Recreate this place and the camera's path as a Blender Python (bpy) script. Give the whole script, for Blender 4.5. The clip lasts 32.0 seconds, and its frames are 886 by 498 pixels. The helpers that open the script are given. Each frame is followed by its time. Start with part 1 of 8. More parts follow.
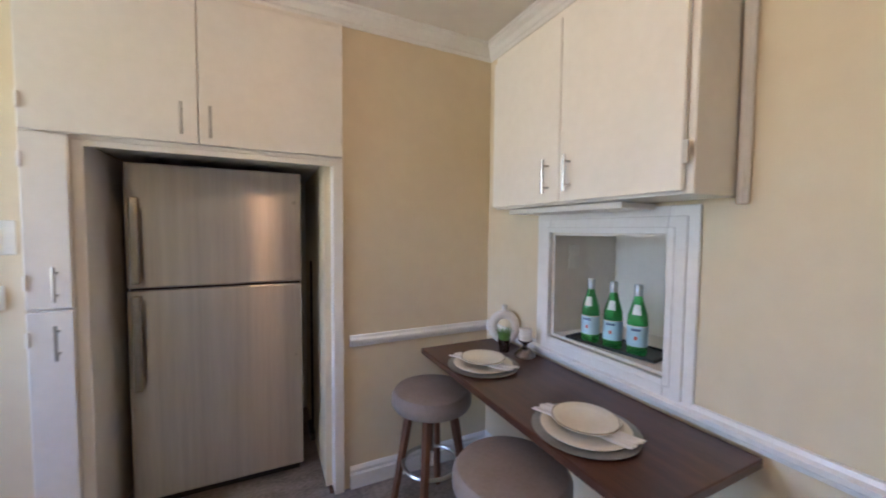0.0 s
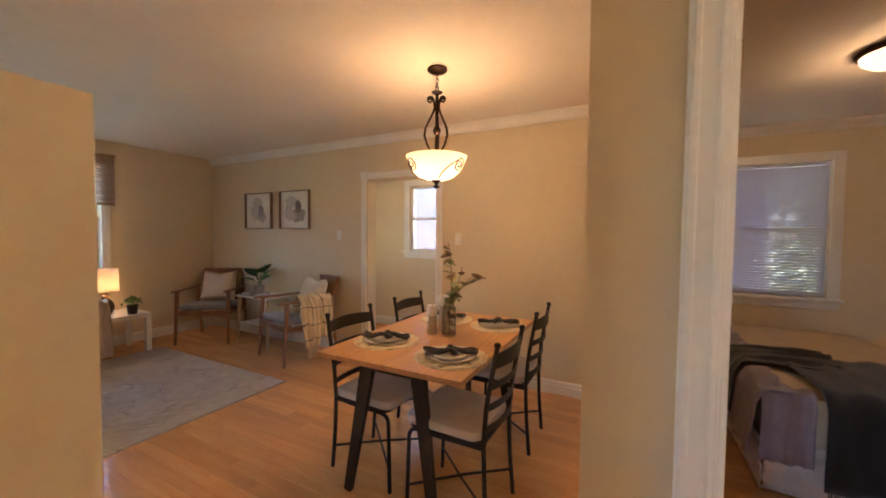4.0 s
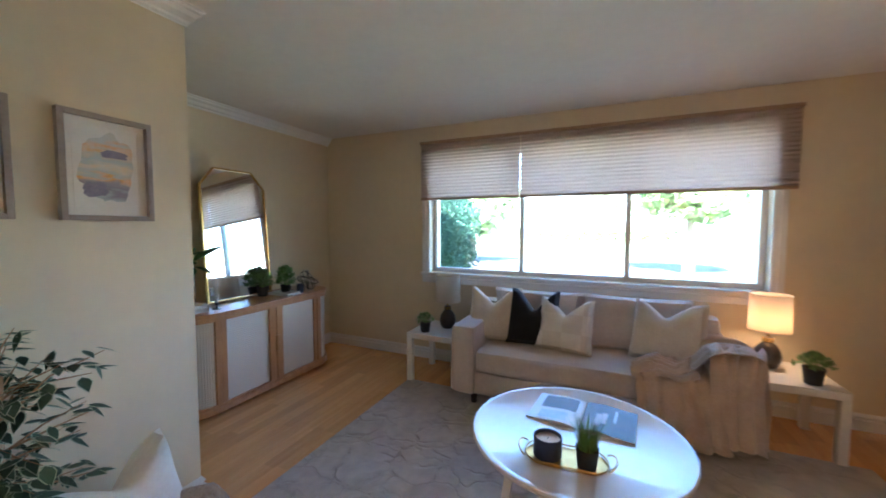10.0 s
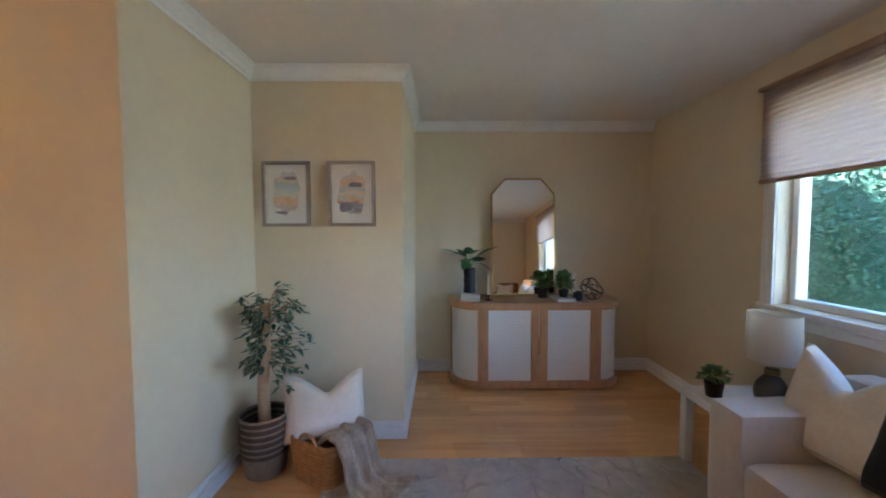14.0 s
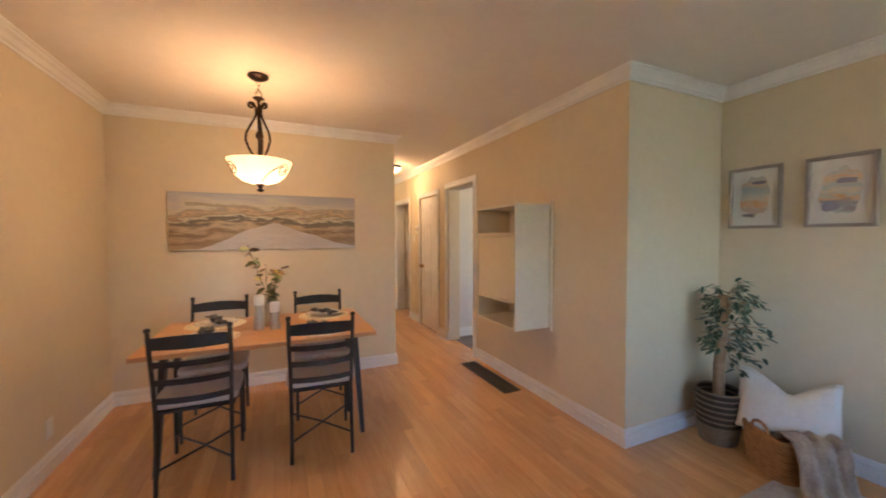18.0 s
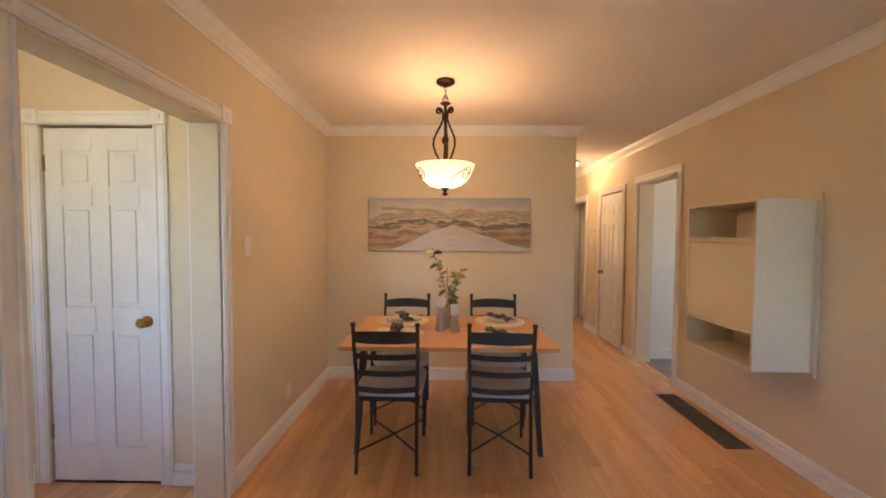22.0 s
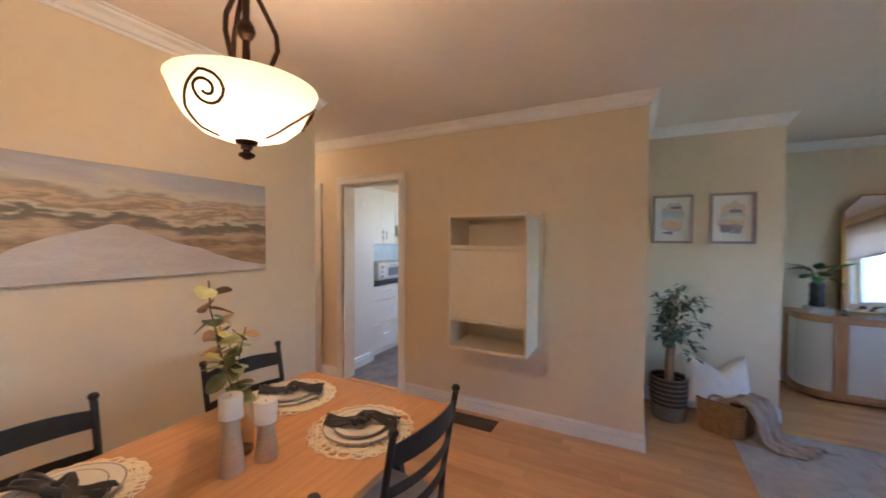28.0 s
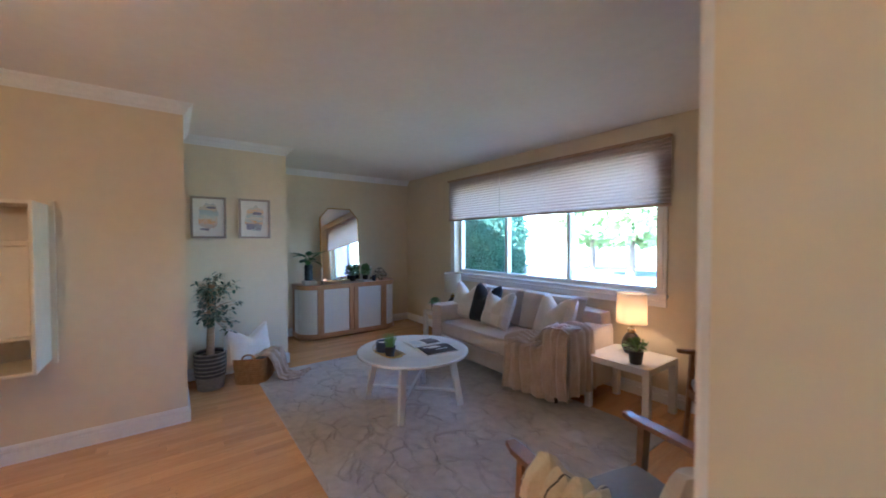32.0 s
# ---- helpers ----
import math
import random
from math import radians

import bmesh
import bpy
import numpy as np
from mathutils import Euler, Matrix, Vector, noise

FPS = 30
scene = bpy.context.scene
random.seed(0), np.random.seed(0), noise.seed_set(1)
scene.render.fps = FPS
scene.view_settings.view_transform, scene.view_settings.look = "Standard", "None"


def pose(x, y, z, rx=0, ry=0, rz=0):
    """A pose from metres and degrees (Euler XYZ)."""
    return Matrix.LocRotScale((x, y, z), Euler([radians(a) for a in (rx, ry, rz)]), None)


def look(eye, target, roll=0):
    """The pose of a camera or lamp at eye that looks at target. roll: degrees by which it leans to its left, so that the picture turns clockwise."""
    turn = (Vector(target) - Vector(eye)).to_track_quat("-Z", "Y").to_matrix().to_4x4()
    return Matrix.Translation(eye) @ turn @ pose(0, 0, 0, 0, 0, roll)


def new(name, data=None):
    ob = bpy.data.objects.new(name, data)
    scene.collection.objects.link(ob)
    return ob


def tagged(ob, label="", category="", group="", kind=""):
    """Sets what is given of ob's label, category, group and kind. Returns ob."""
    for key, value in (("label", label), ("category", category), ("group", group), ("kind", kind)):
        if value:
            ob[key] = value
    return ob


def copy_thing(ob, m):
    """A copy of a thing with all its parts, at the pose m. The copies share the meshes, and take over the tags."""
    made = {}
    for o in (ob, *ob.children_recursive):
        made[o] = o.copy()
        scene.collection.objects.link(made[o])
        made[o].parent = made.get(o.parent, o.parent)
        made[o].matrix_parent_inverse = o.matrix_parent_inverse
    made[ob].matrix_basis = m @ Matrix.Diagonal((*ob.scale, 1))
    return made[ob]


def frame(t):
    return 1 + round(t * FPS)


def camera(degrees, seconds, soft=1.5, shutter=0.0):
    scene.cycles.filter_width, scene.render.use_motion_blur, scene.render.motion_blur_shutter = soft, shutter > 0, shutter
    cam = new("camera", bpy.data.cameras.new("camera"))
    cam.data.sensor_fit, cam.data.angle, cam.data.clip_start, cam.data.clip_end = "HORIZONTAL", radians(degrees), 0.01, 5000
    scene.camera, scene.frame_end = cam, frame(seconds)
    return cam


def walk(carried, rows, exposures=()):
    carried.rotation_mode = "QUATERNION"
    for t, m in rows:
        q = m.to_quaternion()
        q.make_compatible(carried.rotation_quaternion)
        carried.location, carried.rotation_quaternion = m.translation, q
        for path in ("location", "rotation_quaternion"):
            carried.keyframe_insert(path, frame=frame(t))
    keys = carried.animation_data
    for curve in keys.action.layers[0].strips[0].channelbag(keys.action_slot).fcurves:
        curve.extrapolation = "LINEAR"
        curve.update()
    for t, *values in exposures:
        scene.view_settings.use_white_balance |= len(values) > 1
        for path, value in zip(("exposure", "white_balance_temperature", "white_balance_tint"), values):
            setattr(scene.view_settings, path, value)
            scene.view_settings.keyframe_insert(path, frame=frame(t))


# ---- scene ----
cam = camera(101.0, 32.0, soft=1.75, shutter=0.4)
PATH = [
    (0, (0.018, 0.891, 1.359), (0.892, 2.687, 1.258), 0.5),
    (0.5, (0.197, 0.826, 1.368), (1.241, 2.529, 1.264), 0.6),
    (1, (0.391, 0.763, 1.381), (1.633, 2.326, 1.272), 0.7),
    (1.5, (0.578, 0.709, 1.397), (1.989, 2.122, 1.292), 1.0),
    (2, (0.764, 0.681, 1.398), (2.327, 1.924, 1.294), 1.2),
    (2.5, (0.956, 0.627, 1.385), (2.630, 1.719, 1.306), 1.1),
    (3, (1.121, 0.637, 1.394), (2.866, 1.610, 1.318), 0.8),
    (3.5, (1.276, 0.682, 1.387), (3.061, 1.580, 1.315), 0.6),
    (5, (1.737, 0.817, 1.361), (3.417, 1.896, 1.272), 0.5),
    (5.5, (1.917, 0.891, 1.363), (3.504, 2.106, 1.279), 0.5),
    (6, (2.009, 1.064, 1.364), (3.511, 2.382, 1.280), 0.6),
    (6.5, (2.071, 1.247, 1.355), (3.431, 2.711, 1.268), 0.6),
    (7, (2.128, 1.446, 1.353), (3.272, 3.084, 1.261), 0.7),
    (7.5, (2.178, 1.654, 1.357), (3.011, 3.470, 1.268), 0.7),
    (8, (2.200, 1.881, 1.349), (2.673, 3.822, 1.254), 0.5),
    (8.5, (2.235, 2.132, 1.379), (2.349, 4.126, 1.272), 0.3),
    (9, (2.252, 2.354, 1.374), (2.042, 4.340, 1.265), 0.4),
    (9.5, (2.264, 2.575, 1.382), (1.751, 4.505, 1.270), 0.3),
    (10, (2.285, 2.788, 1.401), (1.464, 4.608, 1.283), 0.2),
    (10.5, (2.335, 3.020, 1.385), (1.224, 4.679, 1.274), 0.0),
    (11, (2.401, 3.250, 1.386), (1.038, 4.710, 1.281), -0.2),
    (11.5, (2.490, 3.476, 1.393), (0.925, 4.717, 1.292), -0.1),
    (12, (2.552, 3.688, 1.395), (0.831, 4.700, 1.295), -0.1),
    (12.5, (2.625, 3.901, 1.379), (0.770, 4.642, 1.283), -0.1),
    (13, (2.659, 4.006, 1.375), (0.727, 4.514, 1.283), -0.1),
    (13.5, (2.725, 4.100, 1.385), (0.745, 4.363, 1.286), -0.1),
    (15.5, (3.092, 4.281, 1.395), (1.238, 3.537, 1.312), -0.1),
    (16, (3.176, 4.332, 1.420), (1.452, 3.322, 1.322), -0.1),
    (16.5, (3.242, 4.407, 1.403), (1.683, 3.156, 1.319), -0.1),
    (17, (3.305, 4.475, 1.378), (1.953, 3.003, 1.310), -0.1),
    (17.5, (3.362, 4.539, 1.378), (2.273, 2.864, 1.308), -0.2),
    (18, (3.417, 4.597, 1.376), (2.596, 2.775, 1.307), -0.2),
    (18.5, (3.441, 4.655, 1.362), (2.873, 2.739, 1.296), -0.2),
    (19, (3.464, 4.704, 1.357), (3.111, 2.737, 1.292), -0.1),
    (19.5, (3.451, 4.747, 1.352), (3.287, 2.754, 1.286), -0.1),
    (20, (3.448, 4.771, 1.344), (3.408, 2.772, 1.287), -0.1),
    (20.5, (3.452, 4.752, 1.353), (3.463, 2.753, 1.292), -0.1),
    (21, (3.470, 4.645, 1.369), (3.490, 2.646, 1.305), 0.1),
    (21.5, (3.490, 4.497, 1.378), (3.512, 2.498, 1.314), 0.2),
    (22, (3.498, 4.349, 1.409), (3.525, 2.351, 1.334), 0.3),
    (22.5, (3.532, 4.203, 1.396), (3.547, 2.204, 1.327), 0.3),
    (23, (3.567, 4.026, 1.391), (3.529, 2.028, 1.320), 0.4),
    (23.5, (3.620, 3.845, 1.397), (3.477, 1.851, 1.328), 0.4),
    (24, (3.663, 3.656, 1.399), (3.386, 1.677, 1.328), 0.5),
    (24.5, (3.712, 3.457, 1.388), (3.295, 1.502, 1.314), 0.5),
    (26.5, (3.935, 2.904, 1.401), (2.831, 1.238, 1.346), 0.4),
    (27, (4.012, 2.874, 1.410), (2.669, 1.393, 1.360), 0.3),
    (27.5, (4.112, 2.870, 1.419), (2.534, 1.643, 1.373), 0.3),
    (28, (4.209, 2.875, 1.443), (2.436, 1.951, 1.393), 0.3),
    (28.5, (4.295, 2.880, 1.443), (2.389, 2.277, 1.395), 0.2),
    (29, (4.375, 2.879, 1.433), (2.393, 2.618, 1.390), 0.0),
    (29.5, (4.452, 2.921, 1.431), (2.454, 2.986, 1.385), -0.1),
    (30, (4.518, 2.932, 1.428), (2.558, 3.326, 1.378), -0.1),
    (30.5, (4.597, 2.938, 1.418), (2.713, 3.608, 1.369), -0.3),
    (31, (4.666, 2.927, 1.408), (2.871, 3.809, 1.360), -0.3),
    (31.5, (4.722, 2.880, 1.393), (3.029, 3.943, 1.348), -0.1),
    (32, (4.817, 2.875, 1.398), (3.211, 4.066, 1.351), -0.1),
]
walk(cam, [(t, look(eye, target, roll)) for t, eye, target, roll in PATH], [(0.0, 4.18, 5300.0, 20.0), (1.8, 4.36, 5150.0, 18.0), (3.0, 4.40, 5650.0, 13.0), (6.0, 4.48, 5250.0, 11.0), (7.5, 4.53, 5100.0, 10.5), (9.0, 4.55, 4930.0, 7.0), (13.0, 4.55, 5060.0, 9.5), (16.0, 4.52, 5250.0, 11.0), (18.0, 4.46, 5480.0, 11.5), (24.5, 4.38, 5380.0, 11.5), (27.0, 4.37, 4960.0, 11.5), (30.0, 4.52, 4560.0, 10.5), (31.0, 4.52, 4420.0, 10.0), (32.0, 4.50, 4500.0, 9.0)])
# ---- world, sun, large lights ----
world = bpy.data.worlds.new("world")
scene.world = world
world.use_nodes = True
wn = world.node_tree
sky = wn.nodes.new("ShaderNodeTexSky")
sky.sky_type, sky.sun_disc = "NISHITA", False
sky.sun_elevation, sky.sun_rotation = radians(48), radians(181)
wn.links.new(sky.outputs[0], wn.nodes["Background"].inputs[0])
wn.nodes["Background"].inputs[1].default_value = 0.15


def lamp(name, kind, energy, colour, m, **more):
    data = bpy.data.lights.new(name, kind)
    data.energy, data.color = energy, colour
    for key, value in more.items():
        setattr(data, key, value)
    ob = new(name, data)
    ob.matrix_world = m
    return ob


SUN_DIR = Vector((math.sin(radians(181)) * math.cos(radians(48)), math.cos(radians(181)) * math.cos(radians(48)), math.sin(radians(48))))
lamp("sun", "SUN", 5.0, (1.0, 0.95, 0.87), look(SUN_DIR * 30, (0, 0, 0)), angle=radians(0.5))
COOL = (0.86, 0.89, 1.0)
WARM = (1.0, 0.565, 0.25)
# daylight in a window that the walk never sees
lamp("kitchen_sky_light", "AREA", 0.50, COOL, look((-2.42, 2.30, 1.5), (3, 1.2, 0.8)), shape="RECTANGLE", size=0.6, size_y=1.0)
# added to brighten the door at the hall's end; its window is assumed
lamp("hall_end_sky_light", "AREA", 0.16, COOL, look((0.26, -2.78, 1.5), (1.4, -3.1, 1.0)), shape="RECTANGLE", size=0.7, size_y=1.1)
# bulbs
lamp("pendant_bulb", "POINT", 1.42, WARM, pose(3.520, 1.866, 1.86), shadow_soft_size=0.05)
lamp("hall_bulb", "POINT", 0.95, WARM, pose(1.84, -0.78, 2.36), shadow_soft_size=0.06)
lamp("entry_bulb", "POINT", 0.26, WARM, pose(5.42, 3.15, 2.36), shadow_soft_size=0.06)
lamp("bedroom_bulb", "POINT", 0.58, WARM, pose(4.4, -0.57, 2.34), shadow_soft_size=0.06)
lamp("kitchen_bulb", "POINT", 0.52, WARM, pose(0.0, 1.45, 2.30), shadow_soft_size=0.08)
lamp("table_lamp_bulb", "POINT", 0.21, WARM, pose(3.31, 5.96, 0.785), shadow_soft_size=0.03)
# ---- materials ----
def srgb(r, g, b):
    return tuple(((c / 255) / 12.92 if c / 255 < 0.04045 else ((c / 255 + 0.055) / 1.055) ** 2.4) for c in (r, g, b)) + (1.0,)


def mat(name, a, b=None, rough=0.5, metal=0.0, scale=8.0, bump=0.0, bump_scale=120.0, stretch=(1, 1, 1), per_object=0.0, coat=0.0, sheen=0.0, rough_var=0.0, per_island=False):
    """A surface with two tones mixed by noise at two scales, fine relief and, if asked, a change of tone from object to object."""
    m = bpy.data.materials.new(name)
    m.use_nodes = True
    t = m.node_tree
    n, l = t.nodes, t.links
    p = n["Principled BSDF"]
    p.inputs["Roughness"].default_value, p.inputs["Metallic"].default_value = rough, metal
    p.inputs["Coat Weight"].default_value = coat
    p.inputs["Sheen Weight"].default_value = sheen
    b = b or tuple(c * 0.88 for c in a[:3]) + (1,)
    co = n.new("ShaderNodeTexCoord")
    mp = n.new("ShaderNodeMapping")
    mp.inputs["Scale"].default_value = stretch
    l.new(co.outputs["Object"], mp.inputs[0])
    if per_object and not per_island:
        oi, sh = n.new("ShaderNodeObjectInfo"), n.new("ShaderNodeMath")
        sh.operation = "MULTIPLY"
        sh.inputs[1].default_value = 60.0
        l.new(oi.outputs["Random"], sh.inputs[0])
        l.new(sh.outputs[0], mp.inputs["Location"])
    big, small = n.new("ShaderNodeTexNoise"), n.new("ShaderNodeTexNoise")
    big.inputs["Scale"].default_value, small.inputs["Scale"].default_value = scale, scale * 9
    small.inputs["Detail"].default_value = 4
    l.new(mp.outputs[0], big.inputs["Vector"]), l.new(mp.outputs[0], small.inputs["Vector"])
    add = n.new("ShaderNodeMath")
    add.operation = "MULTIPLY_ADD"
    add.inputs[1].default_value = 0.45
    l.new(small.outputs["Fac"], add.inputs[0])
    sc = n.new("ShaderNodeMath")
    sc.operation = "MULTIPLY"
    sc.inputs[1].default_value = 0.55
    l.new(big.outputs["Fac"], sc.inputs[0])
    l.new(sc.outputs[0], add.inputs[2])
    ramp = n.new("ShaderNodeMapRange")
    ramp.inputs[1].default_value, ramp.inputs[2].default_value = 0.36, 0.64
    l.new(add.outputs[0], ramp.inputs[0])
    mix = n.new("ShaderNodeMix")
    mix.data_type = "RGBA"
    mix.inputs["A"].default_value, mix.inputs["B"].default_value = a, b
    l.new(ramp.outputs[0], mix.inputs["Factor"])
    out = mix.outputs["Result"]
    if per_object:
        info = n.new("ShaderNodeNewGeometry") if per_island else n.new("ShaderNodeObjectInfo")
        val = n.new("ShaderNodeMapRange")
        val.inputs[3].default_value, val.inputs[4].default_value = 1 - per_object, 1 + per_object
        l.new(info.outputs["Random Per Island" if per_island else "Random"], val.inputs[0])
        hsv = n.new("ShaderNodeHueSaturation")
        l.new(val.outputs[0], hsv.inputs["Value"])
        l.new(out, hsv.inputs["Color"])
        out = hsv.outputs[0]
    l.new(out, p.inputs["Base Color"])
    if rough_var:
        rv = n.new("ShaderNodeMapRange")
        rv.inputs[3].default_value, rv.inputs[4].default_value = rough - rough_var, rough + rough_var
        l.new(big.outputs["Fac"], rv.inputs[0])
        l.new(rv.outputs[0], p.inputs["Roughness"])
    if bump:
        bn = n.new("ShaderNodeTexNoise")
        bn.inputs["Scale"].default_value, bn.inputs["Detail"].default_value = bump_scale, 3
        l.new(mp.outputs[0], bn.inputs["Vector"])
        bu = n.new("ShaderNodeBump")
        bu.inputs["Strength"].default_value, bu.inputs["Distance"].default_value = min(1, bump), 0.004
        l.new(bn.outputs["Fac"], bu.inputs["Height"])
        l.new(bu.outputs[0], p.inputs["Normal"])
    return m


def glow(name, colour, strength, base=None):
    m = mat(name, base or colour, rough=0.4)
    p = m.node_tree.nodes["Principled BSDF"]
    p.inputs["Emission Color"].default_value, p.inputs["Emission Strength"].default_value = colour, strength
    return m


WALL = mat("cream_wall_paint", srgb(226, 211, 180), srgb(221, 205, 173), rough=0.62, scale=1.5, bump=0.12, bump_scale=90)
CEIL = mat("ceiling_paint", srgb(238, 231, 222), srgb(233, 225, 215), rough=0.85, scale=1.5, bump=0.15, bump_scale=140)
TRIM = mat("white_trim_paint", srgb(240, 238, 234), srgb(233, 230, 225), rough=0.32, scale=5, bump=0.05)
CAB = mat("white_cabinet_paint", srgb(238, 232, 222), srgb(232, 226, 215), rough=0.38, scale=3, bump=0.08, bump_scale=60)
OAK = mat("oak_strip", srgb(232, 180, 122), srgb(218, 162, 104), rough=0.22, scale=3, stretch=(9, 0.7, 6), bump=0.02, bump_scale=40, per_object=0.11, coat=0.5, rough_var=0.06)
OAKJ = mat("oak_strip_far", srgb(232, 180, 122), srgb(218, 162, 104), rough=0.22, scale=3, stretch=(9, 0.7, 6), bump=0.02, bump_scale=40, per_object=0.11, coat=0.5, rough_var=0.06, per_island=True)
SUB = mat("subfloor", srgb(92, 58, 32), rough=0.7)
BLACK = mat("black_metal", srgb(50, 48, 47), srgb(60, 57, 55), rough=0.45, metal=0.35, scale=20)
STEEL = mat("brushed_steel", srgb(172, 168, 160), srgb(160, 156, 149), rough=0.27, metal=1.0, scale=4, stretch=(1, 1, 40), bump=0.03, bump_scale=400)
NICKEL = mat("satin_nickel", srgb(190, 184, 174), rough=0.3, metal=1.0, scale=30)
BRASS = mat("brass", srgb(186, 150, 84), rough=0.3, metal=1.0, scale=30)
GLASS = bpy.data.materials.new("clear_glass")
GLASS.use_nodes = True
_p = GLASS.node_tree.nodes["Principled BSDF"]
_p.inputs["Transmission Weight"].default_value, _p.inputs["Roughness"].default_value, _p.inputs["IOR"].default_value = 1.0, 0.0, 1.45
MIRROR = bpy.data.materials.new("mirror_silver")
MIRROR.use_nodes = True
_p = MIRROR.node_tree.nodes["Principled BSDF"]
_p.inputs["Metallic"].default_value, _p.inputs["Roughness"].default_value = 1.0, 0.02
_p.inputs["Base Color"].default_value = (0.86, 0.88, 0.87, 1)


# ---- modelling helpers ----
def part(name, bm, material, parent=None, label="", smooth=False, at=None):
    me = bpy.data.meshes.new(name)
    bm.to_mesh(me)
    bm.free()
    if smooth:
        me.polygons.foreach_set("use_smooth", [True] * len(me.polygons))
        if hasattr(me, "set_sharp_from_angle"):
            me.set_sharp_from_angle(angle=radians(40))
    if material:
        me.materials.append(material)
    ob = new(name, me)
    if parent:
        ob.parent = parent
    if at:
        ob.matrix_local = at
    if label:
        tagged(ob, label)
    return ob


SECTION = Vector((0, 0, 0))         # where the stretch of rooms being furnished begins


def thing(name, m, label, category, group="", kind=""):
    ob = new(name)
    ob.empty_display_size = 0.05
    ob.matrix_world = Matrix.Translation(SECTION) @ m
    return tagged(ob, label, category, group, kind)


def box(x0, x1, y0, y1, z0, z1, bevel=0.0, seg=1, bm=None):
    bm = bm or bmesh.new()
    vs = bmesh.ops.create_cube(bm, size=1.0, matrix=Matrix.Translation(((x0 + x1) / 2, (y0 + y1) / 2, (z0 + z1) / 2)) @ Matrix.Diagonal((abs(x1 - x0), abs(y1 - y0), abs(z1 - z0), 1)))["verts"]
    if bevel:
        es = list({e for v in vs for e in v.link_edges})
        bmesh.ops.bevel(bm, geom=es, offset=bevel, segments=seg, profile=0.5, affect="EDGES", clamp_overlap=True)
    return bm


def lathe(profile, seg=24, bm=None, m=None):
    """A turned body from (radius, height) pairs, open where the profile is."""
    bm = bm or bmesh.new()
    rings = []
    for r, z in profile:
        if r < 1e-5:
            rings.append([bm.verts.new((0, 0, z))])
        else:
            rings.append([bm.verts.new((r * math.cos(2 * math.pi * i / seg), r * math.sin(2 * math.pi * i / seg), z)) for i in range(seg)])
    for a, b in zip(rings, rings[1:]):
        for i in range(seg):
            j = (i + 1) % seg
            if len(a) == 1 and len(b) == 1:
                continue
            if len(a) == 1:
                bm.faces.new((a[0], b[j], b[i]))
            elif len(b) == 1:
                bm.faces.new((a[i], a[j], b[0]))
            else:
                bm.faces.new((a[i], a[j], b[j], b[i]))
    if m:
        bmesh.ops.transform(bm, matrix=m, verts=[v for r in rings for v in r])
    bmesh.ops.recalc_face_normals(bm, faces=bm.faces)
    return bm


def tube(pts, r, seg=8, bm=None, radii=None, flat=1.0):
    """A round bar along points; radii for a taper; flat squeezes it across."""
    bm = bm or bmesh.new()
    pts = [Vector(p) for p in pts]
    rings, up = [], None
    for i, p in enumerate(pts):
        d = (pts[min(i + 1, len(pts) - 1)] - pts[max(i - 1, 0)]).normalized()
        if up is None:
            up = Vector((0, 0, 1)) if abs(d.z) < 0.9 else Vector((1, 0, 0))
        side = d.cross(up).normalized()
        up = side.cross(d).normalized()
        rr = radii[i] if radii else r
        rings.append([bm.verts.new(p + side * rr * math.cos(2 * math.pi * k / seg) + up * rr * flat * math.sin(2 * math.pi * k / seg)) for k in range(seg)])
    for a, b in zip(rings, rings[1:]):
        for k in range(seg):
            bm.faces.new((a[k], a[(k + 1) % seg], b[(k + 1) % seg], b[k]))
    bm.faces.new(rings[0][::-1]), bm.faces.new(rings[-1])
    return bm


def bar(p, q, w, d, bm=None, w2=None, d2=None, up=(0, 0, 1)):
    """A four-sided bar from p to q, w wide and d deep, tapering to w2, d2."""
    bm = bm or bmesh.new()
    p, q = Vector(p), Vector(q)
    ax = (q - p).normalized()
    u = Vector(up) if abs(ax.dot(Vector(up))) < 0.95 else Vector((1, 0, 0))
    s = ax.cross(u).normalized()
    u = s.cross(ax)
    w2, d2 = w if w2 is None else w2, d if d2 is None else d2
    va = [bm.verts.new(p + s * a * w / 2 + u * b * d / 2) for a, b in ((-1, -1), (1, -1), (1, 1), (-1, 1))]
    vb = [bm.verts.new(q + s * a * w2 / 2 + u * b * d2 / 2) for a, b in ((-1, -1), (1, -1), (1, 1), (-1, 1))]
    bm.faces.new(va[::-1]), bm.faces.new(vb)
    for i in range(4):
        bm.faces.new((va[i], va[(i + 1) % 4], vb[(i + 1) % 4], vb[i]))
    bmesh.ops.recalc_face_normals(bm, faces=bm.faces)
    return bm


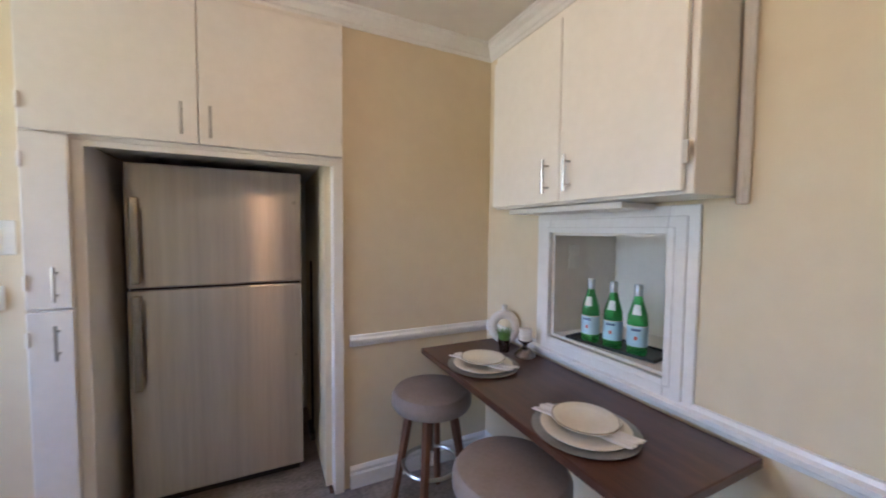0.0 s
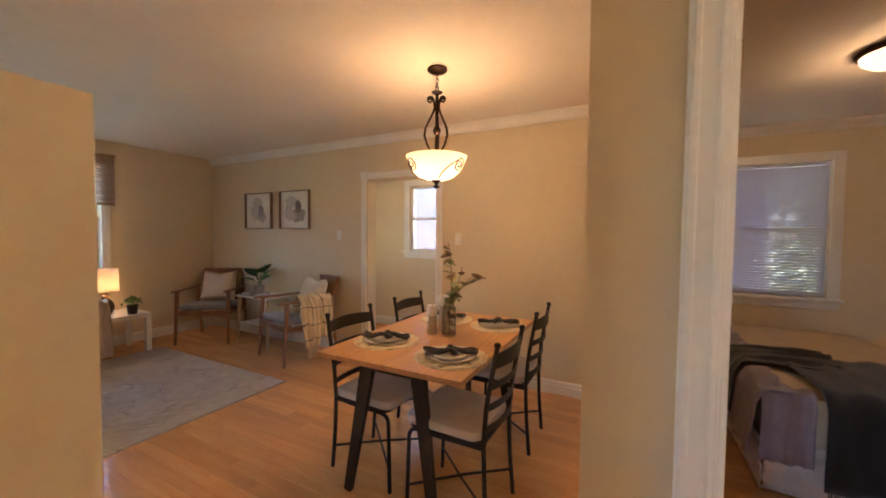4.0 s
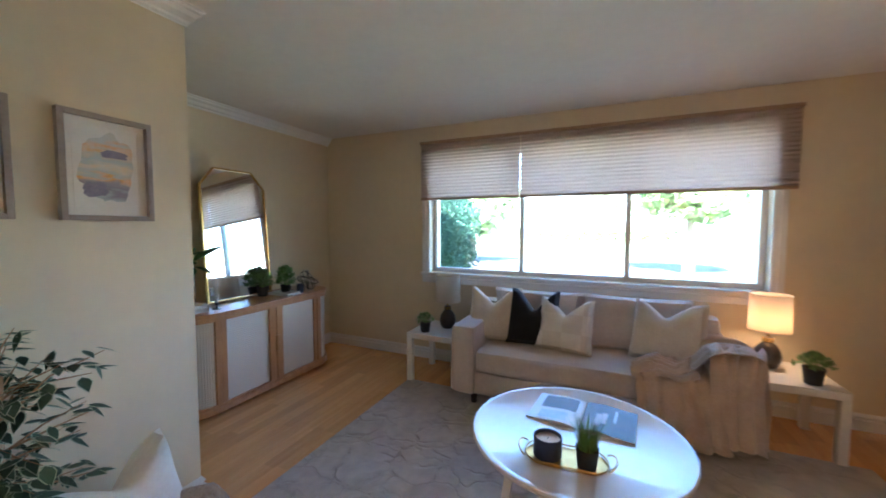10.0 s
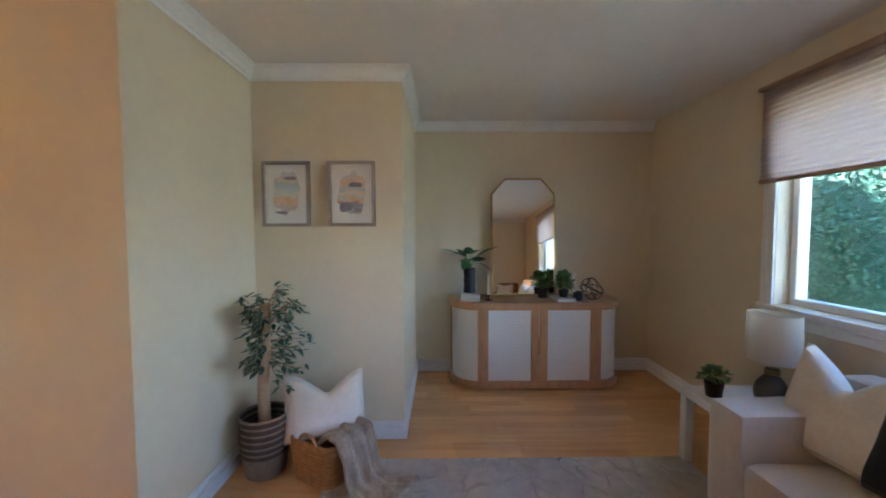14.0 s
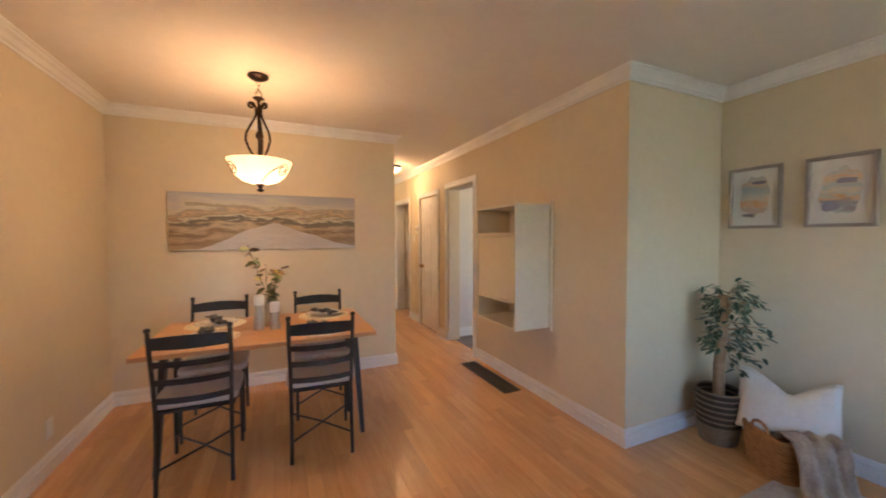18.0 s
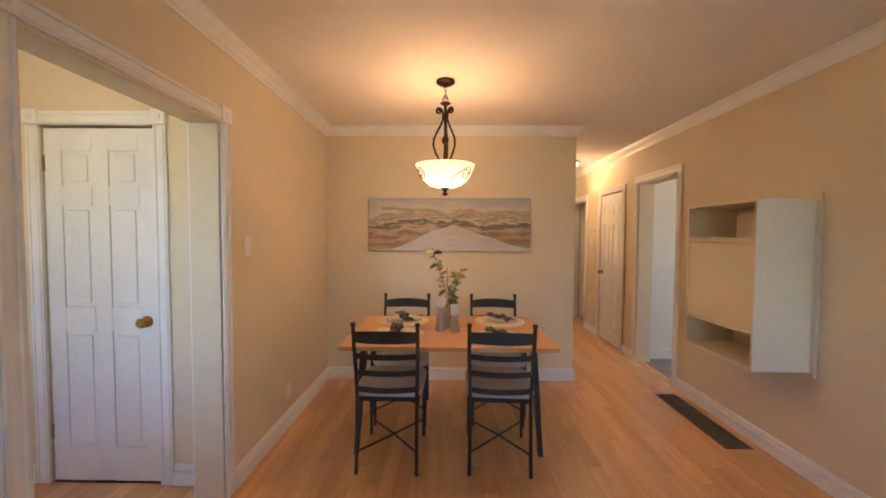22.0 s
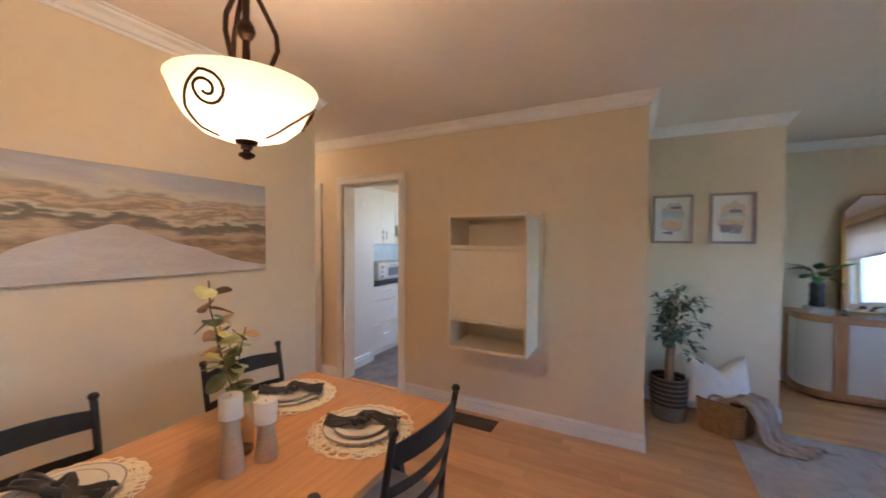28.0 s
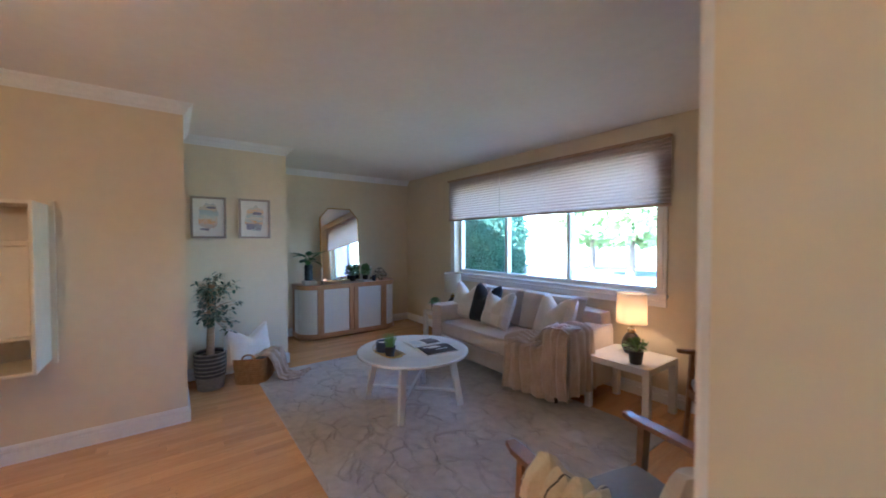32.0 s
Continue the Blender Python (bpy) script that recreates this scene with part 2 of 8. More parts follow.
def sweep(path, profile, closed=False, bm=None):
    """A moulding: profile of (out, z) pairs run along floor-plan points with mitred corners; out is to the left of the way."""
    bm = bm or bmesh.new()
    n = len(path)
    P = [Vector(p) for p in path]
    rings = []
    for i in range(n):
        d0 = (P[i] - P[i - 1]).normalized() if (i > 0 or closed) else None
        d1 = (P[(i + 1) % n] - P[i]).normalized() if (i < n - 1 or closed) else None
        d0, d1 = d0 or d1, d1 or d0
        n0, n1 = Vector((-d0.y, d0.x)), Vector((-d1.y, d1.x))
        b = (n0 + n1) / (1 + n0.dot(n1))
        rings.append([bm.verts.new((P[i].x + b.x * o, P[i].y + b.y * o, z)) for o, z in profile])
    k = len(profile)
    pairs = list(zip(rings, rings[1:])) + ([(rings[-1], rings[0])] if closed else [])
    for a, c in pairs:
        for j in range(k):
            bm.faces.new((a[j], c[j], c[(j + 1) % k], a[(j + 1) % k]))
    if not closed:
        bm.faces.new(rings[0]), bm.faces.new(rings[-1][::-1])
    bmesh.ops.recalc_face_normals(bm, faces=bm.faces)
    return bm


def solid(pts, z0, z1, bevel=0.0, bm=None, axis="z"):
    """A plate: an outline pulled from z0 to z1 along an axis."""
    bm = bm or bmesh.new()
    to = {"z": lambda a, b, c: (a, b, c), "y": lambda a, b, c: (a, c, b), "x": lambda a, b, c: (c, a, b)}[axis]
    lo, hi = [bm.verts.new(to(a, b, z0)) for a, b in pts], [bm.verts.new(to(a, b, z1)) for a, b in pts]
    fs = [bm.faces.new(lo[::-1]), bm.faces.new(hi)]
    n = len(pts)
    for i in range(n):
        fs.append(bm.faces.new((lo[i], lo[(i + 1) % n], hi[(i + 1) % n], hi[i])))
    bmesh.ops.recalc_face_normals(bm, faces=fs)
    if bevel:
        es = [e for f in fs[:2] for e in f.edges]
        bmesh.ops.bevel(bm, geom=es, offset=bevel, segments=2, profile=0.5, affect="EDGES", clamp_overlap=True)
    return bm


def rounded(x0, x1, y0, y1, r, seg=6):
    out = []
    for cx, cy, a0 in ((x1 - r, y1 - r, 0), (x0 + r, y1 - r, 90), (x0 + r, y0 + r, 180), (x1 - r, y0 + r, 270)):
        out += [(cx + r * math.cos(radians(a0 + 90 * i / seg)), cy + r * math.sin(radians(a0 + 90 * i / seg))) for i in range(seg + 1)]
    return out


def cushion(w, h, d, seed=0, chop=0.0, seg=14, lump=0.012, pinch=0.35):
    """A stuffed cushion standing in the xz plane, base at z 0: thick in the middle, thin at its seams, pulled-out corners, and a chopped top."""
    bm = bmesh.new()
    grid = {}
    for s in (1, -1):
        for i in range(seg + 1):
            for j in range(seg + 1):
                u, v = 2 * i / seg - 1, 2 * j / seg - 1
                if s == -1 and (i in (0, seg) or j in (0, seg)):
                    grid[s, i, j] = grid[1, i, j]
                    continue
                fat = max(0.0, (1 - u ** 4) * (1 - v ** 4)) ** pinch
                x = u * w / 2 * (1 - 0.06 * (1 - v * v) - 0.05 * (chop > 0) * max(0.0, v))
                z = h / 2 + v * h / 2 * (1 - 0.06 * (1 - u * u))
                if v > 0:
                    dent = max(0.0, 1 - abs(u + 0.08 * math.sin(seed * 2.0)) * 1.25) ** 1.25
                    z -= 1.55 * chop * h * dent * v ** 1.2
                    fat *= 1 - 0.62 * (chop > 0) * dent ** 1.5 * v
                ns = noise.noise(Vector((x * 5 + seed * 7.3, z * 5, s * 2.0)))
                grid[s, i, j] = bm.verts.new((x, s * d / 2 * fat + lump * ns * fat, z))
    for s in (1, -1):
        for i in range(seg):
            for j in range(seg):
                q = [grid[s, i, j], grid[s, i + 1, j], grid[s, i + 1, j + 1], grid[s, i, j + 1]]
                bm.faces.new(q if s == -1 else q[::-1])
    bmesh.ops.recalc_face_normals(bm, faces=bm.faces)
    return bm
# ---- structure ----
H = 2.44
XE, XW, YN = 4.67, -0.78, 6.24      # living room faces: east, west, window wall
XD, XK = 1.385, 1.24                # wall between kitchen and dining, its two faces
YD, XH = 0.82, 2.28                 # dining end wall, hall corner
XP, YP, YR = 0.41, 3.925, 2.955       # picture wall, alcove corner, return wall
XO = 5.98                           # inner face of the outer east wall


def wall(name, x0, x1, y0, y1, label, holes=(), z1=H, material=None):
    """A wall along its longer side, with real openings (a0, a1, z0, z1)."""
    along_x = (x1 - x0) > (y1 - y0)
    a0, a1 = (x0, x1) if along_x else (y0, y1)
    bm = bmesh.new()

    def piece(p, q, lo, hi):
        if q - p > 1e-4 and hi - lo > 1e-4:
            box(*((p, q, y0, y1) if along_x else (x0, x1, p, q)), lo, hi, bm=bm)
    at = a0
    for h0, h1, lo, hi in sorted(holes):
        piece(at, h0, 0, z1)
        piece(h0, h1, 0, lo)
        piece(h0, h1, hi, z1)
        at = h1
    piece(at, a1, 0, z1)
    return tagged(part(name, bm, material or WALL), label, "wall", kind="structure")


ARCH = (2.48, 3.365, 0.0, 1.985)
WIN = (0.578, 3.385, 0.932, 2.16)
KDOOR = (0.255, 0.945, 0.0, 1.995)
HDOOR = (-0.745, -0.105, 0.0, 1.96)
BDOOR = (-0.16, 0.57, 0.0, 2.0)
VWIN = (3.015, 3.645, 1.135, 2.08)
BWIN = (-0.87, -0.01, 0.825, 2.085)
HDOOR2 = (-2.00, -1.27, 0.0, 1.96)
NICHE = (1.655, 2.213, 0.866, 1.354)
wall("wall_east", XE, XE + 0.15, YD - 0.12, YN + 0.2, "cream painted wall with an opening to the entry", [ARCH])
wall("wall_north", XW - 0.12, XE, YN, YN + 0.2, "cream painted wall around the picture window", [WIN])
wall("wall_west", XW - 0.12, XW, YP - 0.12, YN, "cream painted wall behind the sideboard")
wall("wall_alcove", XW, XP, YP - 0.12, YP, "cream painted wall beside the alcove")
wall("wall_pictures", XP - 0.12, XP, YR - 0.12, YP - 0.12, "cream painted wall holding two framed abstracts")
wall("wall_return", XP, XD, YR - 0.12, YR, "short cream painted return wall behind the tree")
wall("wall_kitchen_side", XK, XD, -2.10, YR - 0.12, "cream painted wall between kitchen, hall and dining room", [KDOOR, HDOOR, NICHE, HDOOR2])
wall("wall_dining", XH, XE, YD - 0.12, YD, "cream painted dining room wall behind the landscape painting")
wall("wall_hall_east", XH, XH + 0.12, -3.42, YD - 0.12, "cream painted hall wall with the bedroom doorway", [BDOOR])
wall("wall_outer_east", XO, XO + 0.2, -2.9, 4.6, "cream painted outer wall with two windows", [VWIN, BWIN])
wall("wall_entry_south", XE + 0.15, XO, 2.24, 2.36, "cream painted entry wall with a closet door", [(5.10, 5.73, 0.0, 2.0)])
wall("wall_entry_closet", XE + 0.15, XO, 0.70, 0.82, "plain cream closet wall")
# bare opening in place of an assumed front door, lets daylight into the entry
wall("wall_entry_north", XE + 0.15, XO, 4.40, 4.52, "cream entry wall with an unseen opening added for daylight", [(5.15, 5.70, 0.9, 2.0)])
wall("wall_bedroom_south", XH + 0.12, XO, -2.9, -2.78, "plain cream bedroom wall")
wall("wall_hall_end", 0.28, XH, -3.42, -3.30, "cream painted wall at the end of the hall", [(0.92, 1.66, 0.0, 2.0)])
wall("wall_far_room", -0.2, XD, -2.22, -2.10, "plain wall between the far room and the hall end")
wall("wall_far_room_west", -0.2, -0.1, -2.10, -0.57, "plain far room wall")
wall("wall_far_end", 0.28, XH + 0.2, -3.60, -3.50, "plain wall closing the end door")
# assumed opening out of view, for the lamp that brightens the end door
wall("wall_hall_window", 0.16, 0.28, -3.42, -2.22, "plain wall with an assumed, unseen window at the hall's end", [(-3.15, -2.40, 0.9, 2.1)])
wall("wall_kitchen_north", XP - 0.05, XK, 2.77, YR - 0.12, "cream painted kitchen wall above a chair rail")
wall("wall_kitchen_south", -2.6, XK, -0.57, -0.45, "plain kitchen wall behind the cabinets")
wall("wall_kitchen_west", -2.72, -2.6, -0.57, 3.9, "plain kitchen wall with a window", [(1.5, 2.6, 1.0, 2.0)])
wall("wall_kitchen_back", -2.6, XW - 0.12, 3.76, 3.88, "plain kitchen back wall")
wall("wall_broom_closet", 0.74, XK, 0.08, 0.14, "white painted kitchen wall beside the doorway", material=CAB)
wall("wall_broom_closet_side", 0.74, 0.80, -0.45, 0.08, "white painted closet side", material=CAB)
wall("wall_kitchen_left", -2.6, -0.77, 2.77, 2.89, "cream kitchen wall beside the tall cupboards")
tagged(part("ceiling", box(-2.72, XO + 0.2, -3.42, YN + 0.2, H, H + 0.12), CEIL), "flat white painted ceiling", "ceiling", kind="structure")
tagged(part("floor_base", box(-2.72, XO + 0.2, -3.42, YN + 0.2, -0.16, -0.012), SUB), "subfloor under the boards", "floor", kind="structure")

CROWN = [(0, H - 0.085), (0.008, H - 0.085), (0.012, H - 0.070), (0.022, H - 0.064), (0.034, H - 0.040), (0.050, H - 0.026), (0.054, H - 0.014), (0.064, H - 0.010), (0.066, H - 0.001), (0, H - 0.001)]
BASE = [(0, 0.001), (0.018, 0.001), (0.018, 0.076), (0.006, 0.080), (0.006, 0.089), (0.014, 0.091), (0.014, 0.101), (0.005, 0.116), (0, 0.118)]


def moulding(name, path, profile, label, category):
    return tagged(part(name, sweep(path, profile), TRIM), label, category, kind="structure")


mains = [[(XH, -3.30), (XH, YD), (XE, YD), (XE, YN)], [(XW, YN), (XW, YP), (XP, YP), (XP, YR), (XD, YR), (XD, -2.10)]]
for path in mains:
    moulding("crown_moulding", path, CROWN, "white stepped crown moulding under the ceiling", "crown moulding")
for path in ([(XH, BDOOR[1] + 0.075), (XH, YD), (XE, YD), (XE, ARCH[0] - 0.075)], [(XE, ARCH[1] + 0.075), (XE, YN), (XW, YN), (XW, YP), (XP, YP), (XP, YR), (XD, YR), (XD, KDOOR[1] + 0.075)],
             [(XD, KDOOR[0] - 0.075), (XD, HDOOR[1] + 0.075)], [(XD, HDOOR[0] - 0.075), (XD, HDOOR2[1] + 0.075)], [(0.815, 0.14), (XK - 0.02, 0.14)], [(XH, -3.30), (XH, BDOOR[0] - 0.075)],
             [(XE + 0.15, 2.36), (5.025, 2.36)], [(5.805, 2.36), (XO, 2.36), (XO, 4.40), (XE + 0.15, 4.40), (XE + 0.15, ARCH[1] + 0.01)], [(XH + 0.12, 0.70), (XO, 0.70)][::-1], [(XO, -2.78), (XO, 0.70)]):
    moulding("baseboard", path, BASE, "white stepped baseboard along the wall", "baseboard")
moulding("bedroom_crown_moulding", [(XO, -2.78), (XO, 0.70), (XH + 0.12, 0.70)], CROWN, "white stepped crown moulding in the bedroom", "crown moulding")
kitchen_loop = [(XK, 0.14), (XK, 2.77), (-0.80, 2.77)]
moulding("kitchen_crown_moulding", kitchen_loop, CROWN, "white stepped crown moulding in the kitchen", "crown moulding")
moulding("kitchen_baseboard", [(XK, KDOOR[1] + 0.08), (XK, 2.77), (0.40, 2.77)], BASE, "white stepped baseboard in the kitchen", "baseboard")
RAIL = [(0, 0.755), (0.010, 0.755), (0.014, 0.768), (0.024, 0.776), (0.026, 0.792), (0.014, 0.800), (0.010, 0.812), (0, 0.815)]
moulding("chair_rail", [(XK, KDOOR[1] + 0.08), (XK, 2.77), (0.40, 2.77)], RAIL, "white chair rail round the breakfast corner", "chair rail")


def casing(name, axis, face, out, a0, a1, top, label, w=0.072, sill=None, blocks=True, parent=None):
    """Fluted door or window casing on one wall face. out: +1 or -1, the way it stands off."""
    root = thing(name, pose(0, 0, 0), label, "door casing", kind="structure")

    def strip(p0, p1, z0, z1, t, nm):
        lo, hi = sorted((face + out * 0.001, face + out * t))
        part(nm, box(lo, hi, p0, p1, z0, z1, 0.003) if axis == "x" else box(p0, p1, lo, hi, z0, z1, 0.003), TRIM, root)
    z0 = 0.0 if sill is None else sill
    for s, p in ((-1, a0), (1, a1)):
        q0, q1 = sorted((p, p + s * w))
        strip(q0, q1, z0, top, 0.016, "casing_board")
        c = (q0 + q1) / 2
        for k in (-0.3, 0.3):
            strip(c + k * w - 0.007, c + k * w + 0.007, z0 + 0.01, top - 0.004, 0.021, "bead")
        if blocks:
            strip(q0 - 0.004, q1 + 0.004, top, top + w + 0.008, 0.026, "corner_block")
            strip(c - 0.016, c + 0.016, top + 0.022, top + 0.054, 0.031, "rosette")
    g = 0.004 if blocks else -w
    strip(a0 + g, a1 - g, top, top + w, 0.0165, "head_board")
    for k in (-0.3, 0.3):
        strip(a0 + 0.006, a1 - 0.006, top + w / 2 + k * w - 0.007, top + w / 2 + k * w + 0.007, 0.022, "bead")
    return root


def lining(name, axis, f0, f1, a0, a1, top, label, t=0.012, sill=None, material=None):
    """Boards that line an opening through a wall, from face f0 to f1."""
    root = thing(name, pose(0, 0, 0), label, "door jamb", kind="structure")
    z0 = 0.002 if sill is None else sill
    for p0, p1, za, zb, nm in ((a0 + 0.001, a0 + t, z0, top - 0.001, "jamb_board"), (a1 - t, a1 - 0.001, z0, top - 0.001, "jamb_board"), (a0 + t, a1 - t, top - t, top - 0.001, "head_jamb")):
        part(nm, box(f0, f1, p0, p1, za, zb) if axis == "x" else box(p0, p1, f0, f1, za, zb), material or TRIM, root)
    return root


casing("entry_casing_room_side", "x", XE, -1, ARCH[0], ARCH[1], ARCH[3], "white fluted casing round the entry opening")
casing("entry_casing_inside", "x", XE + 0.15, 1, ARCH[0], ARCH[1], ARCH[3], "white fluted casing on the entry side")
# wall cream on white boards: the warm, dim light is put into the colour
lining("entry_jamb", "x", XE, XE + 0.15, ARCH[0], ARCH[1], ARCH[3], "white jamb of the entry opening, coloured cream for warm light", material=WALL)
casing("kitchen_casing_hall_side", "x", XD, 1, KDOOR[0], KDOOR[1], KDOOR[3], "white casing round the kitchen doorway", blocks=False)
casing("kitchen_casing_inside", "x", XK, -1, KDOOR[0], KDOOR[1], KDOOR[3], "white fluted casing on the kitchen side", w=0.085)
lining("kitchen_jamb", "x", XK - 0.0155, XD, KDOOR[0], KDOOR[1], KDOOR[3], "cream painted jamb of the kitchen doorway", material=WALL)
casing("hall_door_casing", "x", XD, 1, HDOOR[0], HDOOR[1], HDOOR[3], "white casing round the hall closet door", blocks=False)
casing("bedroom_casing", "x", XH, -1, BDOOR[0], BDOOR[1], BDOOR[3], "white fluted casing round the bedroom doorway")
lining("bedroom_jamb", "x", XH, XH + 0.12, BDOOR[0], BDOOR[1], BDOOR[3], "white painted jamb with a brass hinge")
casing("closet_casing", "y", 2.36, 1, 5.10, 5.73, 2.0, "white fluted casing round the closet door")
casing("far_door_casing", "x", XD, 1, HDOOR2[0], HDOOR2[1], HDOOR2[3], "white casing round the far hall doorway", blocks=False)
lining("far_door_jamb", "x", XK, XD, HDOOR2[0], HDOOR2[1], HDOOR2[3], "white painted jamb with dark hinges")
casing("end_door_casing", "y", -3.30, 1, 0.92, 1.66, 2.0, "white casing round the door at the hall's end", blocks=False)


def panel_door(name, m, w, h, label, knob=1, knob_mat=None):
    """A six-panel door, hinged at x 0, face towards +y, in its own space."""
    root = thing(name, m, label, "door", kind="structure")
    part("door_leaf", box(0, w, -0.034, -0.008, 0.008, h, 0.002), TRIM, root)
    st = 0.11 if w > 0.66 else 0.095
    pw = (w - 3 * st) / 2
    rows = ((0.20, 0.86), (1.00, 1.56), (1.67, h - 0.12))
    bm = bmesh.new()
    for x0, x1 in ((0, st), (st + pw, 2 * st + pw), (w - st, w)):
        box(x0, x1, -0.008, 0.0, 0.008, h, 0.002, bm=bm)
    part("stiles", bm, TRIM, root)
    bm = bmesh.new()
    zs = [0.008] + [z for r in rows for z in r] + [h]
    for k in range(0, len(zs), 2):
        for x0 in (st, 2 * st + pw):
            box(x0, x0 + pw, -0.008, 0.0, zs[k], zs[k + 1], bm=bm)
    part("rails", bm, TRIM, root)
    for z0, z1 in rows:
        for x0 in (st, 2 * st + pw):
            part("raised_panel", box(x0 + 0.022, x0 + pw - 0.022, -0.0079, -0.001, z0 + 0.022, z1 - 0.022, 0.006), TRIM, root)
    kx = w - 0.065 if knob > 0 else 0.065
    part("door_knob", lathe([(0.0, 0.062), (0.018, 0.060), (0.027, 0.048), (0.024, 0.036), (0.010, 0.028), (0.009, 0.008), (0.032, 0.006), (0.032, 0.0), (0, 0)], 20, m=pose(kx, 0, 0.92, -90)), knob_mat or BRASS, root, "round brass door knob", smooth=True)
    for z in (0.25, 1.75):
        part("hinge", box(w - kx - 0.064 if knob > 0 else w - 0.006, w - kx - 0.052 if knob > 0 else w + 0.004, -0.004, 0.006, z, z + 0.085), knob_mat or BRASS, root, "small metal hinge")
    return root


panel_door("door_closet", pose(5.105, 2.352, 0, 0, 0, 0), 0.62, 1.985, "closed white six-panel closet door in the entry", knob=-1)
panel_door("door_hall_closet", pose(XD - 0.006, HDOOR[1] - 0.005, 0, 0, 0, -90), 0.63, 1.95, "closed white six-panel closet door in the hall", knob=1)
panel_door("door_hall_end", pose(0.925, -3.306, 0), 0.73, 1.985, "closed white six-panel door at the hall's end", knob=1)
panel_door("door_far_room", pose(XK - 0.02, HDOOR2[0] + 0.02, 0, 0, 0, 172), 0.70, 1.945, "open white six-panel door swung into the far room", knob=1)
part("hinge", box(XH + 0.02, XH + 0.09, BDOOR[1] - 0.018, BDOOR[1] - 0.0125, 1.66, 1.75), BRASS, bpy.data.objects["bedroom_jamb"], "brass hinge leaf on the jamb")
# niche lining, which runs on into the box on the dining side
niche = thing("niche_lining", pose(0, 0, 0), "white lined wall niche above the breakfast bar", "niche", kind="structure")
NY0, NY1, NZ0, NZ1 = NICHE
NB = 1.70                          # the deep part lies within the boxed shelf unit
for nm, b in (("niche_side", (XK, XD, NY1 - 0.012, NY1 - 0.001, NZ0 + 0.012, NZ1 - 0.012)), ("niche_side", (XK, XD, NY0 + 0.001, NY0 + 0.012, NZ0 + 0.012, NZ1 - 0.012)), ("niche_floor", (XK, XD, NY0 + 0.001, NY1 - 0.001, NZ0 + 0.001, NZ0 + 0.012)),
              ("niche_top", (XK, XD, NY0 + 0.001, NY1 - 0.001, NZ1 - 0.012, NZ1 - 0.001)), ("niche_back", (1.65, 1.662, NB, NY1 + 0.02, NZ0 - 0.005, NZ1 + 0.005)), ("inner_side", (XD, 1.65, NY1 - 0.012, NY1 + 0.02, NZ0 + 0.012, NZ1 - 0.012)), ("inner_side", (XD, 1.65, NB, NB + 0.012, NZ0 + 0.012, NZ1 - 0.012)),
              ("inner_floor", (XD, 1.65, NB, NY1, NZ0 + 0.001, NZ0 + 0.012)), ("inner_top", (XD, 1.65, NB, NY1, NZ1 - 0.012, NZ1 - 0.001))):
    part(nm, box(*b), CAB, niche)
nc = thing("niche_casing", pose(0, 0, 0), "white moulded frame round the wall niche", "window casing", kind="structure")
for k, (w0, t) in enumerate(((0.095, 0.012), (0.060, 0.020), (0.024, 0.026))):
    for a0, a1, z0, z1, nm in ((NY0 - w0, NY0, NZ0 - w0, NZ1 + w0, "frame_side"), (NY1, NY1 + w0, NZ0 - w0, NZ1 + w0, "frame_side"), (NY0, NY1, NZ1, NZ1 + w0, "frame_head"), (NY0, NY1, NZ0 - w0, NZ0, "frame_sill")):
        part(nm, box(XK - t, XK - 0.001 - (0.001 if k else 0), a0, a1, z0, z1, 0.003), TRIM, nc)
# ---- windows, shades and what lies outside ----
SHADE = bpy.data.materials.new("cellular_shade_cloth")
SHADE.use_nodes = True
_t = SHADE.node_tree
_tr, _df, _mx = _t.nodes.new("ShaderNodeBsdfTranslucent"), _t.nodes.new("ShaderNodeBsdfDiffuse"), _t.nodes.new("ShaderNodeMixShader")
_tr.inputs[0].default_value, _df.inputs[0].default_value = srgb(180, 158, 146), srgb(204, 188, 176)
_mx.inputs[0].default_value = 0.5
_t.links.new(_tr.outputs[0], _mx.inputs[1]), _t.links.new(_df.outputs[0], _mx.inputs[2])
_t.links.new(_mx.outputs[0], _t.nodes["Material Output"].inputs[0])
RAILB = mat("shade_rail", srgb(176, 146, 118), rough=0.5)


def pane(name, root, *b):
    ob = part(name, box(*b), GLASS, root)
    ob.visible_shadow = False
    return ob


win = thing("window_1", pose(0, 0, 0), "wide three-pane white picture window", "window", kind="structure")
W0, W1, Z0, Z1 = WIN
YG = YN + 0.12
for nm, b in (("frame_sill", (W0 + 0.001, W1 - 0.001, YG - 0.03, YG + 0.05, Z0 + 0.001, Z0 + 0.042)), ("frame_head", (W0 + 0.001, W1 - 0.001, YG - 0.03, YG + 0.05, Z1 - 0.042, Z1 - 0.001)),
              ("frame_side", (W0 + 0.001, W0 + 0.042, YG - 0.03, YG + 0.05, Z0 + 0.042, Z1 - 0.042)), ("frame_side", (W1 - 0.042, W1 - 0.001, YG - 0.03, YG + 0.05, Z0 + 0.042, Z1 - 0.042)),
              ("mullion", (1.503, 1.545, YG - 0.034, YG + 0.05, Z0 + 0.042, Z1 - 0.042)), ("mullion", (2.422, 2.464, YG - 0.034, YG + 0.05, Z0 + 0.042, Z1 - 0.042))):
    part(nm, box(*b, 0.004), TRIM, win)
for x0, x1 in ((W0 + 0.042, 1.503), (1.545, 2.422), (2.464, W1 - 0.042)):
    pane("pane", win, x0, x1, YG + 0.004, YG + 0.010, Z0 + 0.042, Z1 - 0.042)
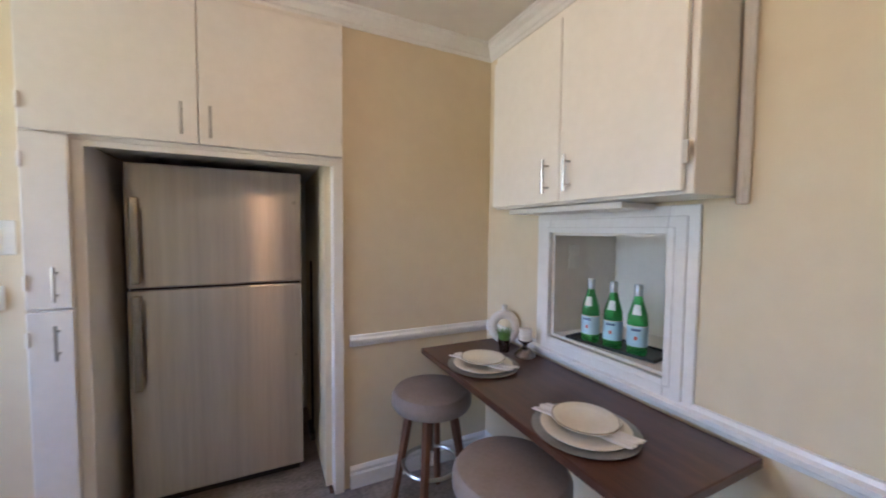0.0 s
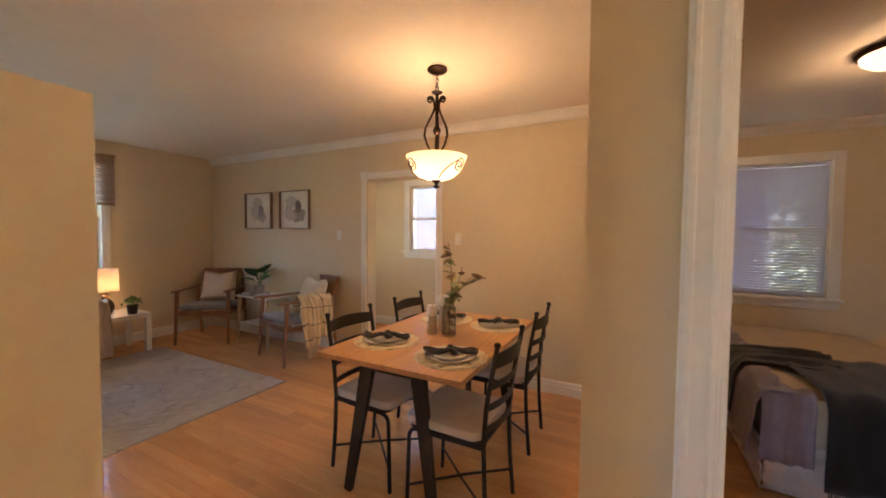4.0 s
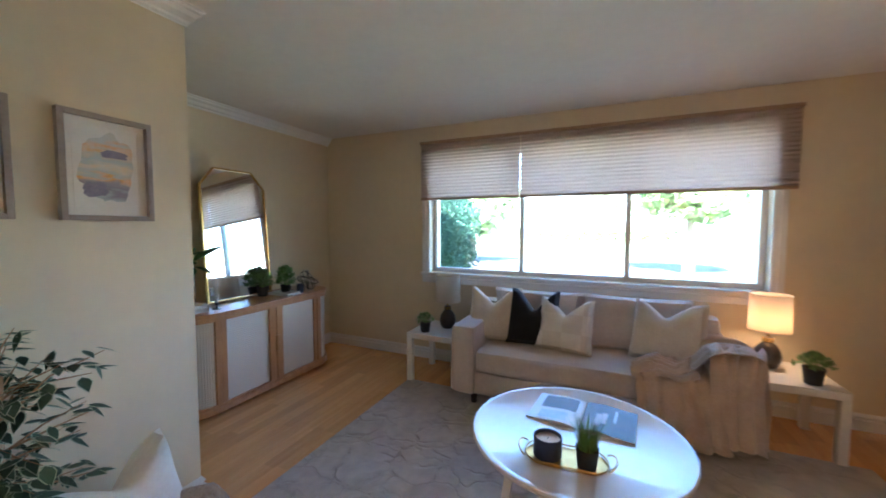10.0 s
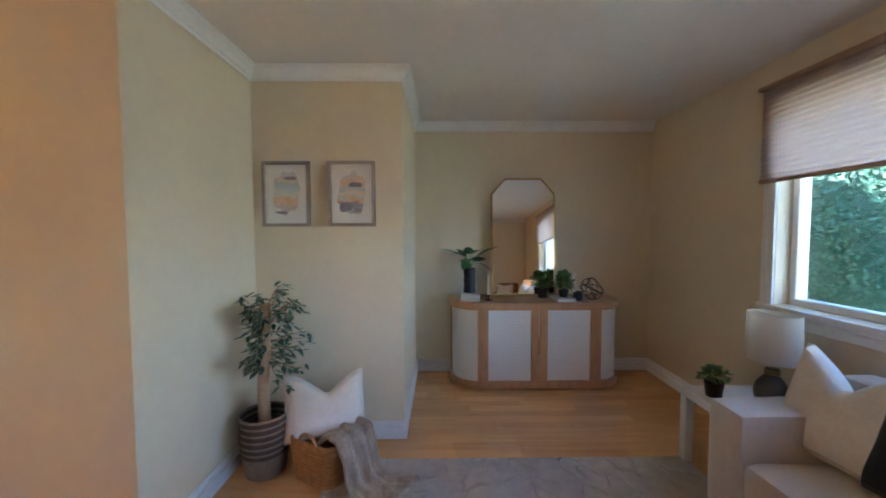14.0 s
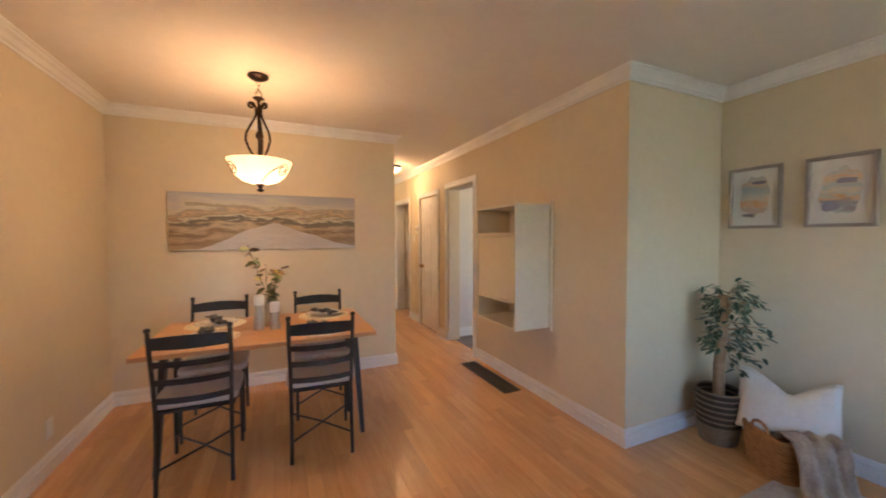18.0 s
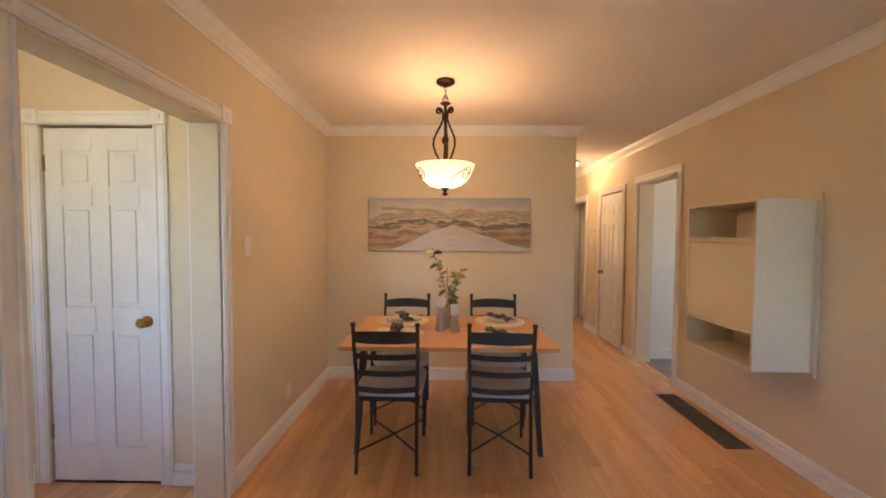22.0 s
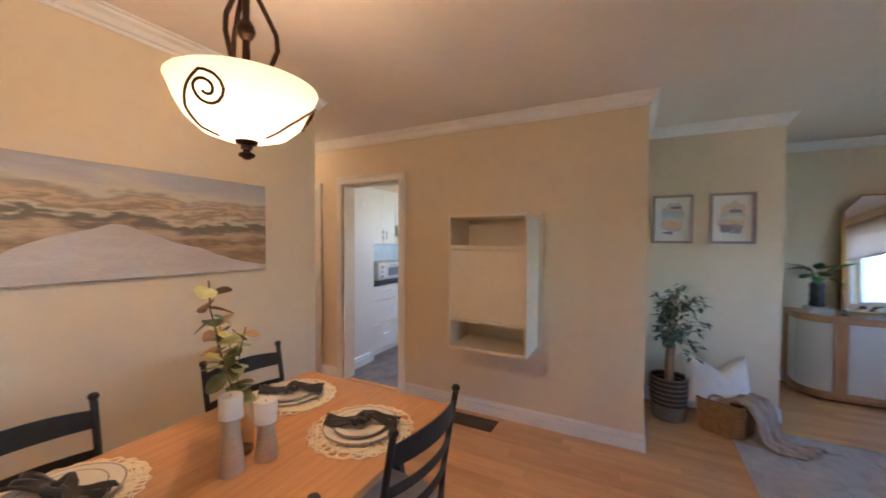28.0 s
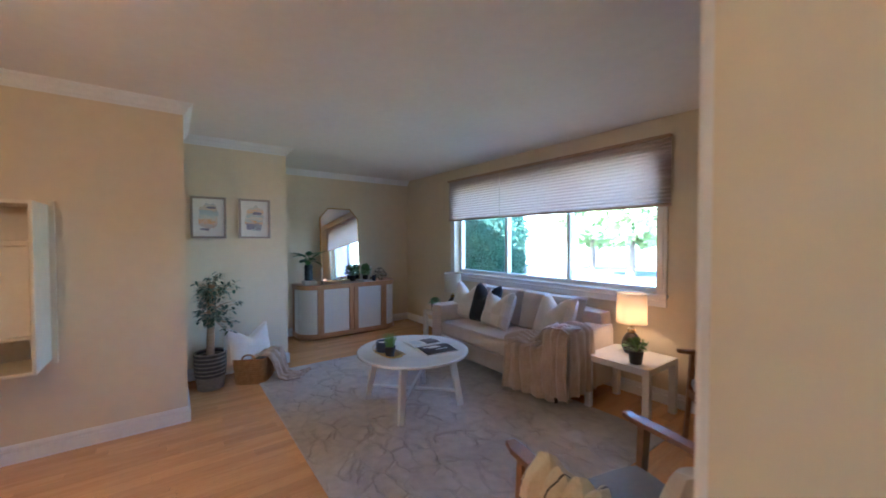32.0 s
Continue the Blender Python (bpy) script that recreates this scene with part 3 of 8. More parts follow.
for nm, b in (("casing_side", (W0 - 0.085, W0, YN - 0.018, YN - 0.001, Z0 - 0.005, Z1 + 0.09)), ("casing_side", (W1, W1 + 0.085, YN - 0.018, YN - 0.001, Z0 - 0.005, Z1 + 0.05)),
              ("window_sill", (W0 - 0.095, W1 + 0.095, YN - 0.035, YN + 0.04, Z0 - 0.032, Z0 - 0.001)), ("apron", (W0 - 0.085, W1 + 0.085, YN - 0.016, YN - 0.001, Z0 - 0.11, Z0 - 0.033)),
              ("apron_bead", (W0 - 0.085, W1 + 0.085, YN - 0.022, YN - 0.002, Z0 - 0.062, Z0 - 0.046)), ("casing_bead", (W0 - 0.060, W0 - 0.040, YN - 0.024, YN - 0.002, Z0 + 0.001, Z1 + 0.05)), ("casing_bead", (W1 + 0.040, W1 + 0.060, YN - 0.024, YN - 0.002, Z0 + 0.001, Z1 + 0.05))):
    part(nm, box(*b, 0.004), TRIM, win)

for x0, x1 in ((0.495, 1.526), (1.531, 3.505)):
    sh = thing("cellular_shade", pose(0, 0, 0), "pleated cream cellular shade drawn half down", "window shade", "shades on the picture window")
    bm = bmesh.new()
    n = 34
    zt, zb = 2.252, 1.705
    front = [((bm.verts.new((x0, YN - 0.036 - (0.009 if i % 2 else 0.0), zt + (zb - zt) * i / n))), (bm.verts.new((x1, YN - 0.036 - (0.009 if i % 2 else 0.0), zt + (zb - zt) * i / n)))) for i in range(n + 1)]
    for a, b in zip(front, front[1:]):
        bm.faces.new((a[0], b[0], b[1], a[1]))
    part("pleated_cloth", bm, SHADE, sh)
    part("head_rail", box(x0 - 0.006, x1 + 0.006 * (x1 > 3), YN - 0.075, YN - 0.026, 2.250, 2.276, 0.005), RAILB, sh, "beige head rail")
    part("bottom_rail", box(x0, x1, YN - 0.056, YN - 0.028, 1.681, 1.707, 0.005), RAILB, sh, "beige bottom rail")


def sash_window(name, face, hole, label, blinds=False):
    """A double-hung window in the outer east wall."""
    y0, y1, z0, z1 = hole
    root = thing(name, pose(0, 0, 0), label, "window", kind="structure")
    x0, x1 = face + 0.05, face + 0.11
    zm = (z0 + z1) / 2
    for nm, b in (("frame_side", (x0, x1, y0 + 0.001, y0 + 0.03, z0 + 0.001, z1 - 0.001)), ("frame_side", (x0, x1, y1 - 0.03, y1 - 0.001, z0 + 0.001, z1 - 0.001)), ("frame_head", (x0, x1, y0 + 0.03, y1 - 0.03, z1 - 0.035, z1 - 0.001)), ("frame_sill", (x0, x1, y0 + 0.03, y1 - 0.03, z0 + 0.001, z0 + 0.035)),
                  ("meeting_rail", (x0 - 0.006, x1, y0 + 0.03, y1 - 0.03, zm - 0.02, zm + 0.02)),
                  ("casing_side", (face - 0.018, face - 0.001, y0 - 0.08, y0, z0, z1 + 0.08)), ("casing_side", (face - 0.018, face - 0.001, y1, y1 + 0.08, z0, z1 + 0.08)), ("casing_head", (face - 0.018, face - 0.001, y0, y1, z1, z1 + 0.08)),
                  ("window_sill", (face - 0.05, face + 0.05, y0 - 0.10, y1 + 0.10, z0 - 0.028, z0 - 0.001)), ("apron", (face - 0.016, face - 0.001, y0 - 0.08, y1 + 0.08, z0 - 0.10, z0 - 0.029))):
        part(nm, box(*b, 0.003), TRIM, root)
    for za, zb in ((z0 + 0.035, zm - 0.02), (zm + 0.02, z1 - 0.035)):
        pane("pane", root, x0 + 0.03, x0 + 0.035, y0 + 0.03, y1 - 0.03, za, zb)
    return root


sash_window("window_2", XO, VWIN, "white double-hung entry window facing the neighbour's wall")
sash_window("window_3", XO, BWIN, "white double-hung bedroom window")
SLAT = mat("blind_slat", srgb(206, 212, 228), rough=0.4)
bl = thing("venetian_blind", pose(XO + 0.03, (BWIN[0] + BWIN[1]) / 2, 0), "white venetian blind with tilted slats", "window blind")
_hw = (BWIN[1] - BWIN[0]) / 2 - 0.01
part("head_rail", box(-0.02, 0.015, -_hw, _hw, BWIN[3] - 0.035, BWIN[3] - 0.002), SLAT, bl)
_b = bar((0, -_hw, 0), (0, _hw, 0), 0.027, 0.0012)
bmesh.ops.rotate(_b, verts=_b.verts, matrix=Matrix.Rotation(radians(71), 3, "Y"))
_sl = part("slat", _b, SLAT, bl, at=pose(0, 0, BWIN[2] + 0.02))
_z = BWIN[2] + 0.047
while _z < BWIN[3] - 0.045:
    o = new("slat", _sl.data)
    o.parent = bl
    o.matrix_local = pose(0, 0, _z)
    _z += 0.027

# outdoors
GRASS = mat("lawn_grass", srgb(170, 168, 130), srgb(150, 150, 110), rough=0.9, scale=0.6, bump=0.6, bump_scale=40)
ROAD = mat("asphalt", srgb(90, 90, 92), srgb(78, 78, 80), rough=0.9, scale=1.2, bump=0.4, bump_scale=60)
PAVE = mat("concrete_path", srgb(176, 172, 164), srgb(160, 156, 148), rough=0.85, scale=2, bump=0.2)
LEAFG = mat("garden_leaf", srgb(150, 166, 108), srgb(132, 150, 92), rough=0.6, scale=2, per_object=0.25, per_island=True)
CEDAR = mat("cedar_leaf", srgb(64, 98, 72), srgb(44, 76, 54), rough=0.7, scale=3, per_object=0.3, per_island=True)
BARK = mat("tree_bark", srgb(128, 112, 96), srgb(106, 92, 78), rough=0.9, scale=6, bump=0.8, bump_scale=30, stretch=(3, 3, 0.6))
BRICK = mat("neighbour_brick", srgb(160, 144, 160), srgb(144, 128, 144), rough=0.85, scale=2, bump=0.3, per_object=0.12, per_island=True)
tagged(part("ground", box(-400, 400, -400, 400, -0.75, -0.50), GRASS), "sunlit green lawn round the house", "lawn", kind="structure")
tagged(part("road", box(-300, 300, 19.0, 26.0, -0.499, -0.49), ROAD), "grey asphalt street beyond the lawn", "road", kind="structure")
tagged(part("pavement", box(-300, 300, 17.0, 18.4, -0.499, -0.46, 0.01), PAVE), "pale concrete pavement along the street", "pavement", kind="structure")


def tuft_cloud(n, centre, size, leaf, seed, inner=0.35):
    """Many small leaf blades spread through a rough egg-shaped crown, thinner towards its middle, with gaps."""
    rng = random.Random(seed)
    bm = bmesh.new()
    made = 0
    while made < n:
        u = Vector((rng.gauss(0, 1), rng.gauss(0, 1), rng.gauss(0, 1))).normalized()
        r = inner + (1 - inner) * rng.random() ** 0.6
        p = Vector((u.x * size[0], u.y * size[1], u.z * size[2])) * r
        if noise.noise((p + Vector((seed, 0, 0))) * (1.6 / max(size))) * 1.0 + noise.noise(p * (4.0 / max(size))) * 0.5 < -0.12 + 0.25 * (r > 0.9):
            continue
        p += Vector(centre)
        a = Vector((rng.gauss(0, 1), rng.gauss(0, 1), rng.gauss(0, 1))).normalized()
        b = a.orthogonal().normalized()
        s = leaf * rng.uniform(0.6, 1.3)
        q = [p - a * s, p + b * s * 0.45, p + a * s, p - b * s * 0.45]
        bm.faces.new([bm.verts.new(v) for v in q])
        made += 1
    return bm


def garden_tree(x, y, h, crown, seed, label):
    t = thing("tree", pose(x, y, -0.5), label, "tree")
    part("trunk", tube([(0, 0, 0), (0.06, 0.03, h * 0.3), (0.0, 0.05, h * 0.6)], 0.2, 10, radii=[0.24, 0.17, 0.09]), BARK, t, smooth=True)
    rng = random.Random(seed)
    for k in range(6):
        a = rng.uniform(0, 6.28)
        z = h * rng.uniform(0.35, 0.55)
        q = Vector((math.cos(a) * crown * 0.7, math.sin(a) * crown * 0.7, z + crown * 0.6))
        part("limb", tube([(0.03, 0.04, z), tuple(q * 0.5 + Vector((0, 0, z * 0.55))), tuple(q)], 0.05, 6, radii=[0.08, 0.05, 0.02]), BARK, t, smooth=True)
    part("crown", tuft_cloud(2600, (0, 0, h * 0.68), (crown, crown, crown * 0.8), 0.22, seed), LEAFG, t)
    return t


garden_tree(-9.5, 44, 7.5, 3.2, 4, "broad green street tree beyond the road")
garden_tree(3.5, 50, 8.5, 3.6, 9, "broad green street tree beyond the road")
garden_tree(5.3, 20.5, 5.4, 2.1, 5, "broad green front-yard tree with a pale trunk")
garden_tree(-4.6, 22.0, 4.3, 2.0, 12, "low green front-yard tree with a pale trunk")
garden_tree(-8.6, 25.0, 4.6, 2.4, 15, "low green front-yard tree with a pale trunk")
garden_tree(14.5, 46, 8.0, 3.4, 6, "broad green street tree beyond the road")
ced = thing("cedar_shrub", pose(-0.24, 7.72, -0.5), "dense dark green cedar shrub by the window", "shrub")
part("trunk", tube([(0, 0, 0), (0, 0, 2.6)], 0.06, 8, radii=[0.09, 0.02]), BARK, ced)
part("foliage", tuft_cloud(42000, (0, 0, 1.75), (0.86, 0.8, 1.85), 0.024, 3, 0.55), CEDAR, ced)
bm = bmesh.new()
bmesh.ops.create_icosphere(bm, subdivisions=4, radius=1.0)
for v in bm.verts:
    r = 0.80 + 0.10 * noise.noise(v.co * 3.0) + 0.05 * noise.noise(v.co * 9.0)
    v.co = Vector((v.co.x * 0.86 * r, v.co.y * 0.80 * r, 1.75 + v.co.z * 1.85 * r))
part("inner_foliage", bm, CEDAR, ced)
sh_ = thing("side_yard_shrub", pose(10.2, -2.9, -0.5), "leafy green shrub beyond the neighbour's corner", "shrub")
part("trunk", tube([(0, 0, 0), (0.02, 0.05, 1.6)], 0.06, 8, radii=[0.08, 0.03]), BARK, sh_)
part("foliage", tuft_cloud(5200, (0, 0, 2.1), (1.9, 1.7, 2.2), 0.11, 21, 0.2), LEAFG, sh_)
hd = thing("hedge", pose(0, 62, -0.5), "long uneven green hedge across the street", "hedge", kind="stuff")
part("foliage", tuft_cloud(9000, (0, 0, 1.2), (34, 1.2, 1.6), 0.3, 8, 0.1), LEAFG, hd)
nb = thing("neighbour_house", pose(7.75, 1.5, -0.5), "pale pink brick side wall of the neighbouring house", "house")
part("wall", box(0, 5, -2.43, 7, 0, 4.6), BRICK, nb)
part("downspout", box(-0.07, -0.006, -2.43, -2.36, 0.1, 4.5, 0.01), TRIM, nb, "white metal downspout at the corner")
bm = bmesh.new()
for r in range(60):
    z = 0.9 + r * 0.075
    if z > 4.4:
        break
    for c in range(36):
        y = -2.34 + c * 0.215 + (0.107 if r % 2 else 0)
        box(-0.005, 0.01, y, y + 0.206, z, z + 0.067, bm=bm)
part("brickwork", bm, BRICK, nb, "courses of pale pink brick")
part("roof", solid([(-0.4, 4.6), (2.5, 6.4), (5.4, 4.6), (5.4, 4.5), (-0.4, 4.5)], -2.8, 7.4, axis="y"), ROAD, nb, "dark shingled roof")
# ---- dining room ----
TOPW = mat("oak_table_top", srgb(214, 164, 108), srgb(198, 144, 90), rough=0.36, scale=4, stretch=(0.8, 12, 4), bump=0.06, bump_scale=80)
LEGB = mat("dark_steel_leg", srgb(62, 57, 54), srgb(72, 66, 62), rough=0.45, metal=0.5, scale=15)
SEATC = mat("pale_seat_fabric", srgb(226, 218, 208), srgb(214, 205, 196), rough=0.9, scale=10, bump=0.35, bump_scale=500, sheen=0.3)
TZ = 0.745
dt = thing("dining_table", pose(3.490, 1.787, 0), "rectangular oak dining table with dark splayed legs, set for four", "table")
for k in range(2):
    y0 = -0.425 + k * 0.425
    part("tabletop_board", box(-0.66, 0.66, y0 + 0.0005, y0 + 0.4245, TZ - 0.026, TZ, 0.0012), TOPW, dt)
for sx in (-1, 1):
    frame_ = part("end_frame", bar((sx * 0.560, -0.185, TZ - 0.052), (sx * 0.560, 0.185, TZ - 0.052), 0.034, 0.050), LEGB, dt, "dark steel trestle frame")
    for sy in (-1, 1):
        part("leg", bar((sx * 0.560, sy * 0.150, TZ - 0.028), (sx * 0.592, sy * 0.262, 0.001), 0.034, 0.078, w2=0.026, d2=0.044, up=(0, 1, 0)), LEGB, dt)
        part("top_plate", box(sx * 0.56 - 0.05, sx * 0.56 + 0.05, sy * 0.15 - 0.05, sy * 0.15 + 0.05, TZ - 0.0285, TZ - 0.0265), LEGB, dt)


def dining_chair():
    """Ladder-back black metal chair, facing -y, with a pale pad; origin on the floor."""
    c = thing("dining_chair", pose(0, 0, 0), "black metal ladder-back dining chair with a pale padded seat", "chair", "dining chairs round the table")
    hw = 0.185
    for s in (-1, 1):
        part("back_post", tube([(s * (hw - 0.006), 0.215, 0.0), (s * (hw - 0.008), 0.196, 0.22), (s * (hw - 0.008), 0.188, 0.43), (s * (hw - 0.004), 0.200, 0.60), (s * hw, 0.222, 0.74), (s * hw, 0.248, 0.885)], 0.0115, 8), BLACK, c, smooth=True)
        part("finial", lathe([(0, 0.028), (0.012, 0.024), (0.0165, 0.013), (0.012, 0.003), (0.006, 0), (0, 0)], 12, m=pose(s * hw, 0.249, 0.884)), BLACK, c, smooth=True)
        bend = [(s * hw, -0.162 - 0.045 * math.sin(t), 0.372 + 0.045 * math.cos(t)) for t in [math.pi / 2 * i / 6 for i in range(7)]]
        part("front_leg", tube([(s * (hw - 0.006), 0.188, 0.417), (s * hw, 0.0, 0.417)] + bend + [(s * hw, -0.212, 0.20), (s * hw, -0.218, 0.0)], 0.0105, 8), BLACK, c, "bent tube from seat rail to front leg", smooth=True)
    part("cross_brace", tube([(-hw, -0.214, 0.118), (0.0, -0.006, 0.118), (hw - 0.006, 0.204, 0.128)], 0.0065, 6), BLACK, c)
    part("cross_brace", tube([(hw, -0.214, 0.118), (0.0, -0.006, 0.131), (-hw + 0.006, 0.204, 0.128)], 0.0065, 6), BLACK, c)
    for z, h in ((0.822, 0.062), (0.708, 0.032), (0.608, 0.032), (0.506, 0.032)):
        y = 0.197 + max(0.0, z - 0.55) * 0.15
        bm = bmesh.new()
        rows = []
        for i in range(13):
            u = 2 * i / 12 - 1
            yy, dz = y + 0.035 * (1 - u * u), 0.012 * (1 - u * u) * (h > 0.05)
            rows.append([bm.verts.new((u * hw, yy + a, z + b * h / 2 + dz * (b > 0))) for a, b in ((-0.003, -1), (0.003, -1), (0.003, 1), (-0.003, 1))])
        for a, b in zip(rows, rows[1:]):
            for k in range(4):
                bm.faces.new((a[k], a[(k + 1) % 4], b[(k + 1) % 4], b[k]))
        bmesh.ops.recalc_face_normals(bm, faces=bm.faces)
        part("back_rail", bm, BLACK, c)
    part("seat_frame", solid(rounded(-hw - 0.008, hw + 0.008, -0.205, 0.192, 0.03), 0.428, 0.440), BLACK, c)
    bm = solid(rounded(-hw - 0.022, hw + 0.022, -0.232, 0.18, 0.06), 0.441, 0.492, 0.020)
    part("seat", bm, SEATC, c, "pale padded seat", smooth=True)
    return c


ch = dining_chair()
ch.matrix_world = pose(3.85, 2.040, 0, 0, 0, -1)
copy_thing(ch, pose(3.175, 2.045, 0, 0, 0, -3))
copy_thing(ch, pose(3.845, 1.482, 0, 0, 0, 180))
copy_thing(ch, pose(3.115, 1.478, 0, 0, 0, 178.5))

PLATE = mat("cream_stoneware", srgb(236, 230, 216), srgb(228, 221, 205), rough=0.28, scale=12)
PLRIM = mat("taupe_plate_rim", srgb(160, 146, 126), rough=0.35, scale=20)
MATC = mat("woven_paper_mat", srgb(250, 240, 212), srgb(240, 226, 192), rough=0.85, scale=20, bump=0.4, bump_scale=300)
NAPK = mat("charcoal_linen", srgb(62, 60, 60), srgb(48, 47, 48), rough=0.95, scale=14, bump=0.5, bump_scale=420, sheen=0.3)


def plate(r, z, lip):
    return lathe([(0, z + 0.004), (r * 0.66, z + 0.004), (r * 0.72, z + 0.008), (r * 0.97, z + lip), (r, z + lip - 0.001), (r * 0.99, z + lip - 0.004), (r * 0.70, z + 0.001), (r * 0.6, z), (0, z)], 40)


def place_setting(x, y, turn, seed):
    rng = random.Random(seed)
    mt = thing("woven_placemat", pose(x, y, TZ + 0.001, 0, 0, turn), "round open-weave natural placemat on the table", "placemat", "place settings")
    bm = bmesh.new()
    for k in range(46):
        a = rng.uniform(0, 6.28)
        rr = rng.uniform(0.115, 0.178)
        pts = [((rr + 0.014 * math.sin(5 * t + a)) * math.cos(a + t), (rr + 0.014 * math.sin(5 * t + a)) * math.sin(a + t), 0.0025 + 0.002 * rng.random()) for t in [i * 0.16 for i in range(9)]]
        tube(pts, 0.0029, 4, bm=bm)
    for k in range(70):
        a = 2 * math.pi * k / 70
        d = rng.choice((-1, 1)) * rng.uniform(0.12, 0.3)
        tube([(0.10 * math.cos(a), 0.10 * math.sin(a), 0.003), (0.145 * math.cos(a + d * 0.6), 0.145 * math.sin(a + d * 0.6), 0.004), (0.186 * math.cos(a + d), 0.186 * math.sin(a + d), 0.003)], 0.0029, 4, bm=bm)
    part("weave", bm, MATC, mt)
    part("woven_rim", tube([((0.186 + 0.006 * math.sin(23 * t)) * math.cos(t), (0.186 + 0.006 * math.sin(23 * t)) * math.sin(t), 0.003) for t in [2 * math.pi * i / 120 for i in range(121)]], 0.0022, 5), MATC, mt)
    part("woven_centre", lathe([(0, 0.004), (0.108, 0.004), (0.108, 0.001), (0, 0.001)], 30), MATC, mt)
    dp = thing("dinner_plate", pose(x, y, TZ + 0.0055, 0, 0, turn), "cream dinner plate with a taupe edge line", "plate", "place settings")
    part("plate_body", plate(0.136, 0, 0.016), PLATE, dp, smooth=True)
    part("rim_line", lathe([(0.1325, 0.0163), (0.1365, 0.0166), (0.1368, 0.0152), (0.1325, 0.0150)], 40), PLRIM, dp, "taupe rim line", smooth=True)
    sp = thing("salad_plate", pose(x, y, TZ + 0.0105, 0, 0, turn), "small cream plate stacked on a dinner plate", "plate", "place settings")
    part("plate_body", plate(0.098, 0.002, 0.014), PLATE, sp, smooth=True)
    part("rim_line", lathe([(0.095, 0.0163), (0.0985, 0.0166), (0.0988, 0.0150), (0.095, 0.0148)], 40), PLRIM, sp, "taupe rim line", smooth=True)
    nk = thing("napkin", pose(x, y, TZ + 0.030, 0, 0, turn), "charcoal linen napkin tied in a knot", "napkin", "place settings")
    for s, nm in ((1, "napkin_tail"), (-1, "napkin_tail")):
        bm = bmesh.new()
        n, rows = 12, []
        for i in range(n + 1):
            u = i / n
            w = 0.016 + 0.034 * u ** 0.7
            cx, cz = s * (0.01 + 0.125 * u), 0.009 - 0.009 * u + 0.004 * math.sin(u * 6 + seed)
            cy = 0.02 * math.sin(u * 2.5 + seed) * s
            rows.append([bm.verts.new((cx + 0.004 * math.sin(j), cy + w * (j / 8 - 0.5) * 2 * 0.75, cz + 0.005 * math.sin(j * 1.9 + seed + u * 3) * (0.5 + u) + 0.008 * (j % 8 > 0))) for j in range(9)])
        for a, b in zip(rows, rows[1:]):
            for j in range(8):
                bm.faces.new((a[j], a[j + 1], b[j + 1], b[j]))
        ob = part(nm, bm, NAPK, nk, smooth=True)
        so = ob.modifiers.new("thick", "SOLIDIFY")
        so.thickness = 0.006
    bm = bmesh.new()
    for t in range(3):
        tube([(0.024 * math.cos(a + t) * (1 - 0.2 * t), 0.03 * math.sin(a + t), 0.010 + 0.009 * math.sin(a * 1.5 + t * 2)) for a in [i * 0.5 for i in range(9)]], 0.012, 8, bm=bm)
    part("napkin_knot", bm, NAPK, nk, smooth=True)


place_setting(3.17, 2.000, 112, 1)
place_setting(3.095, 1.540, 128, 2)
place_setting(3.835, 1.540, -60, 3)
place_setting(3.84, 1.940, -85, 4)

WAX = mat("white_wax", srgb(240, 236, 226), rough=0.5, scale=8)
PEWTER = mat("brushed_pewter", srgb(204, 196, 182), srgb(190, 182, 168), rough=0.42, metal=0.75, scale=6, stretch=(1, 1, 20))
for x, y, h in ((3.546, 1.820, 0.168), (3.447, 1.845, 0.118)):
    cd = thing("candle_holder", pose(x, y, TZ), "brushed pewter cone candle holder", "candle holder", "table candles")
    part("cone", lathe([(0, 0), (0.036, 0), (0.037, 0.004), (0.0225, h - 0.006), (0.035, h - 0.004), (0.0355, h), (0, h)], 28), PEWTER, cd, smooth=True)
    wx = thing("pillar_candle", pose(x, y, TZ + h), "white pillar candle on a pewter holder", "candle", "table candles")
    part("wax", lathe([(0, 0), (0.0325, 0), (0.033, 0.062), (0.030, 0.066), (0.012, 0.061), (0, 0.061)], 24), WAX, wx, smooth=True)
    part("wick", tube([(0, 0, 0.06), (0.001, 0, 0.07)], 0.001, 5), BLACK, wx)

LEAFP = mat("eucalyptus_leaf", srgb(158, 160, 104), srgb(126, 134, 88), rough=0.55, scale=25, per_object=0.22)
LEAFR = mat("russet_leaf", srgb(140, 112, 78), srgb(120, 98, 72), rough=0.55, scale=25, per_object=0.22)
LEAFY = mat("yellow_leaf", srgb(190, 180, 92), srgb(172, 158, 76), rough=0.55, scale=25, per_object=0.15)
STEMM = mat("twig", srgb(120, 104, 74), rough=0.8, scale=20)


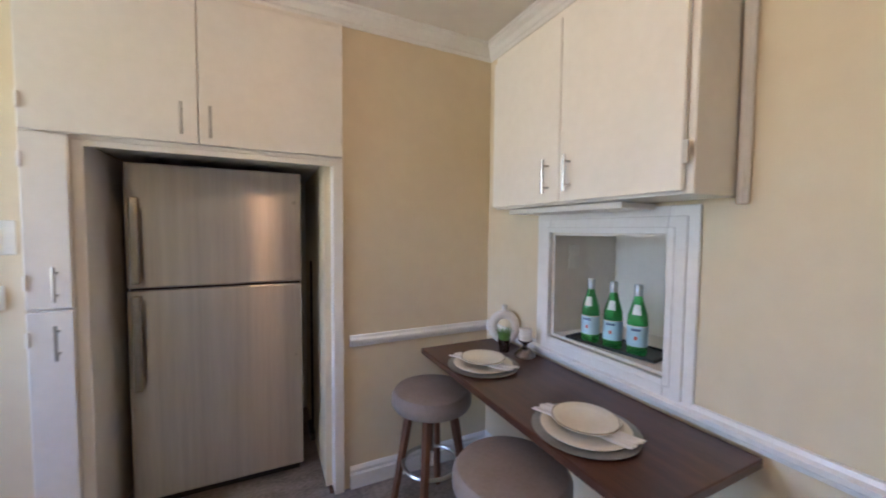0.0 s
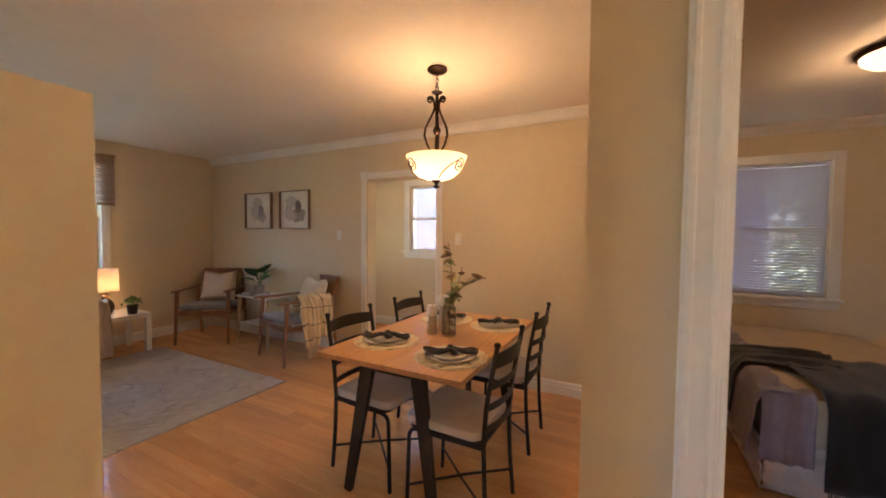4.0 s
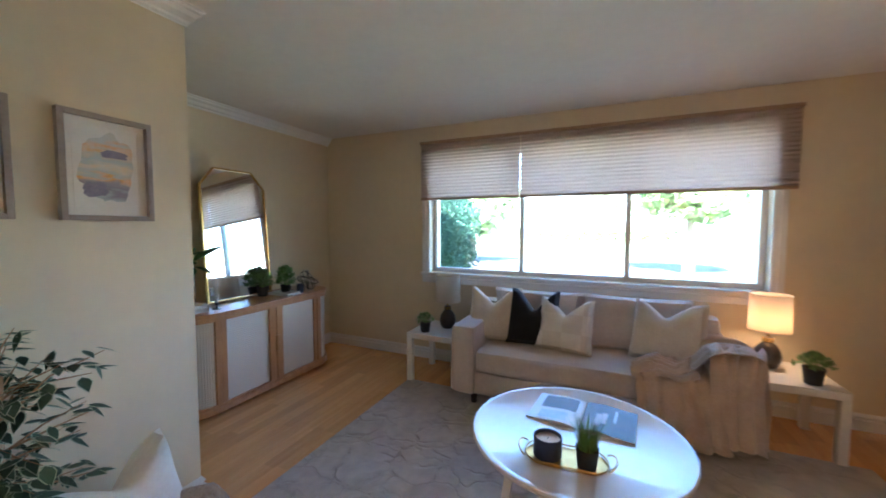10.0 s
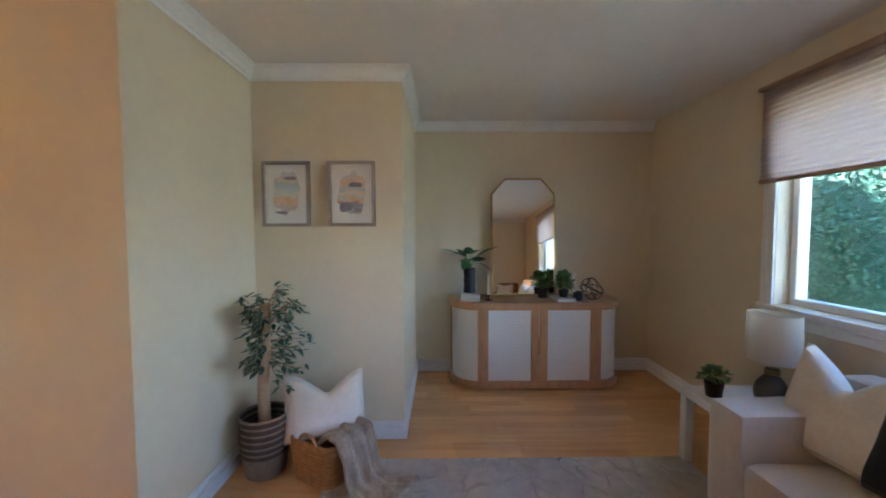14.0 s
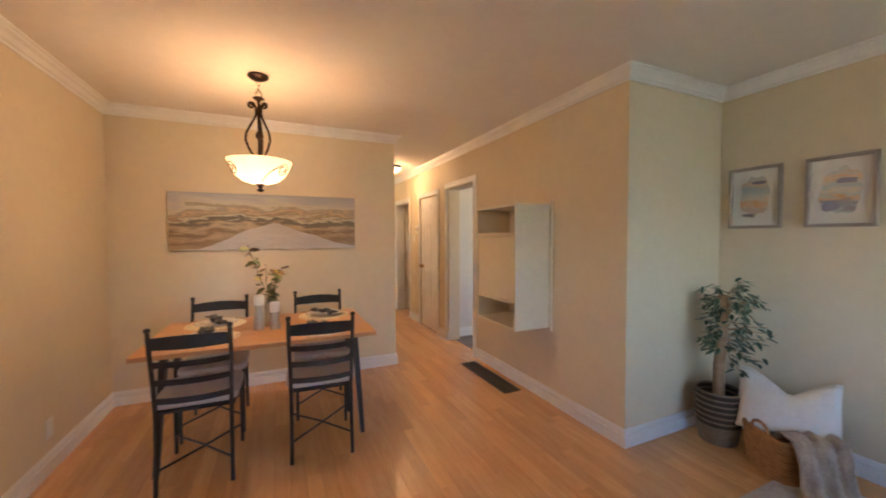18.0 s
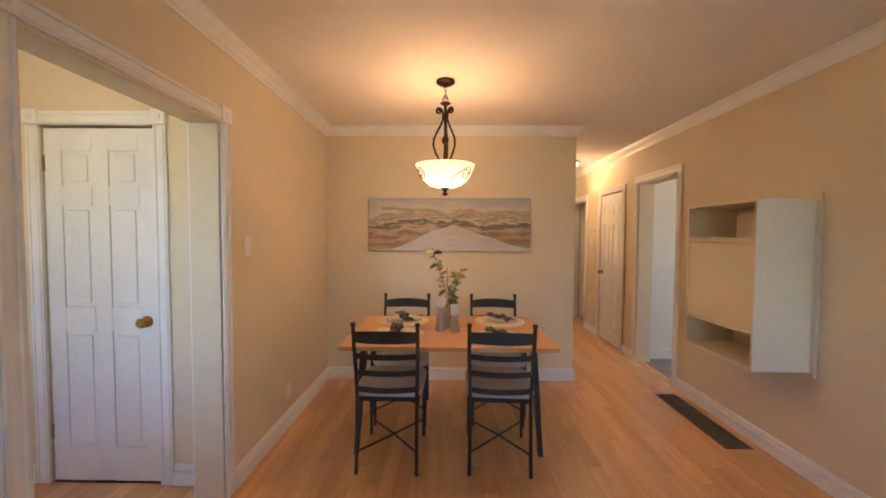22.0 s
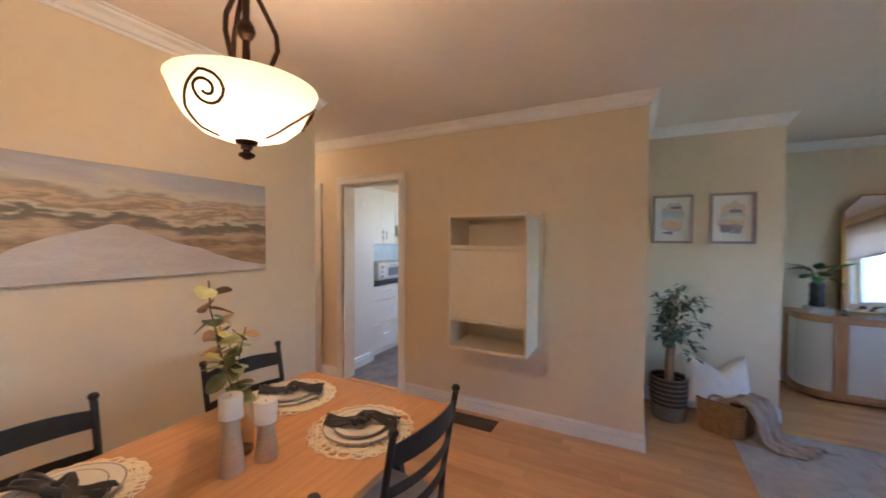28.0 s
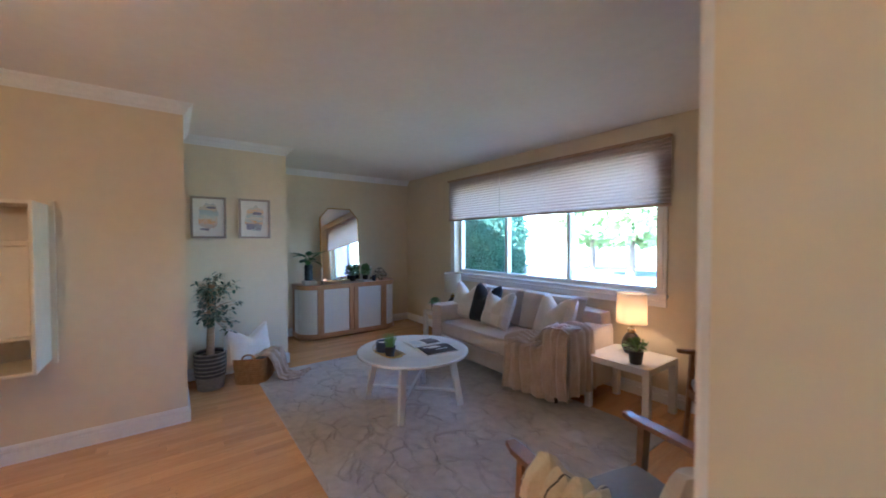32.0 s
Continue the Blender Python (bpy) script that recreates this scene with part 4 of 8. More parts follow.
def leaf_mesh(l, w, fold=0.25, round_=0.5, seg=6, power=0.8):
    """A leaf along +x: a blade with a bent midrib."""
    bm = bmesh.new()
    mid, lf, rt = [], [], []
    for i in range(seg + 1):
        u = i / seg
        ww = w / 2 * math.sin(math.pi * u ** round_) ** power if 0 < u < 1 else 0.0
        z = -0.18 * l * u * u
        mid.append(bm.verts.new((l * u, 0, z)))
        if 0 < i < seg:
            lf.append(bm.verts.new((l * u, ww, z + fold * ww)))
            rt.append(bm.verts.new((l * u, -ww, z + fold * ww)))
    for side, flip in ((lf, False), (rt, True)):
        ring = [mid[0]] + side + [mid[-1]]
        for i in range(seg):
            q = [mid[i], mid[i + 1], ring[i + 1], ring[i]]
            q = [v for k, v in enumerate(q) if v not in q[:k]]
            if len(q) > 2:
                bm.faces.new(q[::-1] if flip else q)
    return bm


vs = thing("glass_vase", pose(3.470, 1.738, TZ), "clear glass bottle vase on the table", "vase")
part("vase_glass", lathe([(0, 0.0), (0.043, 0.0), (0.045, 0.006), (0.045, 0.13), (0.040, 0.165), (0.032, 0.185), (0.034, 0.20), (0.0315, 0.20), (0.0295, 0.185), (0.0375, 0.164), (0.0425, 0.13), (0.0425, 0.012), (0, 0.012)], 28), GLASS, vs, smooth=True).visible_shadow = False
eu = thing("eucalyptus_stems", pose(3.470, 1.738, TZ + 0.014), "dried eucalyptus stems with russet and green leaves", "plant")
_rng = random.Random(11)
_lm = {}
for _n, (l, w) in enumerate(((0.062, 0.052), (0.050, 0.042), (0.070, 0.058))):
    b = leaf_mesh(l, w, 0.2, 0.95, 9, 0.55)
    me = bpy.data.meshes.new("leaf")
    b.to_mesh(me), b.free()
    for m_ in (LEAFP, LEAFR, LEAFY):
        c_ = me.copy()
        c_.materials.append(m_)
        _lm[_n, m_.name] = c_
for stem in ([(0.0, 0.0, 0), (0.012, 0.004, 0.17), (0.05, 0.01, 0.28), (0.085, 0.03, 0.40), (0.115, 0.05, 0.48), (0.135, 0.08, 0.565)], [(0, 0, 0), (-0.012, -0.012, 0.17), (-0.03, -0.06, 0.26), (-0.05, -0.13, 0.32), (-0.07, -0.21, 0.355), (-0.08, -0.27, 0.375)],
             [(0.005, 0, 0), (0.0, -0.008, 0.18), (-0.03, -0.035, 0.30), (-0.055, -0.04, 0.38)], [(0, 0, 0), (0.008, -0.004, 0.18), (0.03, -0.04, 0.28), (0.035, -0.07, 0.42)]):
    part("stem", tube(stem, 0.0022, 5), STEMM, eu)
    for i, (p, q) in enumerate(zip(stem[1:], stem[2:])):
        for k in range(4):
            pt = Vector(p).lerp(Vector(q), k / 4)
            tip = i == len(stem) - 3
            m_ = LEAFR if tip and _rng.random() < 0.45 else (LEAFY if _rng.random() < 0.18 else LEAFP)
            o = new("leaf", _lm[_rng.randrange(3), m_.name])
            o.parent = eu
            o.matrix_local = Matrix.Translation(pt) @ Euler((_rng.uniform(-0.6, 0.6), _rng.uniform(-0.9, 0.5), _rng.uniform(0, 6.28))).to_matrix().to_4x4()

# pendant
BRONZE = mat("oil_rubbed_bronze", srgb(66, 48, 38), srgb(48, 36, 30), rough=0.4, metal=0.8, scale=25)
ALAB = mat("alabaster_glass", srgb(240, 226, 198), srgb(232, 214, 182), rough=0.35, scale=9)
_t = ALAB.node_tree
_tr, _mx = _t.nodes.new("ShaderNodeBsdfTranslucent"), _t.nodes.new("ShaderNodeMixShader")
_tr.inputs[0].default_value = (0.42, 0.38, 0.33, 1)
_mx.inputs[0].default_value = 0.5
_t.links.new(_t.nodes["Principled BSDF"].outputs[0], _mx.inputs[1]), _t.links.new(_tr.outputs[0], _mx.inputs[2])
_t.links.new(_mx.outputs[0], _t.nodes["Material Output"].inputs[0])
pd = thing("pendant_lamp", pose(3.520, 1.866, 0), "lit alabaster bowl pendant with scrolled bronze arms", "pendant lamp")
part("canopy", lathe([(0, H - 0.001), (0.062, H - 0.001), (0.064, H - 0.012), (0.045, H - 0.026), (0.014, H - 0.034), (0, H - 0.034)], 28), BRONZE, pd, smooth=True)
for k in range(3):
    a = k * math.pi / 2
    part("chain_link", tube([(0.009 * math.cos(t) * math.cos(a), 0.009 * math.cos(t) * math.sin(a), 2.388 - k * 0.026 + 0.017 * math.sin(t)) for t in [2 * math.pi * i / 12 for i in range(13)]], 0.0022, 5), BRONZE, pd)
part("hanging_ring", tube([(0.018 * math.cos(t), 0, 2.318 + 0.02 * math.sin(t)) for t in [2 * math.pi * i / 16 for i in range(17)]], 0.003, 6), BRONZE, pd)
part("cap", lathe([(0, 2.306), (0.012, 2.304), (0.036, 2.292), (0.03, 2.284), (0.012, 2.278), (0.010, 2.262), (0, 2.262)], 24), BRONZE, pd, smooth=True)
part("stem", lathe([(0.010, 2.27), (0.012, 2.18), (0.010, 2.08), (0.022, 2.062), (0.026, 2.045), (0.020, 2.03), (0.010, 2.018), (0.012, 1.95), (0.016, 1.90), (0.016, 1.705), (0, 1.705)], 16), BRONZE, pd, smooth=True)
for k in range(3):
    a = radians(20 + 120 * k)
    ca, sa = math.cos(a), math.sin(a)
    prof = [(0.046 + (0.006 + 0.0019 * i) * math.cos(radians(-330 + 51 * i)), 2.236 + (0.006 + 0.0019 * i) * math.sin(radians(-330 + 51 * i))) for i in range(11)]
    prof += [(0.019, 2.214), (0.016, 2.19), (0.028, 2.155), (0.056, 2.10), (0.080, 2.05), (0.084, 2.005), (0.066, 1.955), (0.040, 1.91), (0.024, 1.875)]
    part("scroll_arm", tube([(r * ca, r * sa, z) for r, z in prof], 0.0072, 7), BRONZE, pd, smooth=True)
    prof = [(0.024, 1.875), (0.045, 1.895), (0.072, 1.900), (0.086, 1.884), (0.078, 1.868), (0.064, 1.872), (0.066, 1.884)]
    part("curl", tube([(r * ca, r * sa, z) for r, z in prof], 0.0055, 6), BRONZE, pd, smooth=True)
_bp = [(0.012, 1.726), (0.06, 1.730), (0.112, 1.748), (0.152, 1.784), (0.178, 1.829), (0.191, 1.864), (0.198, 1.880)]
bowl = part("bowl", lathe(_bp + [(0.194, 1.882), (0.187, 1.866), (0.173, 1.832), (0.147, 1.789), (0.107, 1.753), (0.06, 1.735), (0.012, 1.731)], 48), ALAB, pd, "glowing alabaster glass bowl", smooth=True)
bowl.visible_shadow = False


def on_bowl(a, z):
    for (r0, z0), (r1, z1) in zip(_bp, _bp[1:]):
        if z <= z1:
            break
    r = r0 + (r1 - r0) * (z - z0) / (z1 - z0) + 0.004
    return (r * math.cos(a), r * math.sin(a), z)


for k in range(3):
    a0 = radians(-20 + 120 * k)
    pts = [on_bowl(a0 + 0.75 * (i / 14) ** 1.2, 1.732 + 0.120 * (i / 14) ** 0.8) for i in range(15)]
    pts += [on_bowl(a0 + 0.75 + (0.02 + 0.29 * math.sin(t) * (1 - t / 13)), 1.812 + 0.040 * math.cos(t) * (1 - t / 13)) for t in [0.2 + 0.45 * i for i in range(24)]]
    part("bowl_scroll", tube(pts, 0.0042, 6), BRONZE, pd, smooth=True)
part("finial", lathe([(0, 1.736), (0.034, 1.731), (0.028, 1.720), (0.012, 1.714), (0.010, 1.698), (0.022, 1.691), (0.022, 1.685), (0.008, 1.676), (0, 1.674)], 20), BRONZE, pd, smooth=True)

# painting: layered strokes of paint on a canvas
CANV = mat("canvas_edge", srgb(150, 138, 124), rough=0.8, scale=30)
pt = thing("landscape_painting", pose(3.485, YD + 0.001, 1.512), "wide unframed abstract landscape in tan, grey and cream", "painting")
part("canvas", box(-0.775, 0.775, 0, 0.034, -0.252, 0.252, 0.003), CANV, pt)


PAINT = mat("landscape_oil_paint", srgb(190, 160, 130), rough=0.55, scale=6, bump=0.5, bump_scale=70, stretch=(0.5, 1, 3))
_n, _l = PAINT.node_tree.nodes, PAINT.node_tree.links
_p, _co, _mp, _mq = _n["Principled BSDF"], _n.new("ShaderNodeTexCoord"), _n.new("ShaderNodeMapping"), _n.new("ShaderNodeMapping")
_mp.inputs["Scale"].default_value, _mq.inputs["Scale"].default_value = (2.2, 1, 7.0), (6.0, 1, 34.0)
_mq.inputs["Rotation"].default_value = (0, 0.10, 0)
_n1, _n2, _sx, _m1, _m2, _m3, _rp = _n.new("ShaderNodeTexNoise"), _n.new("ShaderNodeTexNoise"), _n.new("ShaderNodeSeparateXYZ"), _n.new("ShaderNodeMath"), _n.new("ShaderNodeMath"), _n.new("ShaderNodeMath"), _n.new("ShaderNodeValToRGB")
for _t in (_n1, _n2):
    _t.inputs["Scale"].default_value, _t.inputs["Detail"].default_value, _t.inputs["Distortion"].default_value = 1.0, 6, 0.9
_l.new(_co.outputs["Object"], _mp.inputs[0]), _l.new(_co.outputs["Object"], _mq.inputs[0]), _l.new(_co.outputs["Object"], _sx.inputs[0])
_l.new(_mp.outputs[0], _n1.inputs["Vector"]), _l.new(_mq.outputs[0], _n2.inputs["Vector"])
_m1.operation = _m2.operation = _m3.operation = "MULTIPLY_ADD"
_m1.inputs[1].default_value, _m1.inputs[2].default_value = 2.0, 0.13
_m2.inputs[1].default_value, _m3.inputs[1].default_value = 0.52, 0.22
_l.new(_sx.outputs["Z"], _m1.inputs[0]), _l.new(_n1.outputs["Fac"], _m2.inputs[0]), _l.new(_m1.outputs[0], _m2.inputs[2]), _l.new(_n2.outputs["Fac"], _m3.inputs[0]), _l.new(_m2.outputs[0], _m3.inputs[2])
_tones = ((0.0, 168, 147, 116), (0.14, 144, 119, 88), (0.24, 184, 159, 124), (0.33, 132, 111, 84), (0.42, 190, 169, 136), (0.49, 120, 109, 92), (0.535, 108, 105, 94), (0.57, 204, 193, 164), (0.62, 146, 131, 108), (0.665, 200, 175, 138), (0.71, 156, 145, 126), (0.77, 202, 195, 172), (0.85, 188, 184, 182), (1.0, 168, 168, 174))
for _k, (_f, _r, _g, _b) in enumerate(_tones):
    _e = _rp.color_ramp.elements[_k] if _k < 2 else _rp.color_ramp.elements.new(_f)
    _e.position, _e.color = _f, srgb(_r, _g, _b)
_l.new(_m3.outputs[0], _rp.inputs[0]), _l.new(_rp.outputs[0], _p.inputs["Base Color"])
PATHP = mat("pale_path_paint", srgb(204, 198, 192), srgb(188, 180, 174), rough=0.55, scale=4, stretch=(1, 1, 5), bump=0.4, bump_scale=70)
part("painted_face", box(-0.773, 0.773, 0.0342, 0.0352, -0.250, 0.250), PAINT, pt)
bm = bmesh.new()
prof = [(0.773, -0.25), (0.56, -0.235), (0.46, -0.21), (0.34, -0.15), (0.22, -0.085), (0.08, -0.035), (-0.02, -0.012), (-0.07, -0.010), (-0.16, -0.045), (-0.28, -0.09), (-0.42, -0.13), (-0.56, -0.185), (-0.69, -0.215), (-0.773, -0.222), (-0.773, -0.25)]
edge_ = []
for (x0, z0), (x1, z1) in zip(prof, prof[1:]):
    for i in range(6):
        x, z = x0 + (x1 - x0) * i / 6, z0 + (z1 - z0) * i / 6
        edge_.append((x, z if z < -0.24 else max(-0.249, z + 0.012 * noise.noise(Vector((x * 14, z * 14, 2))))))
edge_.append(prof[-1])
top_ = [bm.verts.new((x, 0.0358, z)) for x, z in edge_]
bot_ = [bm.verts.new((x, 0.0358, -0.2495)) for x, z in edge_]
for i in range(len(edge_) - 1):
    if (top_[i].co - top_[i + 1].co).length > 1e-5 and max(edge_[i][1], edge_[i + 1][1]) > -0.2494:
        bm.faces.new((top_[i], top_[i + 1], bot_[i + 1], bot_[i]))
part("pale_path", bm, PATHP, pt, "pale path of paint")

# wall shelf unit, its boxed middle hiding the niche
SHELFM = mat("cream_shelf_paint", srgb(232, 222, 196), srgb(226, 214, 186), rough=0.4, scale=4, bump=0.06)
sf = thing("wall_shelf_unit", pose(XD, 0, 0), "cream painted wall unit with open cubbies above and below", "shelf")
A0, A1, D = 1.63, 2.235, 0.35
for nm, b in (("side_panel", (0.001, D, A0, A0 + 0.018, 0.625, 1.632)), ("side_panel", (0.001, D, A1 - 0.018, A1, 0.625, 1.632)), ("top_panel", (0.001, D, A0 + 0.018, A1 - 0.018, 1.612, 1.632)), ("bottom_panel", (0.001, D, A0 + 0.018, A1 - 0.018, 0.625, 0.645)),
              ("upper_shelf", (0.001, D - 0.004, A0 + 0.018, A1 - 0.018, 1.372, 1.398)), ("lower_shelf", (0.001, D - 0.004, A0 + 0.018, A1 - 0.018, 0.832, 0.85)), ("front_panel", (D - 0.026, D - 0.009, A0 + 0.021, A1 - 0.021, 0.853, 1.367)),
              ("ledge_lip", (D - 0.012, D + 0.004, A0 + 0.002, A1 - 0.002, 1.396, 1.404)), ("back_panel", (0.0005, 0.006, A0 + 0.018, A1 - 0.018, 1.398, 1.612)), ("back_panel", (0.0005, 0.006, A0 + 0.018, A1 - 0.018, 0.645, 0.832)),
              ("wall_batten", (0.001, 0.020, A1, A1 + 0.028, 0.60, 1.66)), ("wall_batten", (0.001, 0.020, A0 - 0.028, A0, 0.60, 1.66))):
    part(nm, box(*b, 0.0015), SHELFM, sf)
part("small_clip", box(D - 0.02, D, 1.86, 1.93, 1.404, 1.409), TRIM, sf)

# floor vent
VENTM = mat("dark_vent_metal", srgb(112, 102, 92), srgb(96, 86, 76), rough=0.5, metal=0.5, scale=20)
vn = thing("floor_vent", pose(1.555, 1.535, 0.001), "long dark slotted metal floor vent", "vent")
part("vent_tray", box(-0.085, 0.085, -0.41, 0.41, 0, 0.002), VENTM, vn)
for x0, x1, y0, y1 in ((-0.09, -0.075, -0.415, 0.415), (0.075, 0.09, -0.415, 0.415), (-0.075, 0.075, -0.415, -0.40), (-0.075, 0.075, 0.40, 0.415), (-0.006, 0.006, -0.40, 0.40)):
    part("vent_frame", box(x0, x1, y0, y1, 0, 0.006, 0.001), VENTM, vn)
_sl = part("vent_slat", box(-0.0745, 0.0745, -0.003, 0.003, 0.002, 0.005), VENTM, vn, at=pose(0, -0.385, 0))
for k in range(1, 40):
    o = new("vent_slat", _sl.data)
    o.parent = vn
    o.matrix_local = pose(0, -0.385 + k * 0.0197, 0)

# switches, outlet, thermostat
SWP = mat("switch_plastic", srgb(244, 240, 230), rough=0.35, scale=20)


def plate_on(name, m, label, category, w=0.07, h=0.115, holes=1, kind="rocker"):
    """A wall plate in the xz plane facing +y."""
    r = thing(name, m, label, category)
    part("cover_plate", box(-w / 2, w / 2, 0.001, 0.006, -h / 2, h / 2, 0.002), SWP, r)
    for k in range(holes):
        x = (k - (holes - 1) / 2) * 0.046
        if kind == "rocker":
            part("rocker", box(x - 0.016, x + 0.016, 0.006, 0.0095, -0.033, 0.033, 0.0015), SWP, r)
        else:
            for z in (-0.02, 0.02):
                part("socket", box(x - 0.014, x + 0.014, 0.006, 0.008, z - 0.013, z + 0.013, 0.003), SWP, r)
    return r


plate_on("light_switch", pose(XE, 2.235, 1.34, 0, 0, 90), "white rocker light switch on the dining wall", "switch")
plate_on("light_switch", pose(XE, 3.77, 1.36, 0, 0, 90), "white rocker light switch in the living room", "switch")
plate_on("wall_outlet", pose(XE, 1.71, 0.255, 0, 0, 90), "white wall outlet above the baseboard", "outlet", kind="socket")
plate_on("light_switch", pose(XD, -1.04, 1.34, 0, 0, -90), "white rocker light switch in the hall", "switch")
th = plate_on("thermostat", pose(XD, -0.93, 1.49, 0, 0, -90), "small white wall thermostat in the hall", "thermostat", 0.09, 0.13)
part("dial", lathe([(0, 0.024), (0.02, 0.024), (0.024, 0.006), (0, 0.006)], 20, m=pose(0, 0, 0, -90)), SWP, th)
plate_on("light_switch", pose(-0.855, 2.77, 1.32, 0, 0, 180), "white double light switch in the kitchen", "switch", 0.115, 0.125, 1)
plate_on("wall_hook_plate", pose(-0.855, 2.77, 1.10, 0, 0, 180), "small white wall plate below the switch", "switch", 0.04, 0.09, 1)
plate_on("wall_chime", pose(0.93, 0.14, 1.84), "small white door chime on the kitchen wall", "chime", 0.07, 0.10, 1)
plate_on("niche_outlet", pose(1.36, NY1 - 0.012, 1.24, 0, 0, 180), "white wall outlet inside the niche", "outlet", kind="socket")


FROST = bpy.data.materials.new("frosted_lamp_glass")
FROST.use_nodes = True
_t = FROST.node_tree
_tr, _mx = _t.nodes.new("ShaderNodeBsdfTranslucent"), _t.nodes.new("ShaderNodeMixShader")
_tr.inputs[0].default_value = (0.80, 0.78, 0.74, 1)
_mx.inputs[0].default_value = 0.6
_t.nodes["Principled BSDF"].inputs["Base Color"].default_value = srgb(240, 234, 222)
_t.links.new(_t.nodes["Principled BSDF"].outputs[0], _mx.inputs[1]), _t.links.new(_tr.outputs[0], _mx.inputs[2])
_t.links.new(_mx.outputs[0], _t.nodes["Material Output"].inputs[0])


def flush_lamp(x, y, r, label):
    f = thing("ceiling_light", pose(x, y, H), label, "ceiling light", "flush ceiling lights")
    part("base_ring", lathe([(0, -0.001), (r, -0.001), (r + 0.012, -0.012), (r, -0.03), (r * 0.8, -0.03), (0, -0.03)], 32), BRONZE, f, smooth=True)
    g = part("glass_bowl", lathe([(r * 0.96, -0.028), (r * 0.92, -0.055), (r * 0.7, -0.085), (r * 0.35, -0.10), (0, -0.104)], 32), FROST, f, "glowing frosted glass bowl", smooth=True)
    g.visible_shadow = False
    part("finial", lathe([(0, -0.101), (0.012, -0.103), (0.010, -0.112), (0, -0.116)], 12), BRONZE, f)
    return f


flush_lamp(1.84, -0.78, 0.14, "lit frosted bowl flush light in the hall")
flush_lamp(4.40, -0.57, 0.17, "lit frosted bowl flush light in the bedroom")
flush_lamp(0.0, 1.45, 0.17, "lit frosted bowl flush light in the kitchen")
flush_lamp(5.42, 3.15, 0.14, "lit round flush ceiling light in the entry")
# ---- living room ----
SOFA = mat("beige_sofa_fabric", srgb(208, 194, 180), srgb(196, 181, 167), rough=0.95, scale=6, bump=0.4, bump_scale=450, sheen=0.4)
PALE = mat("oatmeal_cushion", srgb(226, 216, 202), srgb(212, 200, 184), rough=0.95, scale=8, bump=0.5, bump_scale=350, sheen=0.3)
WHITEC = mat("white_cushion", srgb(240, 236, 228), srgb(230, 224, 214), rough=0.95, scale=7, bump=0.5, bump_scale=350, sheen=0.3)
CHECK = mat("pale_check_cushion", srgb(236, 230, 220), srgb(226, 218, 206), rough=0.95, scale=8, bump=0.5, bump_scale=350, sheen=0.2)
_n, _l = CHECK.node_tree.nodes, CHECK.node_tree.links
_p, _co, _ck, _mx = _n["Principled BSDF"], _n.new("ShaderNodeTexCoord"), _n.new("ShaderNodeTexChecker"), _n.new("ShaderNodeMix")
_ck.inputs["Scale"].default_value = 7.0
_ck.inputs["Color1"].default_value, _ck.inputs["Color2"].default_value = (1, 1, 1, 1), (0.91, 0.89, 0.86, 1)
_mx.data_type, _mx.blend_type = "RGBA", "MULTIPLY"
_mx.inputs["Factor"].default_value = 1.0
_l.new(_co.outputs["Object"], _ck.inputs["Vector"]), _l.new(_p.inputs["Base Color"].links[0].from_socket, _mx.inputs["A"]), _l.new(_ck.outputs["Color"], _mx.inputs["B"]), _l.new(_mx.outputs["Result"], _p.inputs["Base Color"])
NAVY = mat("dark_navy_cushion", srgb(24, 30, 40), srgb(16, 20, 28), rough=0.85, scale=7, bump=0.5, bump_scale=350, sheen=0.1)
THROW = mat("beige_knit_throw", srgb(204, 184, 164), srgb(188, 166, 146), rough=0.95, scale=9, bump=0.7, bump_scale=260, sheen=0.4)
FOOT = mat("dark_wood_foot", srgb(60, 44, 34), rough=0.5, scale=12)
WHITEL = mat("white_lacquer", srgb(240, 238, 234), srgb(234, 231, 226), rough=0.22, scale=4, coat=0.3)
BIRCH = mat("pale_wood", srgb(214, 190, 152), srgb(200, 172, 132), rough=0.5, scale=5, stretch=(8, 8, 0.8), bump=0.06)

# rug
RUGM = mat("grey_beige_rug", srgb(204, 194, 184), srgb(176, 166, 158), rough=0.98, scale=1.6, bump=0.9, bump_scale=160, sheen=0.3)
_t = RUGM.node_tree
_n, _l, _p = _t.nodes, _t.links, _t.nodes["Principled BSDF"]
_co, _mp, _wn, _ad = _n.new("ShaderNodeTexCoord"), _n.new("ShaderNodeMapping"), _n.new("ShaderNodeTexNoise"), _n.new("ShaderNodeVectorMath")
_mp.inputs["Scale"].default_value = (4.6, 7.6, 1.0)
_mp.inputs["Rotation"].default_value = (0, 0, 0.3)
_wn.inputs["Scale"].default_value, _wn.inputs["Detail"].default_value = 5.0, 4
_ad.operation = "MULTIPLY_ADD"
_ad.inputs[1].default_value = (0.22, 0.22, 0.0)
_l.new(_co.outputs["Object"], _wn.inputs["Vector"]), _l.new(_wn.outputs["Color"], _ad.inputs[0]), _l.new(_co.outputs["Object"], _ad.inputs[2]), _l.new(_ad.outputs[0], _mp.inputs[0])
_vo, _gn, _gr, _er, _fa = _n.new("ShaderNodeTexVoronoi"), _n.new("ShaderNodeTexNoise"), _n.new("ShaderNodeMapRange"), _n.new("ShaderNodeMapRange"), _n.new("ShaderNodeMath")
_vo.feature = "DISTANCE_TO_EDGE"
_vo.inputs["Scale"].default_value = 1.0
_l.new(_mp.outputs[0], _vo.inputs["Vector"])
_er.inputs[1].default_value, _er.inputs[2].default_value, _er.inputs[3].default_value, _er.inputs[4].default_value = 0.0, 0.10, 1.0, 0.0
